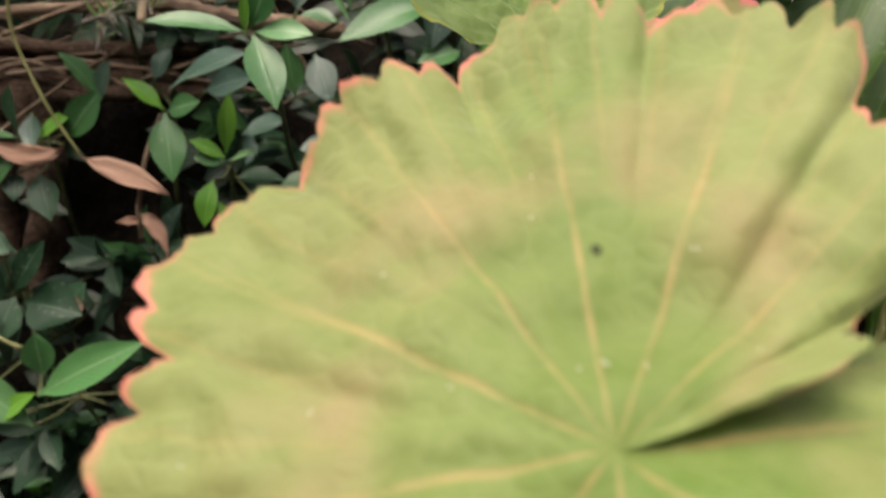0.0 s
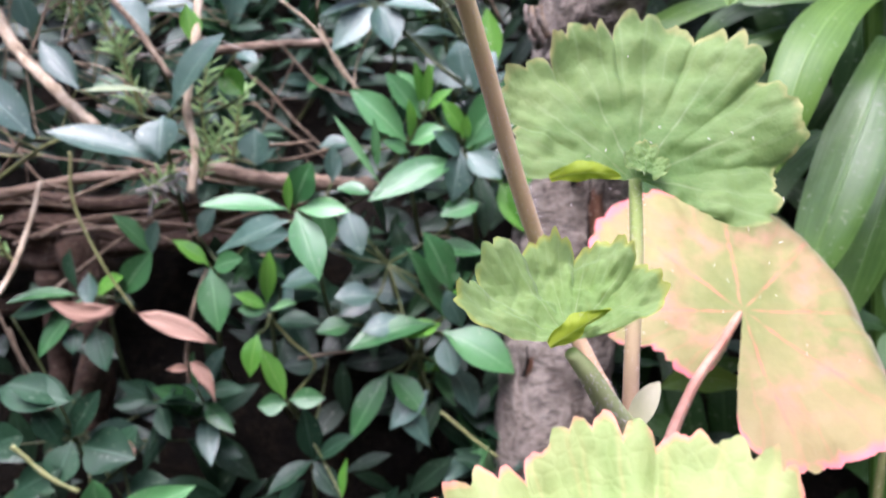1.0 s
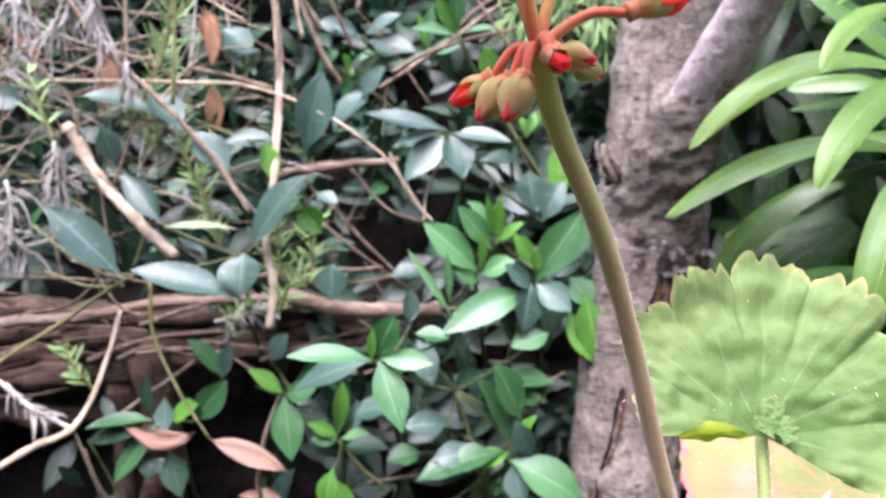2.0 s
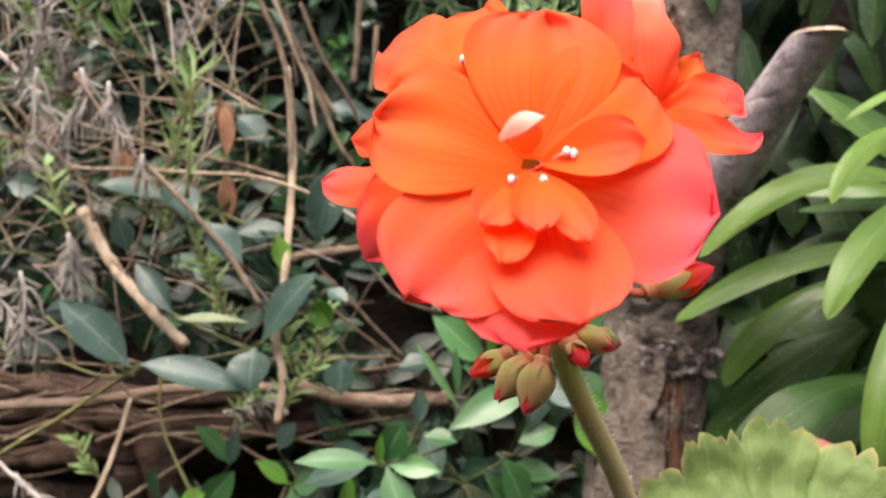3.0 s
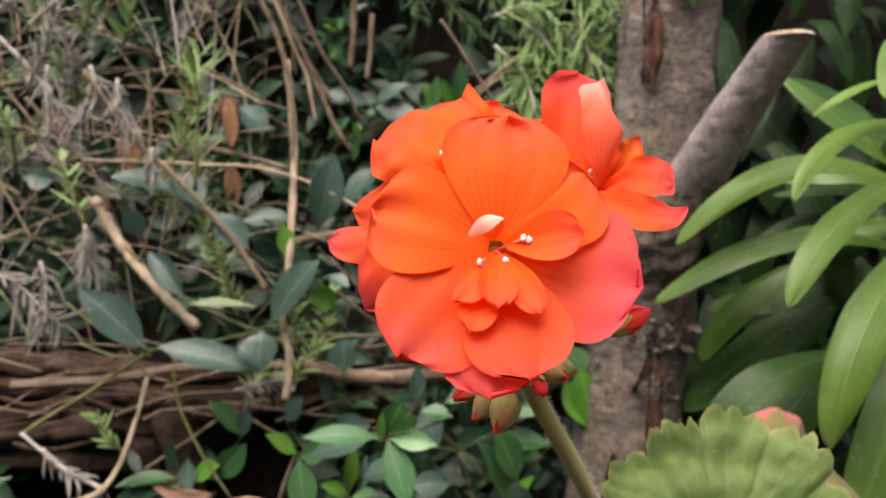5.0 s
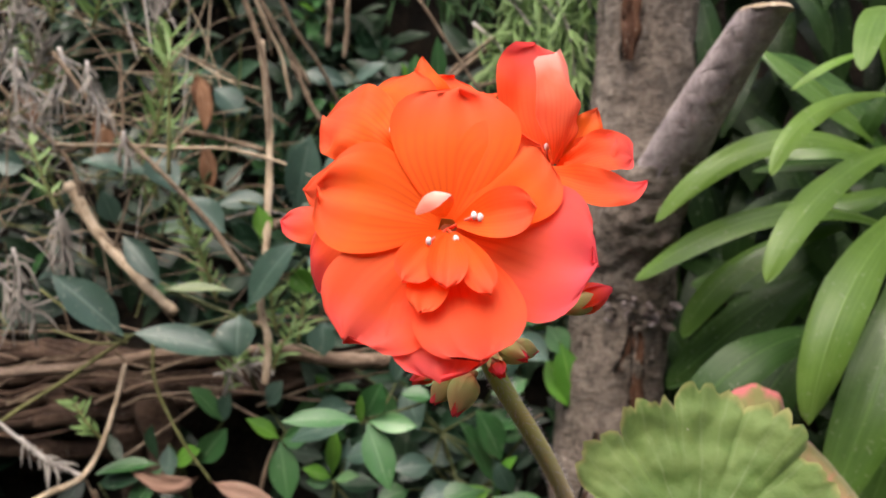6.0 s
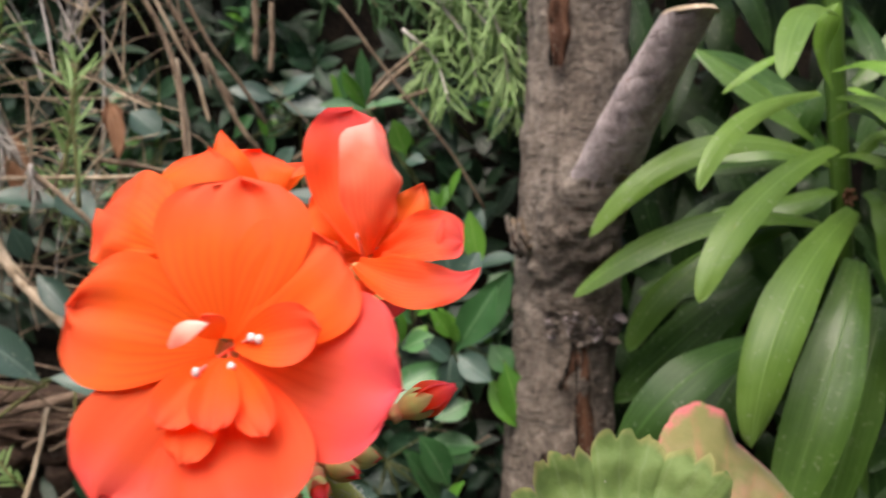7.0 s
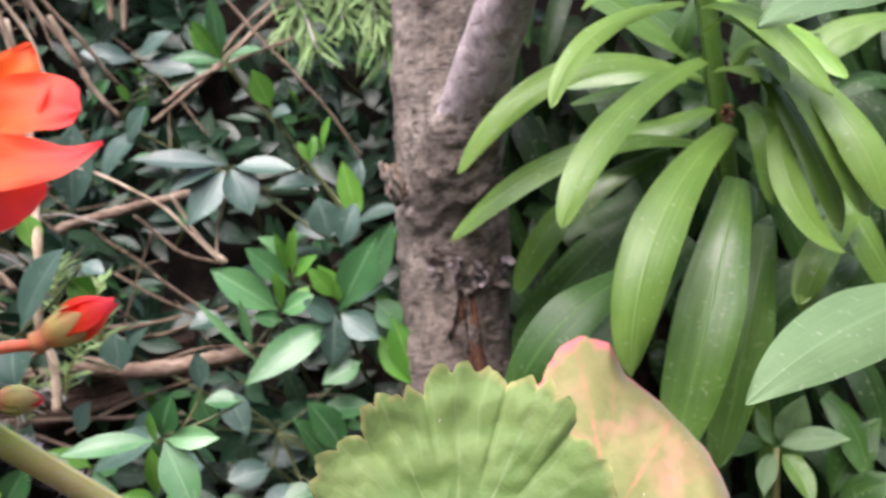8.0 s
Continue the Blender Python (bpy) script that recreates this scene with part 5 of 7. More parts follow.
dead_leaf((-0.2370, 0.5000, 0.5552), (-0.2242, 0.4900, 0.5434), (-0.2274, 0.4900, 0.5314), 0.0139, M_DEAD_DARK, "rust-brown hanging dead leaf")
dead_leaf((-0.1935, 0.5000, 0.5487), (-0.1833, 0.4900, 0.5310), (-0.1881, 0.4900, 0.5099), 0.0121, M_DEAD_DARK, "rust-brown hanging dead leaf")
dead_leaf((-0.0965, 0.4450, 0.3212), (-0.0863, 0.4420, 0.3189), (-0.0828, 0.4420, 0.3021), 0.0069, M_DEAD, "crumpled brown dead leaf")
dead_leaf((-0.0955, 0.4460, 0.3170), (-0.0992, 0.4450, 0.3186), (-0.1067, 0.4450, 0.3174), 0.0043, M_DEAD, "crumpled brown dead leaf")
dead_leaf((-0.1332, 0.4500, 0.2756), (-0.1265, 0.4470, 0.2832), (-0.1225, 0.4450, 0.2750), 0.0081, M_DEAD, "crumpled brown dead leaf")
dead_leaf((-0.1267, 0.4600, 0.5571), (-0.1179, 0.4550, 0.5474), (-0.1224, 0.4550, 0.5350), 0.0101, M_DEAD_DARK, "rust-brown hanging dead leaf")

# ---- lavender ----
def needles(points, n, length, width, droop, spread, seed):
    rnd = random.Random(seed)
    line = spline(points, n)
    out = []
    for i, q in enumerate(line[1:], 1):
        t = (q - line[i - 1]).normalized()
        for k in range(3):
            w = i * 1.9 + k * 2.1 + rnd.uniform(-1.2, 1.2)
            a = t.orthogonal().normalized()
            d = a * math.cos(w) + t.cross(a) * math.sin(w)
            l = length * rnd.uniform(0.35, 1.2)
            sag = droop * rnd.uniform(-0.5, 1.6)
            end = q + (d * spread * rnd.uniform(0.5, 1.3) + t * (1 - spread * 0.5)).normalized() * l + Vector((0, 0, -sag * l))
            out.append(blade(q, (q + end) / 2 + Vector((rnd.uniform(-0.2, 0.2) * l, 0, sag * l * 0.7)), end, width * 0.75, face=(rnd.uniform(-0.5, 0.5), -0.7, 0.6), kind="blunt", cup=0.3, nu=6, nv=3))
    return merged(out)


def sprig(name, points, n, length, width, material, stem_material, label, category, droop=0.25, spread=0.8, seed=0):
    ob = thing(name, points[0], label, category)
    part("stem", tube(points, 0.0011, 0.0006, 12, 6, 0.2), stem_material, ob)
    part("needles", needles(points, n, length, width, droop, spread, seed), material, ob)
    return ob


sprig("lavender_sprig", [(-0.1311, 0.4300, 0.5038), (-0.1284, 0.4250, 0.5247), (-0.1254, 0.4200, 0.5564)], 5, 0.0226, 0.0023, M_LAVENDER, M_OLIVE, "green lavender sprig with narrow leaves", "lavender", .1, .75, 1)
sprig("lavender_sprig", [(-0.1862, 0.4300, 0.4872), (-0.1926, 0.4300, 0.5029), (-0.1976, 0.4300, 0.5186)], 5, 0.0136, 0.0031, M_LAVENDER, M_OLIVE, "green lavender sprig with narrow leaves", "lavender", .1, .75, 2)
sprig("lavender_sprig", [(-0.1737, 0.4400, 0.3702), (-0.1780, 0.4350, 0.3791), (-0.1845, 0.4350, 0.3898)], 7, 0.0101, 0.0029, M_LAVENDER, M_OLIVE, "green lavender sprig with narrow leaves", "lavender", .0, .75, 3)
sprig("lavender_sprig", [(-0.1116, 0.4450, 0.3907), (-0.1060, 0.4400, 0.4047), (-0.0992, 0.4400, 0.4101)], 9, 0.0129, 0.0027, M_LAVENDER, M_GREY, "green lavender sprig with narrow leaves", "lavender", .1, .8, 4)
sprig("lavender_sprig", [(-0.0837, 0.4300, 0.4056), (-0.0797, 0.4300, 0.4160), (-0.0731, 0.4300, 0.4264)], 9, 0.0131, 0.0024, M_LAVENDER, M_OLIVE, "green lavender sprig with narrow leaves", "lavender", .1, .8, 5)
sprig("lavender_sprig", [(-0.0759, 0.4600, 0.4140), (-0.0720, 0.4550, 0.4338), (-0.0691, 0.4550, 0.4505)], 14, 0.0145, 0.0022, M_LAVENDER, M_OLIVE, "green lavender sprig with narrow leaves", "lavender", .1, .8, 6)
sprig("lavender_sprig", [(-0.0871, 0.4600, 0.4197), (-0.0887, 0.4550, 0.4423), (-0.0857, 0.4550, 0.4618)], 14, 0.0139, 0.0022, M_LAVENDER, M_OLIVE, "green lavender sprig with narrow leaves", "lavender", .1, .8, 7)
sprig("lavender_sprig", [(-0.1181, 0.4600, 0.4369), (-0.1221, 0.4550, 0.4565), (-0.1275, 0.4550, 0.4732)], 14, 0.0145, 0.0022, M_LAVENDER, M_OLIVE, "green lavender sprig with narrow leaves", "lavender", .1, .8, 8)
sprig("lavender_sprig", [(-0.1291, 0.4600, 0.4680), (-0.1330, 0.4550, 0.4816), (-0.1356, 0.4550, 0.4928)], 10, 0.0139, 0.0022, M_LAVENDER, M_OLIVE, "green lavender sprig with narrow leaves", "lavender", .1, .8, 9)
sprig("lavender_sprig", [(0.0222, 0.5200, 0.5933), (0.0389, 0.5100, 0.5746), (0.0451, 0.5000, 0.5486)], 22, 0.0205, 0.0021, M_LAVENDER, M_GREY, "light green lavender sprig hanging beside the trunk", "lavender", .3, .75, 10)
sprig("lavender_sprig", [(0.0428, 0.5200, 0.6095), (0.0579, 0.5050, 0.5806), (0.0609, 0.5000, 0.5558)], 24, 0.0211, 0.0021, M_LAVENDER, M_GREY, "light green lavender sprig hanging beside the trunk", "lavender", .3, .75, 11)
sprig("lavender_sprig", [(0.0676, 0.5100, 0.6105), (0.0756, 0.4950, 0.5798), (0.0770, 0.4900, 0.5556)], 24, 0.0215, 0.0021, M_LAVENDER, M_GREY, "light green lavender sprig hanging beside the trunk", "lavender", .3, .75, 12)
sprig("lavender_sprig", [(0.0847, 0.5100, 0.5999), (0.0853, 0.5000, 0.5710), (0.0816, 0.5000, 0.5387)], 22, 0.0217, 0.0021, M_LAVENDER, M_GREY, "light green lavender sprig hanging beside the trunk", "lavender", .3, .75, 13)
sprig("lavender_sprig", [(0.0520, 0.5300, 0.6111), (0.0467, 0.5200, 0.5909), (0.0314, 0.5100, 0.5633)], 22, 0.0202, 0.0028, M_LAVENDER, M_GREY, "light green lavender sprig hanging beside the trunk", "lavender", .3, .75, 14)
sprig("lavender_sprig", [(0.0207, 0.5200, 0.6105), (0.0468, 0.5100, 0.6145), (0.0718, 0.5000, 0.5858)], 24, 0.0238, 0.0023, M_LAVENDER, M_GREY, "light green lavender sprig hanging beside the trunk", "lavender", .3, .75, 15)
sprig("lavender_sprig", [(0.0410, 0.5200, 0.6578), (0.0600, 0.5100, 0.6311), (0.0783, 0.5000, 0.6053)], 26, 0.0251, 0.0023, M_LAVENDER, M_GREY, "light green lavender sprig hanging beside the trunk", "lavender", .3, .75, 16)
sprig("lavender_sprig", [(0.0681, 0.5200, 0.6610), (0.0814, 0.5000, 0.6248), (0.0860, 0.4900, 0.5933)], 26, 0.0246, 0.0023, M_LAVENDER, M_GREY, "light green lavender sprig hanging beside the trunk", "lavender", .3, .75, 17)
sprig("lavender_sprig", [(0.0217, 0.5400, 0.6507), (0.0455, 0.5300, 0.6129), (0.0582, 0.5200, 0.5730)], 26, 0.0235, 0.0024, M_LAVENDER, M_GREY, "light green lavender sprig hanging beside the trunk", "lavender", .3, .75, 18)
sprig("conifer_sprig", [(-0.0226, 0.6000, 0.6700), (-0.0067, 0.5900, 0.6396), (0.0125, 0.5800, 0.6140)], 26, 0.0176, 0.0023, M_CONIFER, M_BROWN, "dark green feathery conifer spray", "conifer", .3, .7, 19)
sprig("conifer_sprig", [(0.0012, 0.6000, 0.6778), (0.0206, 0.5900, 0.6473), (0.0316, 0.5800, 0.6139)], 26, 0.0175, 0.0023, M_CONIFER, M_BROWN, "dark green feathery conifer spray", "conifer", .3, .7, 20)
sprig("conifer_sprig", [(-0.0471, 0.6100, 0.6813), (-0.0305, 0.6000, 0.6542), (-0.0262, 0.5900, 0.6280)], 22, 0.0159, 0.0024, M_CONIFER, M_BROWN, "dark green feathery conifer spray", "conifer", .3, .7, 21)
sprig("conifer_sprig", [(0.0250, 0.6000, 0.6777), (0.0449, 0.6000, 0.6461), (0.0557, 0.5900, 0.6200)], 22, 0.0159, 0.0024, M_CONIFER, M_BROWN, "dark green feathery conifer spray", "conifer", .3, .7, 22)
sprig("lavender_sprig", [(-0.1447, 0.4500, 0.5233), (-0.1387, 0.4500, 0.5468), (-0.1341, 0.4500, 0.5731)], 8, 0.0176, 0.0035, M_LAVENDER, M_OLIVE, "green lavender sprig with narrow leaves", "lavender", .1, .7, 23)
sprig("lavender_sprig", [(-0.1819, 0.4700, 0.5834), (-0.1717, 0.4600, 0.6021), (-0.1700, 0.4600, 0.6260)], 12, 0.0180, 0.0036, M_LAVENDER, M_OLIVE, "green lavender sprig with narrow leaves", "lavender", .1, .7, 24)
sprig("lavender_sprig", [(-0.2081, 0.4800, 0.5887), (-0.2003, 0.4700, 0.6079), (-0.2063, 0.4700, 0.6324)], 12, 0.0185, 0.0037, M_LAVENDER, M_OLIVE, "green lavender sprig with narrow leaves", "lavender", .1, .7, 25)
sprig("lavender_sprig", [(-0.2415, 0.4700, 0.5158), (-0.2389, 0.4600, 0.5363), (-0.2478, 0.4600, 0.5544)], 12, 0.0166, 0.0033, M_LAVENDER, M_OLIVE, "green lavender sprig with narrow leaves", "lavender", .1, .7, 26)
sprig("dry_lavender_sprig", [(-0.1862, 0.4300, 0.4872), (-0.1860, 0.4320, 0.4744), (-0.1850, 0.4350, 0.4614)], 16, 0.0118, 0.0016, M_DRY_NEEDLE, M_GREY, "withered grey lavender sprig with curled needles", "dry lavender", .6, .8, 27)
sprig("dry_lavender_sprig", [(-0.1728, 0.4400, 0.5605), (-0.1716, 0.4400, 0.5472), (-0.1664, 0.4400, 0.5338)], 14, 0.0134, 0.0016, M_DRY_NEEDLE, M_GREY, "withered grey lavender sprig with curled needles", "dry lavender", .7, .6, 28)
sprig("dry_lavender_sprig", [(-0.1909, 0.4500, 0.5693), (-0.1883, 0.4500, 0.5556), (-0.1954, 0.4500, 0.5420)], 12, 0.0137, 0.0016, M_DRY_NEEDLE, M_GREY, "withered grey lavender sprig with curled needles", "dry lavender", .7, .6, 29)
sprig("dry_lavender_sprig", [(-0.2130, 0.4500, 0.5695), (-0.2131, 0.4500, 0.5558), (-0.2077, 0.4500, 0.5475)], 10, 0.0137, 0.0016, M_DRY_NEEDLE, M_GREY, "withered grey lavender sprig with curled needles", "dry lavender", .7, .6, 30)
sprig("dry_lavender_sprig", [(-0.2087, 0.4300, 0.4691), (-0.2062, 0.4300, 0.4561), (-0.2078, 0.4300, 0.4378)], 12, 0.0118, 0.0018, M_DRY_NEEDLE, M_GREY, "withered grey lavender sprig with curled needles", "dry lavender", .7, .6, 31)
sprig("dry_lavender_sprig", [(-0.1558, 0.4400, 0.5257), (-0.1559, 0.4400, 0.5190), (-0.1546, 0.4400, 0.5150)], 8, 0.0094, 0.0016, M_DRY_NEEDLE, M_GREY, "withered grey lavender sprig with curled needles", "dry lavender", .7, .7, 32)
sprig("dry_lavender_sprig", [(-0.2099, 0.4300, 0.3749), (-0.2006, 0.4320, 0.3639), (-0.1906, 0.4330, 0.3570)], 10, 0.0100, 0.0018, M_DRY_NEEDLE, M_GREY, "withered grey lavender sprig with curled needles", "dry lavender", .5, .8, 33)
sprig("dry_lavender_sprig", [(-0.1155, 0.4400, 0.4021), (-0.1060, 0.4400, 0.4047), (-0.0966, 0.4400, 0.4074)], 9, 0.0107, 0.0016, M_DRY_NEEDLE, M_GREY, "withered grey lavender sprig with curled needles", "dry lavender", .4, .8, 34)
sprig("dry_lavender_sprig", [(-0.0942, 0.4300, 0.4082), (-0.0902, 0.4300, 0.4095), (-0.0850, 0.4300, 0.4069)], 6, 0.0078, 0.0016, M_DRY_NEEDLE, M_GREY, "withered grey lavender sprig with curled needles", "dry lavender", .4, .8, 35)
sprig("dry_lavender_sprig", [(-0.2360, 0.4400, 0.5914), (-0.2243, 0.4400, 0.6027), (-0.2098, 0.4400, 0.6169)], 16, 0.0201, 0.0023, M_DRY_NEEDLE, M_GREY, "withered grey lavender sprig with curled needles", "dry lavender", .6, .7, 36)
sprig("dry_lavender_sprig", [(-0.2296, 0.4600, 0.5603), (-0.2203, 0.4600, 0.5783), (-0.2110, 0.4600, 0.6023)], 18, 0.0166, 0.0021, M_DRY_NEEDLE, M_GREY, "withered grey lavender sprig with curled needles", "dry lavender", .5, .7, 37)
sprig("dry_lavender_sprig", [(-0.2433, 0.4400, 0.4592), (-0.2287, 0.4400, 0.4592), (-0.2057, 0.4400, 0.4361)], 18, 0.0173, 0.0023, M_DRY_NEEDLE, M_GREY, "withered grey lavender sprig with curled needles", "dry lavender", .6, .8, 38)
sprig("dry_lavender_sprig", [(-0.2259, 0.4900, 0.5588), (-0.2193, 0.4900, 0.5781), (-0.2256, 0.4900, 0.5974)], 16, 0.0177, 0.0023, M_DRY_NEEDLE, M_GREY, "withered grey lavender sprig with curled needles", "dry lavender", .5, .7, 39)
sprig("dry_lavender_sprig", [(-0.1677, 0.5200, 0.5906), (-0.1607, 0.5200, 0.6110), (-0.1434, 0.5200, 0.6416)], 18, 0.0206, 0.0024, M_DRY_NEEDLE, M_GREY, "withered grey lavender sprig with curled needles", "dry lavender", .5, .6, 40)
sprig("dry_lavender_sprig", [(-0.2533, 0.4800, 0.5164), (-0.2372, 0.4800, 0.5290), (-0.2244, 0.4800, 0.5447)], 16, 0.0158, 0.0022, M_DRY_NEEDLE, M_GREY, "withered grey lavender sprig with curled needles", "dry lavender", .5, .8, 41)

random.seed(58)
for i in range(26):
    x, z, y = random.uniform(-0.40, -0.14), random.uniform(0.46, 0.72), random.uniform(0.47, 0.56)
    p = Vector((x, y, z))
    d = Vector((random.uniform(-0.5, 0.5), -0.2, 1)).normalized() * random.uniform(0.03, 0.06)
    grey = i % 3 == 0
    sprig("dry_lavender_sprig" if grey else "lavender_sprig", [p, p + d * 0.5 + Vector((random.uniform(-0.006, 0.006), 0, 0)), p + d], 16, 0.016, 0.0018, M_DRY_NEEDLE if grey else M_LAVENDER, M_GREY if grey else M_OLIVE, "withered grey lavender sprig with curled needles" if grey else "green lavender sprig with narrow leaves", "dry lavender" if grey else "lavender", 0.3, 0.8, 100 + i)

# ---- strap-leaved lily plant ----
lily = thing("lily_plant", (0.215, 0.42, 0.0), "tall plant with arching glossy light-green strap leaves", "lily")
part("stalk", tube([(0.225, 0.43, 0.0), (0.228, 0.428, 0.3), (0.222, 0.424, 0.45), (0.215, 0.415, 0.56), (0.212, 0.41, 0.70)], 0.0050, 0.0042, 30, 12, 0.08), M_STRAP_MID, lily, "upright green stalk")
part("withered_base", merged([tube([(0.219, 0.416, 0.486), (0.2185 + 0.003 * math.cos(k), 0.411, 0.486 + 0.004 * math.sin(k))], 0.0016, 0.0008, 4, 5, 0.4, 300) for k in range(7)]), M_DEAD_DARK, lily, "withered brown leaf base")
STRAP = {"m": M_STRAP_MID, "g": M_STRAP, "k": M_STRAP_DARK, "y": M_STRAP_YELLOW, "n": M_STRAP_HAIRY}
random.seed(31)


def strap_leaves(rows):
    for base, mid, tip, width, tone in rows:
        face = (Vector((0, -0.72, 0.7)) + Vector([random.uniform(-0.12, 0.12) for _ in range(3)])).normalized()
        b, m, t = Vector(base), Vector(mid), Vector(tip)
        part("leaf", blade(b, m * 2 - (b + t) / 2, t, width, face=face, kind="lance" if tone == "n" else "strap", cup=-0.16, ripple=0.10, nu=40, nv=9, seed=random.uniform(0, 50), roll=random.uniform(-0.25, 0.25)), STRAP[tone], lily)


strap_leaves([
    ((0.2040, 0.4000, 0.5017), (0.1433, 0.3850, 0.5112), (0.0958, 0.3930, 0.4770), 0.0121, "g"),
    ((0.2040, 0.4100, 0.4753), (0.1445, 0.4000, 0.4782), (0.0908, 0.4110, 0.4494), 0.0141, "g"),
    ((0.1986, 0.3850, 0.5079), (0.1464, 0.3450, 0.4882), (0.1197, 0.3300, 0.4560), 0.0125, "g"),
    ((0.1901, 0.3800, 0.5304), (0.1442, 0.3450, 0.5189), (0.1212, 0.3300, 0.4950), 0.0081, "g"),
    ((0.2142, 0.4000, 0.4807), (0.1585, 0.3450, 0.4517), (0.1390, 0.3370, 0.4009), 0.0195, "g"),
    ((0.2121, 0.3950, 0.4593), (0.1829, 0.3650, 0.4171), (0.1566, 0.3600, 0.3551), 0.0250, "m"),
    ((0.2274, 0.4050, 0.4364), (0.2080, 0.3900, 0.3964), (0.1851, 0.3850, 0.3400), 0.0215, "m"),
    ((0.1960, 0.4250, 0.4740), (0.1451, 0.4250, 0.4531), (0.1204, 0.4340, 0.4180), 0.0160, "m"),
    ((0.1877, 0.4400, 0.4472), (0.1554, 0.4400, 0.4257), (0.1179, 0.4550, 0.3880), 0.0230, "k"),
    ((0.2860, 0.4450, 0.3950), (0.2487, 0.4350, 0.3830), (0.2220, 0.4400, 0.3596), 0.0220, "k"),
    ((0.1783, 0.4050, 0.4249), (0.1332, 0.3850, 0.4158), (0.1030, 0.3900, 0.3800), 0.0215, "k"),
])
strap_leaves([
    ((0.2015, 0.3850, 0.5290), (0.2103, 0.3600, 0.5179), (0.2231, 0.3400, 0.4868), 0.0135, "g"),
    ((0.1982, 0.3850, 0.5393), (0.2063, 0.3600, 0.5368), (0.2169, 0.3450, 0.5187), 0.0105, "y"),
    ((0.2357, 0.4000, 0.4958), (0.2213, 0.3700, 0.4547), (0.2348, 0.3600, 0.4276), 0.0139, "g"),
    ((0.2314, 0.4000, 0.5046), (0.2362, 0.3700, 0.4861), (0.2446, 0.3600, 0.4396), 0.0205, "g"),
    ((0.2668, 0.4000, 0.4350), (0.2382, 0.3800, 0.4242), (0.2274, 0.3820, 0.4016), 0.0112, "g"),
    ((0.1924, 0.3700, 0.5591), (0.1602, 0.3300, 0.5536), (0.1388, 0.3020, 0.5282), 0.0106, "g"),
    ((0.1868, 0.3900, 0.5493), (0.1662, 0.3800, 0.5427), (0.1499, 0.3800, 0.5322), 0.0040, "y"),
    ((0.2164, 0.4000, 0.5027), (0.2240, 0.3900, 0.5114), (0.2231, 0.3700, 0.4941), 0.0104, "g"),
    ((0.1617, 0.4500, 0.5593), (0.1898, 0.4500, 0.5511), (0.2166, 0.4400, 0.5256), 0.0160, "k"),
])
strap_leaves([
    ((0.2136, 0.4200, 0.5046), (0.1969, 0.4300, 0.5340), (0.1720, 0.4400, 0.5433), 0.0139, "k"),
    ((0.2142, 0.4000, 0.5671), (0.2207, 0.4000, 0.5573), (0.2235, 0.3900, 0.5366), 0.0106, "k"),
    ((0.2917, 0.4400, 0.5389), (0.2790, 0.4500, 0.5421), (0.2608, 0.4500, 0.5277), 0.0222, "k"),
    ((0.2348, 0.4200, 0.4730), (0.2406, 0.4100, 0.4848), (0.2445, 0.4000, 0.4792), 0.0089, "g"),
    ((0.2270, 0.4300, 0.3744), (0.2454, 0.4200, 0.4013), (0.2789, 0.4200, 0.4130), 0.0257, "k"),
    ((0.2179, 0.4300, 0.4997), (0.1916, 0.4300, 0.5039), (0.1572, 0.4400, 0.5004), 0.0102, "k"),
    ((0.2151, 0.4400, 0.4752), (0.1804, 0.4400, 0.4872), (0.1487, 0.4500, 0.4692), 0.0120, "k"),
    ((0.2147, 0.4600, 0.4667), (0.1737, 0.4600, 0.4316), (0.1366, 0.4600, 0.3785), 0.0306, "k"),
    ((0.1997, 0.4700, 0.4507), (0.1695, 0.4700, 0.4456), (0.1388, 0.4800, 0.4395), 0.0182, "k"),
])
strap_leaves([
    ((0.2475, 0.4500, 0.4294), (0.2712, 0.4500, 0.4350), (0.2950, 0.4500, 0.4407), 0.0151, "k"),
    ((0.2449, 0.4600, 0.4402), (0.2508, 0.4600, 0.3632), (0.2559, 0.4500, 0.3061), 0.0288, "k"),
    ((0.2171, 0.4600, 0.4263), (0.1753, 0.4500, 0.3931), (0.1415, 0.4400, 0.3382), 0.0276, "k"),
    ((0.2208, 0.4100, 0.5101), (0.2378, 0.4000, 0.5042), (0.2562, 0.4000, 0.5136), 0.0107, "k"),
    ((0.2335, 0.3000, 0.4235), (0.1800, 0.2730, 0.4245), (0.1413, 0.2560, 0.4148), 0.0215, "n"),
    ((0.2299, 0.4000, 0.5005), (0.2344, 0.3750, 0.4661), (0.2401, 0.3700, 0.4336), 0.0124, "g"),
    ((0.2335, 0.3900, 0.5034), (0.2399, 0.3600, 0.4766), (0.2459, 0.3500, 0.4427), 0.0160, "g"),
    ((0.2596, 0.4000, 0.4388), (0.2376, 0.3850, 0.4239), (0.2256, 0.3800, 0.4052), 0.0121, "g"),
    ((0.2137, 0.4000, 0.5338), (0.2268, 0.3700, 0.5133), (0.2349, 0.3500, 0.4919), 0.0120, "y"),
])
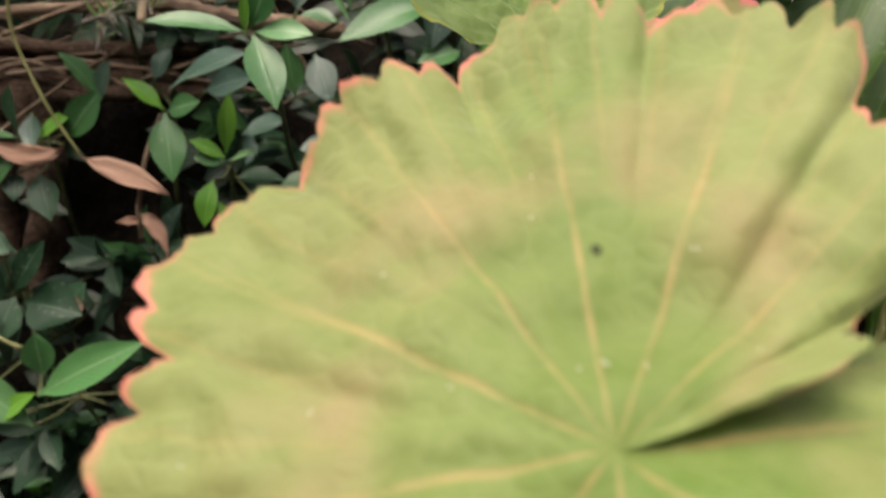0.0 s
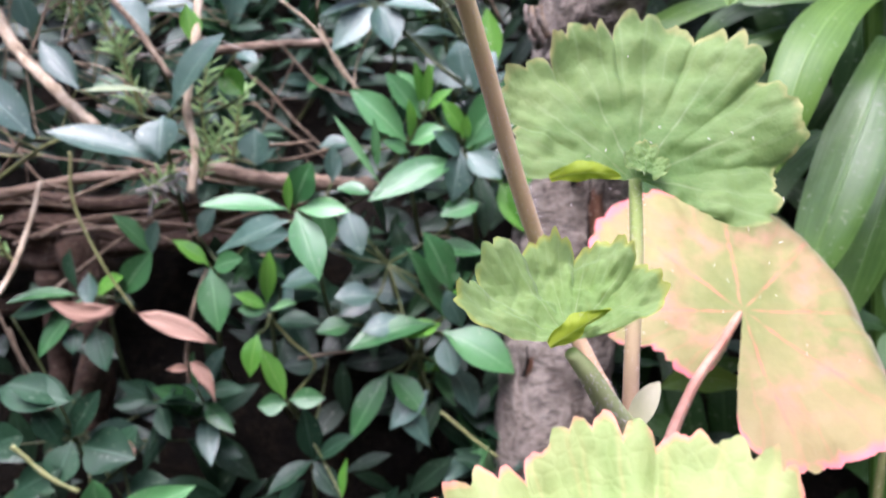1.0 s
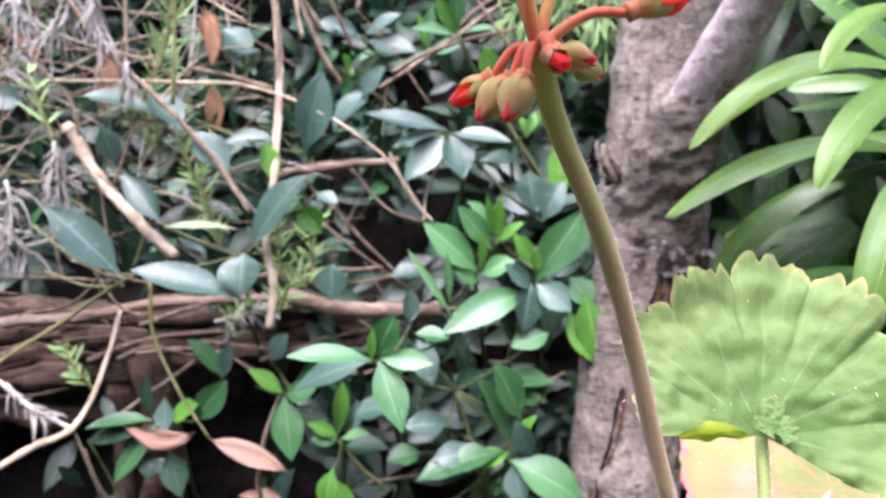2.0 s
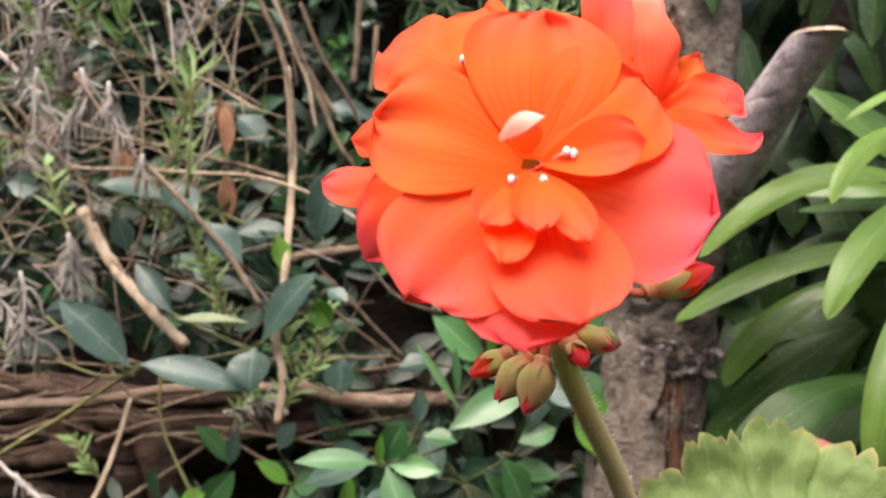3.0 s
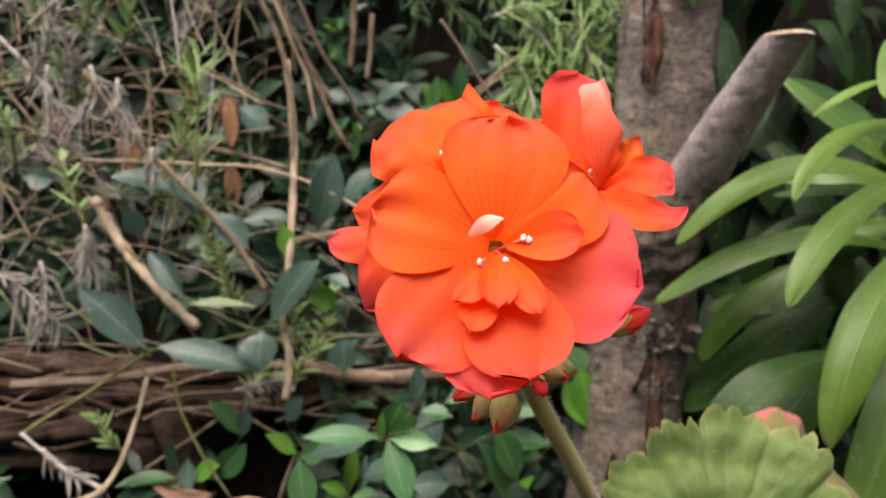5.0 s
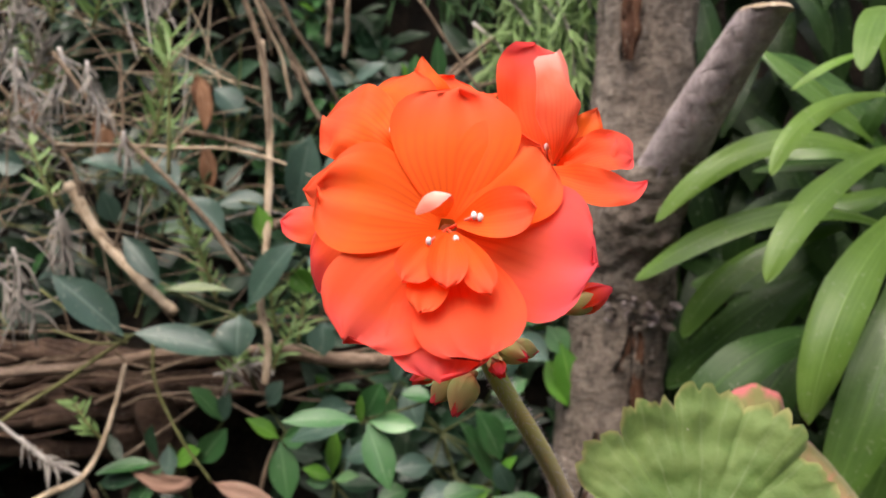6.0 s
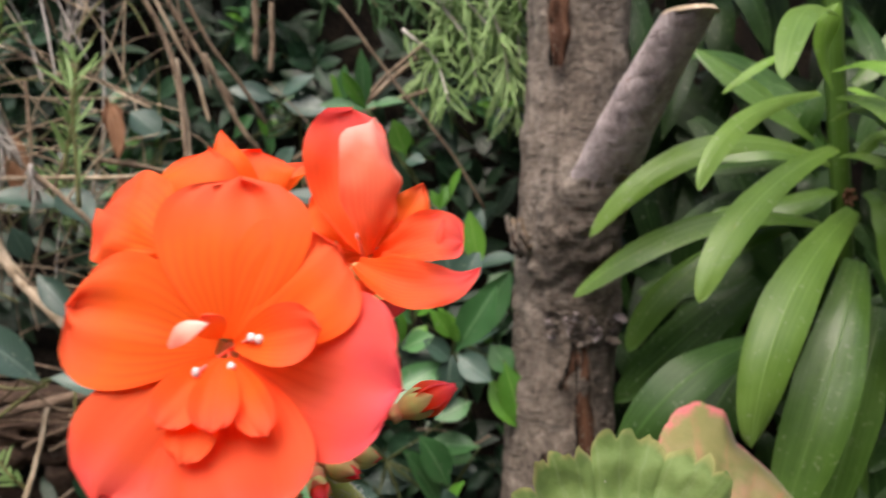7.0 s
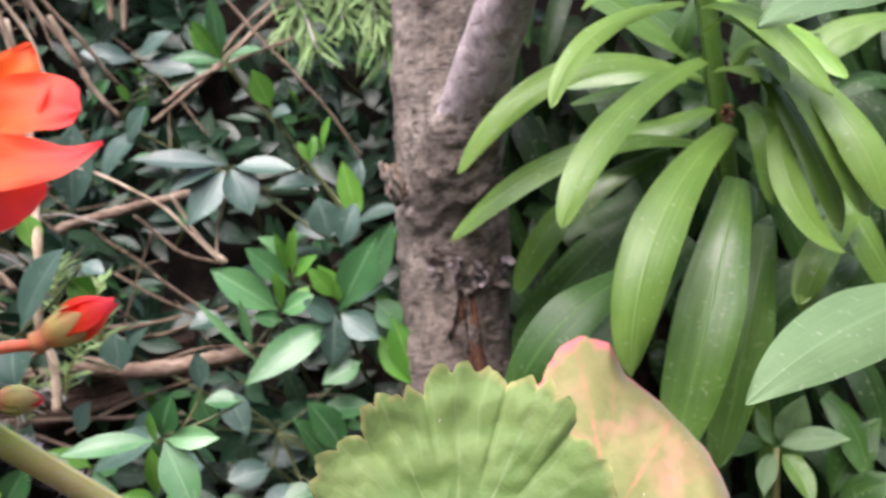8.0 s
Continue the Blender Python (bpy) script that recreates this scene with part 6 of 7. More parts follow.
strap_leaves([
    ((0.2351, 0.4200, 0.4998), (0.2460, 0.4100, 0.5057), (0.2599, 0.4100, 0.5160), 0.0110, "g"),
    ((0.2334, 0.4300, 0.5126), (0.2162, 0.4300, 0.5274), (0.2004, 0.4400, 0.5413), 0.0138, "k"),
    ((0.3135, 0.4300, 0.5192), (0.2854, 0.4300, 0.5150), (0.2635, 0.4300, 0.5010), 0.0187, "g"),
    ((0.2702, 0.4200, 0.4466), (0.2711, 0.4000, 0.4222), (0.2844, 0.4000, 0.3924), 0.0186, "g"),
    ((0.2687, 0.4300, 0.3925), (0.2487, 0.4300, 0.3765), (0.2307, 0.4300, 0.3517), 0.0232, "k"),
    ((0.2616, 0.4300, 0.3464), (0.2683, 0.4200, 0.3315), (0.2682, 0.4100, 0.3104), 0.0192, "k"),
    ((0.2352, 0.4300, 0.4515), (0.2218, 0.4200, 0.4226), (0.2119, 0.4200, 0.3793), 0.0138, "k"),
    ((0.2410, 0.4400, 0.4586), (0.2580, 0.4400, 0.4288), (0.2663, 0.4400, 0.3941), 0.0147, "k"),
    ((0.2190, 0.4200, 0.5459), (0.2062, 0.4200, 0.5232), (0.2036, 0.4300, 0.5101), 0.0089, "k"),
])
strap_leaves([
    ((0.2161, 0.4250, 0.5117), (0.1912, 0.4250, 0.5308), (0.1589, 0.4350, 0.5597), 0.0180, "m"),
    ((0.2064, 0.4000, 0.5201), (0.2098, 0.3750, 0.5224), (0.2212, 0.3650, 0.5039), 0.0110, "g"),
    ((0.2086, 0.4050, 0.5337), (0.2005, 0.3950, 0.5515), (0.2043, 0.3900, 0.5682), 0.0100, "y"),
    ((0.2262, 0.4200, 0.5367), (0.2457, 0.4200, 0.5524), (0.2658, 0.4250, 0.5718), 0.0140, "m"),
    ((0.2113, 0.4050, 0.5044), (0.2209, 0.3900, 0.5024), (0.2308, 0.3850, 0.4941), 0.0110, "g"),
    ((0.2148, 0.4200, 0.4898), (0.1913, 0.4150, 0.4845), (0.1608, 0.4250, 0.4827), 0.0150, "m"),
    ((0.2202, 0.4000, 0.4887), (0.2212, 0.3850, 0.4766), (0.2187, 0.3800, 0.4469), 0.0150, "m"),
    ((0.2053, 0.4200, 0.5035), (0.1798, 0.4200, 0.5099), (0.1515, 0.4300, 0.5083), 0.0120, "m"),
])
strap_leaves([
    ((0.2390, 0.4100, 0.5388), (0.2298, 0.4100, 0.5233), (0.2231, 0.4100, 0.5074), 0.0087, "k"),
    ((0.2772, 0.4300, 0.4850), (0.2946, 0.4300, 0.4931), (0.3110, 0.4300, 0.4884), 0.0142, "k"),
    ((0.2260, 0.3000, 0.5170), (0.1880, 0.2760, 0.5140), (0.1566, 0.2620, 0.5046), 0.0180, "n"),
])

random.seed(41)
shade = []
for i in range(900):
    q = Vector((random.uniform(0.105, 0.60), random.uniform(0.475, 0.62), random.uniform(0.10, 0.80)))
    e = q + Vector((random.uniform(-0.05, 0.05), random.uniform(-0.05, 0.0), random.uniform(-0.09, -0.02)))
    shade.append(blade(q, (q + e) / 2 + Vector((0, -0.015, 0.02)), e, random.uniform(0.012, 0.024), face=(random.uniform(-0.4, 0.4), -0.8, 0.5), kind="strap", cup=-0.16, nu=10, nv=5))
single("strap_leaf_undergrowth", merged(shade), M_STRAP_DEEP, (0.3, 0.52, 0.3), "deep-green strap leaves behind the lily, shade put into their colour", "undergrowth", kind="stuff")

herb = thing("low_herb", (0.205, 0.40, 0.0), "low soft green herb with paired pointed leaves", "herb")
part("stem", tube([(0.205, 0.40, 0.0), (0.206, 0.402, 0.2), (0.2211, 0.4020, 0.3368)], 0.003, 0.0015, 20, 8, 0.1), M_OLIVE, herb)
part("leaf", blade((0.2202, 0.4000, 0.3384), (0.2348, 0.3950, 0.3433), (0.2486, 0.3900, 0.3405), 0.0108, nu=14, nv=7, ripple=0.15), M_STRAP_HAIRY, herb)
part("leaf", blade((0.2195, 0.4000, 0.3396), (0.2108, 0.3950, 0.3488), (0.2101, 0.3950, 0.3598), 0.0073, nu=14, nv=7, ripple=0.15), M_STRAP_HAIRY, herb)
part("leaf", blade((0.2192, 0.4000, 0.3365), (0.2104, 0.3950, 0.3322), (0.2073, 0.3900, 0.3220), 0.0088, nu=14, nv=7, ripple=0.15), M_STRAP_HAIRY, herb)
part("leaf", blade((0.2279, 0.4100, 0.3340), (0.2303, 0.4050, 0.3459), (0.2353, 0.4000, 0.3596), 0.0151, nu=14, nv=7, ripple=0.15), M_STRAP_HAIRY, herb)
part("leaf", blade((0.2213, 0.4000, 0.3361), (0.2256, 0.3900, 0.3314), (0.2235, 0.3800, 0.3183), 0.0112, nu=14, nv=7, ripple=0.15), M_STRAP, herb)
part("leaf", blade((0.2212, 0.4100, 0.3352), (0.2033, 0.4100, 0.3437), (0.1869, 0.4100, 0.3387), 0.0142, nu=14, nv=7, ripple=0.15), M_STRAP_DARK, herb)
part("leaf", blade((0.2449, 0.4000, 0.3054), (0.2529, 0.3900, 0.3187), (0.2678, 0.3850, 0.3206), 0.0147, nu=14, nv=7, ripple=0.15), M_STRAP_DARK, herb)
part("leaf", blade((0.2541, 0.4200, 0.3005), (0.2645, 0.4200, 0.3211), (0.2827, 0.4200, 0.3346), 0.0187, nu=14, nv=7, ripple=0.15), M_STRAP_DARK, herb)
part("leaf", blade((0.1398, 0.3600, 0.3215), (0.1206, 0.3600, 0.3304), (0.1047, 0.3600, 0.3222), 0.0127, nu=14, nv=7, ripple=0.15), M_STRAP, herb)
part("leaf", blade((0.1438, 0.3700, 0.3303), (0.1262, 0.3700, 0.3262), (0.1131, 0.3700, 0.3309), 0.0109, nu=14, nv=7, ripple=0.15), M_STRAP_DARK, herb)

def ball(centre, r, seed):
    rows = []
    for i in range(8):
        a = math.pi * i / 7
        rows.append([Vector(centre) + Vector((math.sin(a) * math.cos(w), math.sin(a) * math.sin(w), math.cos(a) * 1.3)) * r * (1 + 0.3 * noise.noise(Vector((math.cos(w) + seed, math.sin(w), a)))) for w in [2 * math.pi * j / 10 for j in range(11)]])
    return sheet(rows)


# ---- geranium ----
geranium = thing("geranium_plant", (0.066, 0.235, 0.0), "red-flowered geranium with round scalloped leaves and hairy stems", "geranium")
part("main_stem", tube([(0.066, 0.24, 0.0), (0.068, 0.24, 0.15), (0.066, 0.235, 0.28), (0.0605, 0.226, 0.342)], 0.0046, 0.0036, 30, 12, 0.10), M_STEM_GREEN, geranium)
part("flower_stalk", tube([(0.0605, 0.226, 0.342), (0.0494, 0.2350, 0.3660), (0.0385, 0.2215, 0.3912), (0.0268, 0.2000, 0.4237), (0.0186, 0.185, 0.4421), (0.0108, 0.175, 0.4565), (0.0072, 0.167, 0.4655)], 0.0017, 0.0017, 40, 12, 0.05), M_STEM, geranium, "hairy brownish-green flower stalk")
part("petiole", tube([(0.0605, 0.226, 0.342), (0.0615, 0.229, 0.356), (0.0645, 0.236, 0.378), (0.0655, 0.2405, 0.3955)], 0.0018, 0.0014, 20, 10, 0.05), M_PETIOLE, geranium, "pink-green leaf stalk")
part("petiole", tube([(0.066, 0.235, 0.285), (0.075, 0.26, 0.318), (0.095, 0.295, 0.335), (0.113, 0.318, 0.346), (0.1245, 0.332, 0.354)], 0.0018, 0.0014, 24, 10, 0.05), M_STEM_PINK, geranium, "pink leaf stalk")
part("petiole", tube([(0.0600, 0.226, 0.342), (0.0545, 0.217, 0.350), (0.0490, 0.2105, 0.3585), (0.0452, 0.2078, 0.3632)], 0.0033, 0.0013, 18, 12, 0.08), M_STEM_GREEN, geranium)
part("petiole", tube([(0.066, 0.235, 0.25), (0.058, 0.19, 0.285), (0.047, 0.155, 0.315), (0.0395, 0.136, 0.3335)], 0.0021, 0.0016, 20, 10, 0.05), M_STEM_GREEN, geranium)
for a, b in (((0.0608, 0.2255, 0.345), (0.0655, 0.2225, 0.3545)), ((0.0585, 0.224, 0.343), (0.0545, 0.219, 0.352)), ((0.0595, 0.224, 0.341), (0.0575, 0.218, 0.349))):
    part("stipule", leaf_between(a, b, 0.0050, bend=0.15, kind="blunt", nu=8, nv=5), M_STIPULE, geranium, "pale papery stipule")


part("node", ball((0.0605, 0.2262, 0.3420), 0.0040, 3.0), M_STEM_GREEN, geranium, "swollen green node")


def hairs(points, radius, n, length, seed):
    """Fine stiff hairs standing off a stalk."""
    rnd = random.Random(seed)
    line = spline(points, n + 2)
    verts, faces, uv = [], [], []
    for i in range(1, n + 1):
        t = (line[i + 1] - line[i - 1]).normalized()
        a = t.orthogonal().normalized()
        w = rnd.uniform(0, 2 * math.pi)
        d = a * math.cos(w) + t.cross(a) * math.sin(w)
        q = line[i] + d * radius * 0.9
        e = q + (d + t * rnd.uniform(-0.3, 0.3)) * length * rnd.uniform(0.5, 1.2)
        s = t.cross(d) * 0.00005
        k = len(verts)
        verts += [q - s, q + s, e, q + t * 0.00006]
        faces += [(k, k + 1, k + 2), (k + 1, k + 3, k + 2), (k + 3, k, k + 2)]
        uv += [(0, 0), (0, 1), (1, 0.5), (0, 0.5)]
    return verts, faces, uv


stalk_line = [(0.0605, 0.226, 0.342), (0.0494, 0.2350, 0.3660), (0.0385, 0.2215, 0.3912), (0.0268, 0.2000, 0.4237), (0.0186, 0.185, 0.4421), (0.0108, 0.175, 0.4565), (0.0072, 0.167, 0.4655)]
part("hairs", hairs(stalk_line, 0.0017, 2200, 0.0010, 4), M_ANTHER, geranium, "fine pale hairs on the flower stalk")
part("hairs", hairs([(0.0605, 0.226, 0.342), (0.0615, 0.229, 0.356), (0.0645, 0.236, 0.378), (0.0655, 0.2405, 0.3955)], 0.0015, 700, 0.0009, 5), M_ANTHER, geranium, "fine pale hairs on a leaf stalk")
part("hairs", hairs([(0.0600, 0.226, 0.342), (0.0545, 0.216, 0.350), (0.0478, 0.2085, 0.3605)], 0.0022, 400, 0.0009, 6), M_ANTHER, geranium, "fine pale hairs on a leaf stalk")


def scalloped_leaf(name, heart, normal, tip_way, start, first_notch, lobes, material, parent, teeth=5, tooth=0.045, cup=0.06, ruffle=0.05, fold=0.05, pleat=0.05, ends=(0.0, 0.0), rolled=None, curl=0.0, seed=0.0, label=""):
    """A round leaf slit at its stalk. lobes = (degrees wide, reach of the lobe, reach of the notch after it, how pointed it is), clockwise from start degrees, where 0 is tip_way; ends lifts the two sides of the slit; rolled = (from, to) degrees where the rim is rolled under."""
    n = Vector(normal).normalized()
    up = Vector(tip_way)
    up = (up - n * up.dot(n)).normalized()
    right = up.cross(n)
    h = Vector(heart)
    size = max(l[1] for l in lobes)
    rings, per = 30, 44
    total = sum(l[0] for l in lobes)
    middles = [start + sum(l[0] for l in lobes[:i]) + lobes[i][0] / 2 for i in range(len(lobes))]
    rows, uv = [], []
    deg0, low = start, first_notch
    for i, (wide, peak, after, *point) in enumerate(lobes):
        for j in range(per + (i == len(lobes) - 1)):
            f = j / per
            deg = deg0 + wide * f
            w = radians(deg)
            way = (deg - start) / total
            edge = low + (after - low) * f * f * (3 - 2 * f)
            g = f + 0.05 * noise.noise(Vector((f * 3 + i, seed, 7)))
            swell = max(0.0, math.sin(math.pi * min(1.0, max(0.0, g)))) ** (point[0] if point else 0.38)
            bite = abs(math.sin(math.pi * teeth * (g + 0.07 * noise.noise(Vector((f * 5, i, seed)))))) ** 0.8
            big = 1.0 + 0.9 * noise.noise(Vector((f * teeth + i * 7, seed, 2)))
            base = edge + (peak - edge) * swell
            r = base - peak * tooth * (1 - bite) * big * min(1.0, 7 * f * (1 - f)) - peak * tooth * 0.16 * abs(math.sin(math.pi * teeth * 2.6 * g + i)) + 0.012 * size * noise.noise(Vector((f * 14, i, seed)))
            local = float(np.interp(deg, middles, [l[1] for l in lobes]))
            roll = 0.0
            if rolled:
                roll = max(0.0, min(1.0, (deg - rolled[0]) / 8)) * max(0.0, min(1.0, (rolled[1] - deg) / 14))
                r += (base - r) * roll
            saw = (f - 0.5) * (1 - (2 * f - 1) ** 8)
            row = []
            for k in range(rings + 1):
                q = (k / rings) ** 0.85
                reach = edge * q + (base - edge) * q ** 2.5 + (r - base) * q ** 8
                x, y = reach * math.sin(w), reach * math.cos(w)
                q = reach / local
                at = Vector((x / size, y / size, seed))
                z = cup * q * q + ruffle * (0.7 * noise.noise(at * 2.6) * q + 0.22 * noise.noise(at * 7) + 0.10 * noise.noise(at * 17))
                z -= fold * q ** 3 * abs(2 * f - 1) ** 4 * (1 - roll)
                z += pleat * q ** 2 * saw * (1 - roll)
                z -= roll * 1.6 * max(0.0, q - 0.72) ** 1.6
                z += q * (ends[0] * max(0.0, 1 - way * 5) + ends[1] * max(0.0, 1 - (1 - way) * 5))
                z += curl * max(0.0, q - 0.7) ** 2 * (0.5 + noise.noise(Vector((deg * 0.09, seed, 3)))) * (1 - roll)
                row.append(h + right * x + up * y + n * (z * size))
                uv.append(((i + f) / len(lobes), k / rings))
            rows.append(row)
        deg0, low = deg0 + wide, after
    verts, faces, _ = sheet(rows)
    return part(name, (verts, faces, uv), material, parent, label)


LOW = ((0.0387, 0.1323, 0.335), (-0.22, -0.69, 0.68), (0.0, 0.5, 1.0))
low_leaf = scalloped_leaf("leaf", *LOW, -302, 0.024, ((44, 0.034, 0.028), (52, 0.035, 0.030), (46, 0.035, 0.029), (42, 0.0330, 0.0290), (41.5, 0.0322, 0.0292), (32.5, 0.0360, 0.0328), (26, 0.0384, 0.0350), (25.5, 0.0402, 0.0364), (27.5, 0.0388, 0.0318), (23, 0.0290, 0.0178, 0.6), (15, 0.0158, 0.0080, 0.6)), M_GER_OLD, geranium, teeth=5, tooth=0.05, cup=0.0, ruffle=0.13, fold=0.06, pleat=0.05, ends=(-0.30, 0.04), seed=2.3, label="lime-green leaf with salmon edges and rusty veins")
part("speck", tube([(0.0377, 0.1350, 0.3455), (0.0379, 0.1350, 0.3459)], 0.0003, 0.0003, 5, 8), M_SPECK, low_leaf, "dark speck")
UPPER = ((0.0655, 0.2405, 0.3955), (-0.05, -0.90, 0.43), (0.10, 0.5, 0.8))
upper_leaf = scalloped_leaf("leaf", *UPPER, -96, 0.022, ((32, 0.0300, 0.0280), (31, 0.0395, 0.0348), (26, 0.0422, 0.0378), (28, 0.0464, 0.0425), (25, 0.0466, 0.0392), (32, 0.0408, 0.0335), (40, 0.0310, 0.0200)), M_GER_GREEN, geranium, teeth=3, tooth=0.055, cup=0.02, ruffle=0.15, fold=0.08, pleat=0.04, ends=(0.14, 0.04), curl=0.9, seed=5.3, label="soft green scalloped leaf")
RED = ((0.1250, 0.3310, 0.3550), (0.066, -0.745, 0.664), (0.206, 0.661, 0.721))
red_leaf = scalloped_leaf("leaf", *RED, -160, 0.008, ((36, 0.0385, 0.0365), (46, 0.0530, 0.0510), (52, 0.0590, 0.0545), (42, 0.0700, 0.0600, 1.3), (42, 0.0540, 0.0480), (44, 0.0490, 0.0500), (48, 0.0600, 0.0560), (36, 0.0590, 0.0420)), M_GER_RED, geranium, teeth=5, tooth=0.022, cup=0.02, ruffle=0.06, fold=0.03, pleat=0.02, rolled=(4, 118), seed=8.3, label="yellowing leaf flushed salmon-pink, one edge rolled under")
young_leaf = scalloped_leaf("leaf", (0.0448, 0.2060, 0.3656), (-0.03, -0.70, 0.72), (-0.1, 0.6, 0.7), -84, 0.0045, ((36, 0.0214, 0.0185), (34, 0.0226, 0.0202), (30, 0.0218, 0.0200), (34, 0.0222, 0.0195), (36, 0.0210, 0.0050)), M_GER_YOUNG, geranium, teeth=4, tooth=0.045, cup=0.26, ruffle=0.26, fold=0.16, pleat=0.10, ends=(-0.04, -0.06), curl=1.2, seed=11.3, label="young crinkled cupped leaf")
scalloped_leaf("leaf_fold", (0.0672, 0.2372, 0.3975), (0.15, -0.70, 0.70), (0.15, 0.4, 0.9), -160, 0.003, ((60, 0.0045, 0.0035), (70, 0.0060, 0.0050), (60, 0.0078, 0.0050), (70, 0.0050, 0.0035), (60, 0.0045, 0.0030)), M_GER_GREEN, upper_leaf, teeth=3, tooth=0.08, cup=0.25, ruffle=0.3, fold=0.25, curl=1.0, seed=3.1, label="crinkled fold of the leaf at its stalk")


for leaf, a, m, b, width in ((upper_leaf, (0.0463, 0.2375, 0.3957), (0.0531, 0.2345, 0.3980), (0.0618, 0.2385, 0.3962), 0.0042), (young_leaf, (0.0407, 0.2035, 0.3651), (0.0449, 0.2015, 0.3681), (0.0515, 0.204, 0.3715), 0.0040)):
    part("leaf_fold", blade(a, m, b, width, face=(0, -0.85, -0.35), kind="blunt", cup=-0.6, ripple=0.6, nu=22, nv=7, seed=a[0] * 300), M_GER_UNDER, leaf, "turned-up rim, coloured yellow-green as if lit through")


def leaf_specks(parent, heart, normal, tip_way, reach, n, seed, size=1.0):
    """Pale dust and stray hairs lying on a leaf."""
    rnd = random.Random(seed)
    nn = Vector(normal).normalized()
    up = Vector(tip_way)
    up = (up - nn * up.dot(nn)).normalized()
    right = up.cross(nn)
    out = []
    for i in range(n):
        w, r = rnd.uniform(-2.2, 2.2), reach * rnd.uniform(0.15, 0.95)
        q = Vector(heart) + right * (r * math.sin(w)) + up * (r * math.cos(w)) + nn * (0.0004 + 0.03 * r)
        d = (right * rnd.uniform(-1, 1) + up * rnd.uniform(-0.4, 1)).normalized() * rnd.uniform(0.0002, 0.0006) * size
        out.append(tube([q - d, q + d], 0.00010 * size, 0.00006 * size, 4, 5))
    part("dust", merged(out), M_ANTHER, parent, "pale specks of dust")


leaf_specks(low_leaf, *LOW, 0.030, 18, 1, 0.45)
leaf_specks(upper_leaf, *UPPER, 0.036, 22, 2, 0.8)
leaf_specks(red_leaf, *RED, 0.045, 16, 3)


def petal(length, width, heart, axis, right, up, angle, lift, bend, cup=0.15, ripple=0.075, seed=0.0, start=0.0012):
    """A petal that leaves the flower's middle at an angle round its axis, lifted towards the axis and bowed along its length."""
    w = radians(angle)
    out = right * math.cos(w) + up * math.sin(w)
    side = axis.cross(out)
    q = heart + out * start
    rows, nu, nv = [], 18, 15
    for i in range(nu):
        s = i / (nu - 1)
        a = radians(lift + bend * s)
        way = out * math.cos(a) + axis * math.sin(a)
        nrm = axis * math.cos(a) - out * math.sin(a)
        half = width * 0.5 * outline("petal", s)
        row = []
        for j in range(nv):
            v = 2 * j / (nv - 1) - 1
            z = cup * half * v * v + ripple * width * s * s * noise.noise(Vector((v * 1.6 + seed, s * 2.2, seed * 1.7))) + 0.06 * width * s * noise.noise(Vector((v * 2.6 + seed * 3, s * 0.8, seed))) + 0.03 * width * s ** 3 * noise.noise(Vector((v * 6, s * 4, seed * 2)))
            row.append(q + side * (half * v) + nrm * z - way * (0.05 * length * noise.noise(Vector((v * 4, seed * 2, 5))) * s ** 4 + 0.03 * length * v * v * s * (0.5 + noise.noise(Vector((seed, v * 3, 0))))))
        rows.append(row)
        q = q + way * (length / (nu - 1))
    return sheet(rows)


def floret(heart, axis, petals, stamens, umbel, label):
    """One flower: calyx and throat, petals of (angle, length, width, lift, bend, cup, material), stamens and its stalk."""
    h, a = Vector(heart), Vector(axis).normalized()
    right = a.cross(Vector((0, 0, 1))).normalized() * -1
    up = right.cross(a) * -1
    u = Vector(umbel)
    back = h - a * 0.007
    body = part("floret", merged([tube([u, u.lerp(back, 0.5) + Vector((0, 0.003, 0.002)), back], 0.0009, 0.0008, 12, 7), tube([back, h - a * 0.004, h - a * 0.0026], 0.0011, 0.0012, 8, 10)]), M_SEPAL, geranium, label)
    for k in range(5):
        w = radians(72 * k + 20)
        d = right * math.cos(w) + up * math.sin(w)
        part("sepal", leaf_between(back + d * 0.0008, back + d * 0.0062 + a * 0.0045, 0.0032, bend=-0.1, face=a, kind="blunt", nu=7, nv=5), M_SEPAL, body)
    for k, (angle, length, width, lift, bend, cup, mat) in enumerate(petals):
        off = h + a * (0.0012 if k >= 7 else -0.0002 * k)
        part("petal", petal(length, width, off, a, right, up, angle, lift, bend, cup, seed=k * 3.7 + h.x * 90), mat, body)
    for angle, length, lift in stamens:
        w = radians(angle)
        d = (right * math.cos(w) + up * math.sin(w)) * math.cos(radians(lift)) + a * math.sin(radians(lift))
        part("stamen", tube([h - a * 0.001, h + d * length], 0.00024, 0.00018, 5, 5), M_PETAL_BLUSH, body)
        e = h + d * length
        part("anther", ball(e, 0.00042, angle), M_ANTHER, body)
    return body


O, K, W, B, Q = M_PETAL, M_PETAL_PINK, M_PETAL_PALE, M_PETAL_BLUSH, M_PETAL_MID
UMBEL = (0.0072, 0.167, 0.4655)
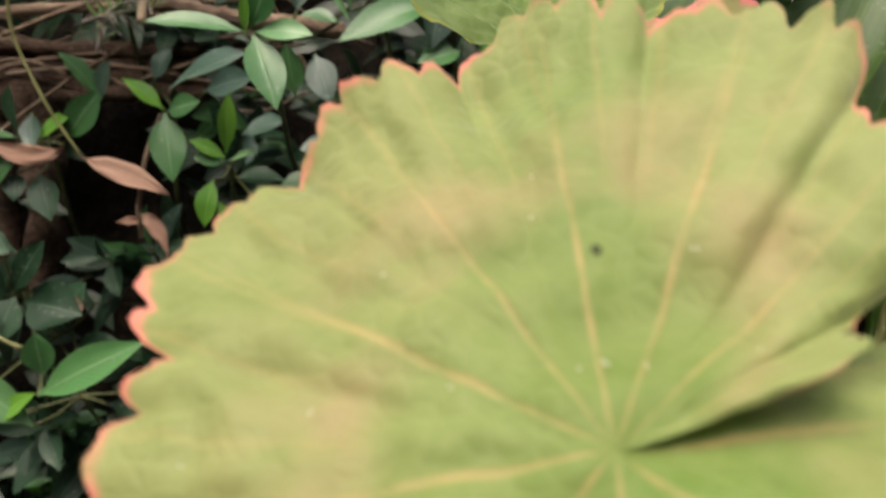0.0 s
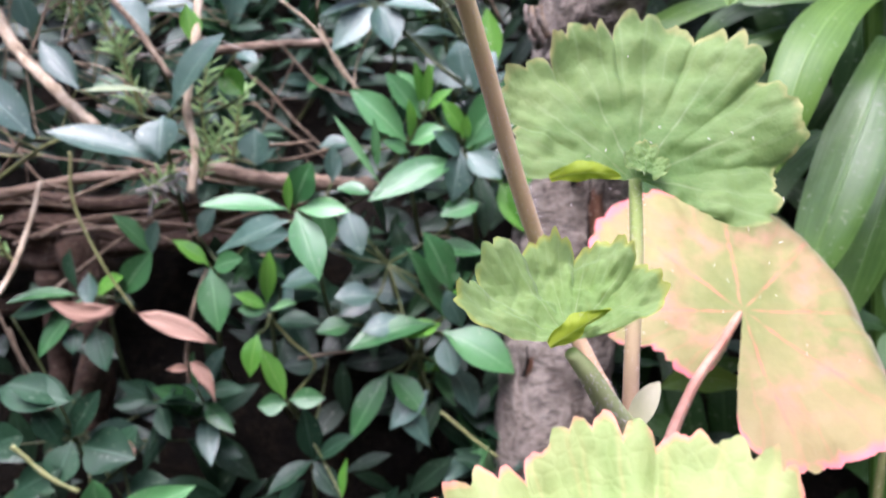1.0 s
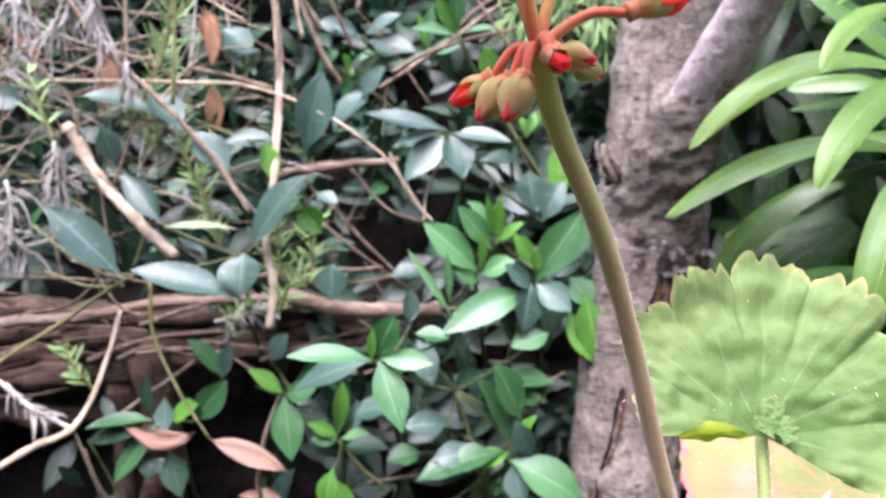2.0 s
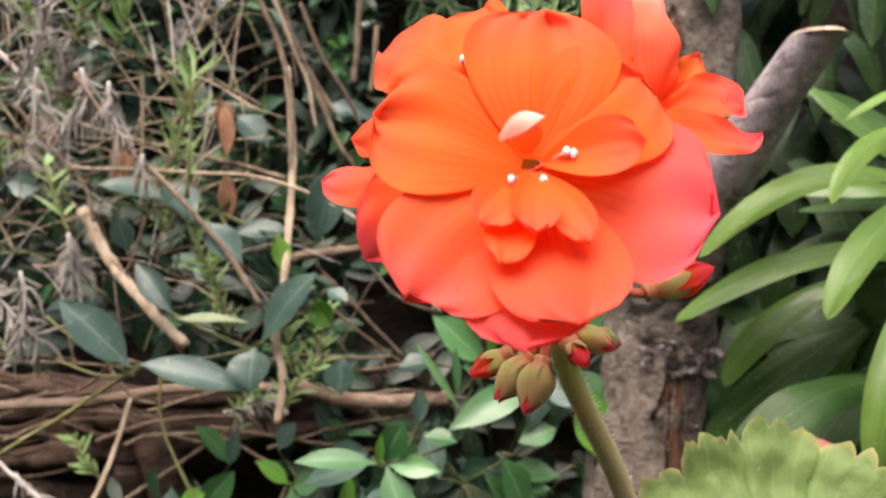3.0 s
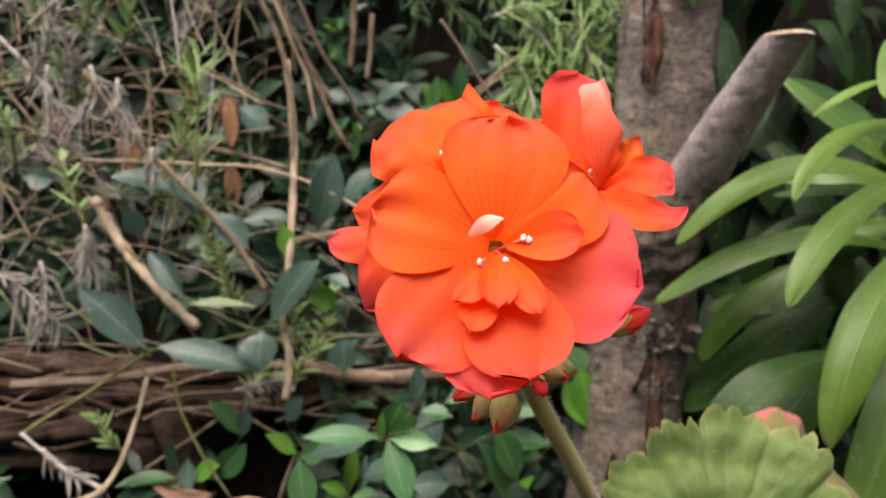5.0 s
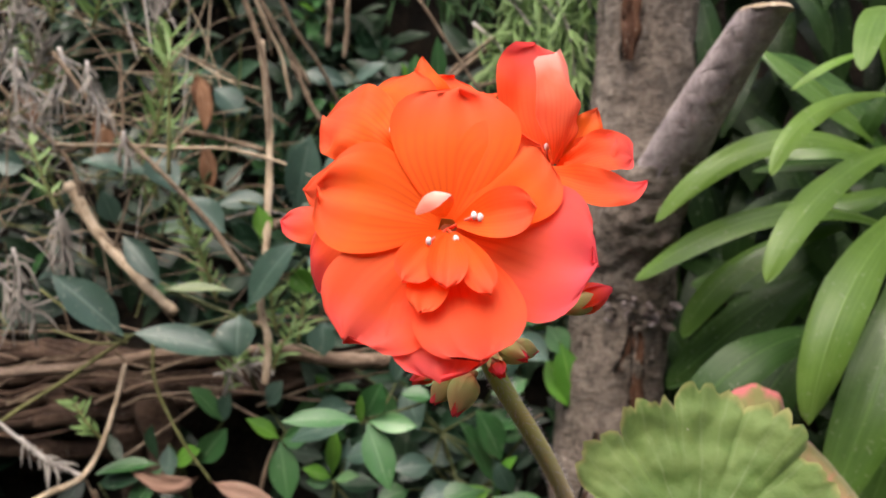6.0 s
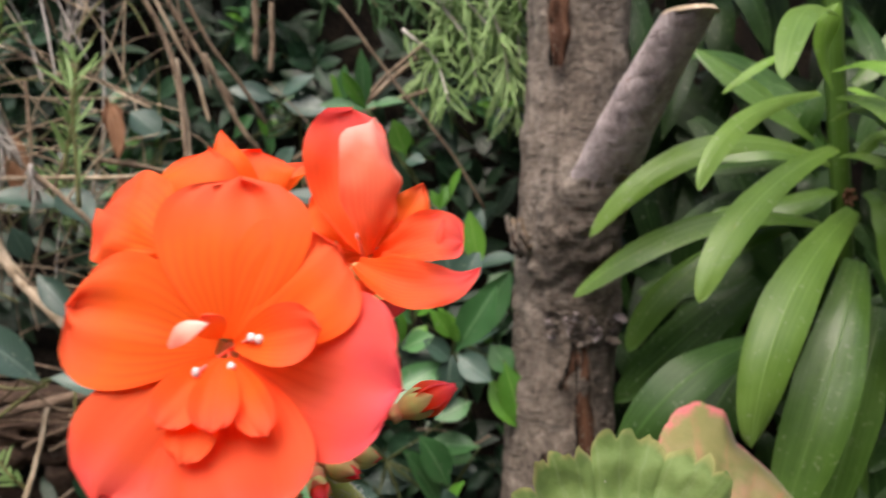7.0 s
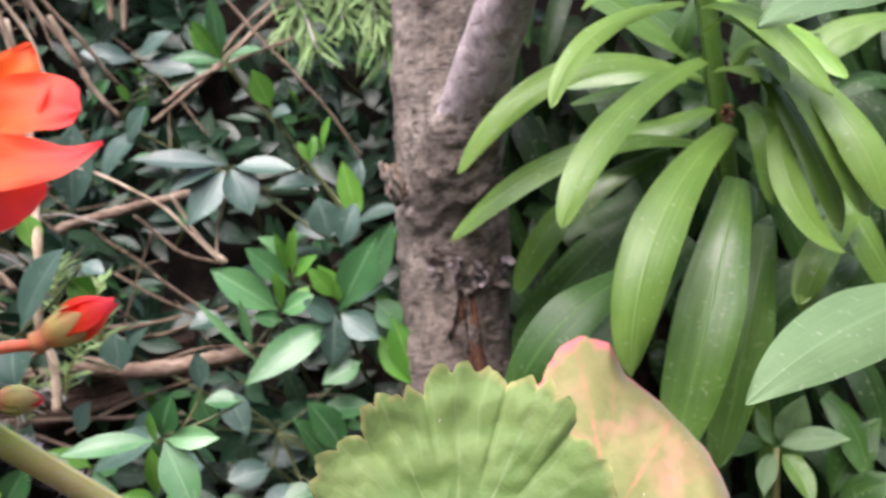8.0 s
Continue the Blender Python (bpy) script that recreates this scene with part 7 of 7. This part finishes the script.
main_floret = floret((0.0019, 0.148, 0.4845), (0.02, -0.95, 0.30), [
    (40, 0.0163, 0.0165, 17, -30, 0.05, O), (84, 0.0195, 0.0182, 18, -36, 0.06, O), (161, 0.0178, 0.0160, 15, -24, 0.05, O),
    (228, 0.0195, 0.0165, 8, -4, 0.0, K), (281, 0.0184, 0.0150, 17, -6, 0.0, Q), (266, 0.0200, 0.0150, 5, 4, 0.0, K),
    (343, 0.0195, 0.0195, 10, -3, 0.0, K),
    (234, 0.0100, 0.0056, 27, -12, 0.3, O), (267, 0.0092, 0.0054, 32, -14, 0.35, O), (297, 0.0108, 0.0046, 22, -10, 0.3, O),
    (4, 0.0112, 0.0070, 27, -8, 0.3, O), (252, 0.0122, 0.0056, 17, -8, 0.25, O), (112, 0.0040, 0.0036, 50, 0, 0.4, O)],
    [(226, 0.0048, 38), (294, 0.0032, 40), (6, 0.0052, 34), (11, 0.0046, 40)], UMBEL, "open orange-red floret")
part("petal", blade((-0.0022, 0.1405, 0.4866), (0.0000, 0.1375, 0.4890), (0.0024, 0.1400, 0.4888), 0.0023, face=(-0.2, -0.9, 0.35), kind="lance", cup=-0.3, nu=12, nv=7), W, main_floret, "small curled petal showing its pale underside")


def side_floret(heart, axis, petals, stamens, umbel, label):
    """A flower seen aside: petals of (base, middle, tip, width, face, cup, material)."""
    body = floret(heart, axis, [], stamens, umbel, label)
    for k, (base, mid, tip, width, face, cup, mat) in enumerate(petals):
        b, m, t = Vector(base), Vector(mid), Vector(tip)
        part("petal", blade(b, m * 2 - (b + t) / 2, t, width, face=face, kind="lance" if width < 0.007 else "petal", cup=cup, ripple=0.22, nu=20, nv=15, seed=k * 5.1 + heart[0] * 70), mat, body)
    return body


side_floret((-0.0050, 0.1560, 0.4954), (-0.42, -0.80, 0.42), [
    ((-0.0054, 0.1560, 0.4954), (-0.0104, 0.1570, 0.4998), (-0.0163, 0.1630, 0.5012), 0.0135, (-0.25, -0.85, 0.45), -0.12, O),
    ((-0.0049, 0.1595, 0.4960), (-0.0042, 0.1610, 0.5017), (-0.0028, 0.1660, 0.5085), 0.0115, (0.05, -0.90, 0.40), -0.15, O),
    ((-0.0063, 0.1560, 0.4940), (-0.0130, 0.1570, 0.4925), (-0.0203, 0.1640, 0.4900), 0.0085, (-0.30, -0.85, 0.40), -0.25, O),
    ((-0.0094, 0.1620, 0.4870), (-0.0173, 0.1680, 0.4851), (-0.0254, 0.1710, 0.4853), 0.0072, (-0.10, -0.90, 0.40), -0.30, K),
    ((-0.0083, 0.1580, 0.4862), (-0.0144, 0.1590, 0.4812), (-0.0183, 0.1630, 0.4742), 0.0100, (-0.30, -0.90, 0.10), -0.15, K),
    ((-0.0082, 0.1590, 0.4887), (-0.0144, 0.1605, 0.4846), (-0.0193, 0.1650, 0.4790), 0.0090, (-0.40, -0.85, 0.20), -0.20, K)],
    [(40, 0.0040, 55), (95, 0.0034, 50)], UMBEL, "open orange-red floret facing aside")
side_floret((0.0178, 0.1605, 0.4928), (0.48, -0.66, 0.58), [
    ((0.0176, 0.1620, 0.4932), (0.0153, 0.1665, 0.5029), (0.0166, 0.1700, 0.5130), 0.0113, (0.10, -0.95, 0.20), 0.30, Q),
    ((0.0181, 0.1600, 0.4932), (0.0200, 0.1585, 0.5016), (0.0193, 0.1645, 0.5108), 0.0099, (0.60, -0.75, 0.10), -0.35, B),
    ((0.0191, 0.1615, 0.4942), (0.0231, 0.1630, 0.4978), (0.0258, 0.1650, 0.5020), 0.0063, (0.20, -0.85, 0.35), 0.10, O),
    ((0.0198, 0.1600, 0.4929), (0.0242, 0.1605, 0.4944), (0.0278, 0.1625, 0.4980), 0.0062, (0.35, -0.60, 0.70), 0.40, Q),
    ((0.0189, 0.1605, 0.4923), (0.0255, 0.1600, 0.4949), (0.0304, 0.1615, 0.4940), 0.0078, (0.20, -0.80, 0.50), 0.20, Q),
    ((0.0165, 0.1590, 0.4923), (0.0243, 0.1555, 0.4889), (0.0324, 0.1605, 0.4905), 0.0069, (0.15, -0.80, 0.60), 0.45, K),
    ((0.0172, 0.1640, 0.4931), (0.0146, 0.1655, 0.4981), (0.0129, 0.1690, 0.5023), 0.0086, (-0.10, -0.95, 0.20), 0.10, O),
    ((0.0176, 0.1625, 0.4930), (0.0146, 0.1650, 0.4905), (0.0106, 0.1685, 0.4885), 0.0120, (0.10, -0.95, 0.20), 0.15, Q),
    ((0.0176, 0.1625, 0.4925), (0.0190, 0.1640, 0.4880), (0.0200, 0.1670, 0.4835), 0.0100, (0.20, -0.95, 0.10), 0.15, Q)],
    [(60, 0.0034, 45), (120, 0.0034, 40)], UMBEL, "half-open orange-red floret")
side_floret((0.0034, 0.1670, 0.4985), (0.15, 0.25, 0.95), [
    ((0.0030, 0.1650, 0.4992), (-0.0004, 0.1660, 0.5055), (-0.0016, 0.1690, 0.5112), 0.0062, (-0.10, -0.90, 0.30), -0.40, O),
    ((0.0039, 0.1655, 0.4991), (0.0031, 0.1680, 0.5039), (0.0036, 0.1700, 0.5080), 0.0100, (0.10, -0.90, 0.30), 0.10, O),
    ((0.0045, 0.1700, 0.4990), (0.0070, 0.1740, 0.5030), (0.0090, 0.1790, 0.5060), 0.0100, (0.20, 0.60, 0.70), 0.20, O),
    ((0.0030, 0.1710, 0.4990), (-0.0010, 0.1750, 0.5020), (-0.0050, 0.1800, 0.5040), 0.0100, (-0.20, 0.60, 0.70), 0.20, O)],
    [], UMBEL, "orange-red floret facing up behind the rest")


def bud(tip, size, shut):
    """A nodding bud on its own stalk: sepals round furled petals."""
    u, t = Vector(UMBEL), Vector(tip)
    a = (t - u).normalized()
    base = t - a * size
    body = part("bud", merged([tube([u, u.lerp(base, 0.55) + Vector((0, 0, 0.0018)), base], 0.0008, 0.0007, 10, 7), tube([base, base + a * size * 0.25, base + a * size * 0.55], 0.0014, 0.0009, 10, 10)]), M_PEDICEL, geranium, "nodding green and red bud")
    side = a.orthogonal().normalized()
    other = a.cross(side)
    for k in range(4):
        w = k * math.pi / 2 + 0.4
        d = side * math.cos(w) + other * math.sin(w)
        part("sepal", blade(base, base + d * size * (0.58 if shut else 0.36) + a * size * 0.36, base + a * size * (0.92 if shut else 0.66) + d * (0.0008 if shut else 0.0016), size * (0.56 if shut else 0.30), face=d, kind="blunt", cup=-0.5, nu=9, nv=7), M_SEPAL, body)
    for k in range(3):
        w = k * 2.1
        d = side * math.cos(w) + other * math.sin(w)
        part("petal", blade(base + a * size * 0.2, base + d * size * 0.30 + a * size * 0.55, t + d * 0.0005, size * 0.52, face=d, kind="blunt", cup=-0.6, nu=9, nv=7), M_PETAL_PINK, body, "furled red petal")


for tip, size, shut in (((0.0285, 0.1675, 0.4735), 0.0100, False), ((-0.0010, 0.1655, 0.4556), 0.0078, True), ((0.0024, 0.1605, 0.4548), 0.0080, True), ((-0.0044, 0.1690, 0.4584), 0.0070, False), ((0.0145, 0.1640, 0.4628), 0.0060, True), ((0.0100, 0.1590, 0.4612), 0.0056, False), ((0.0168, 0.1720, 0.4625), 0.0056, True)):
    bud(tip, size, shut)
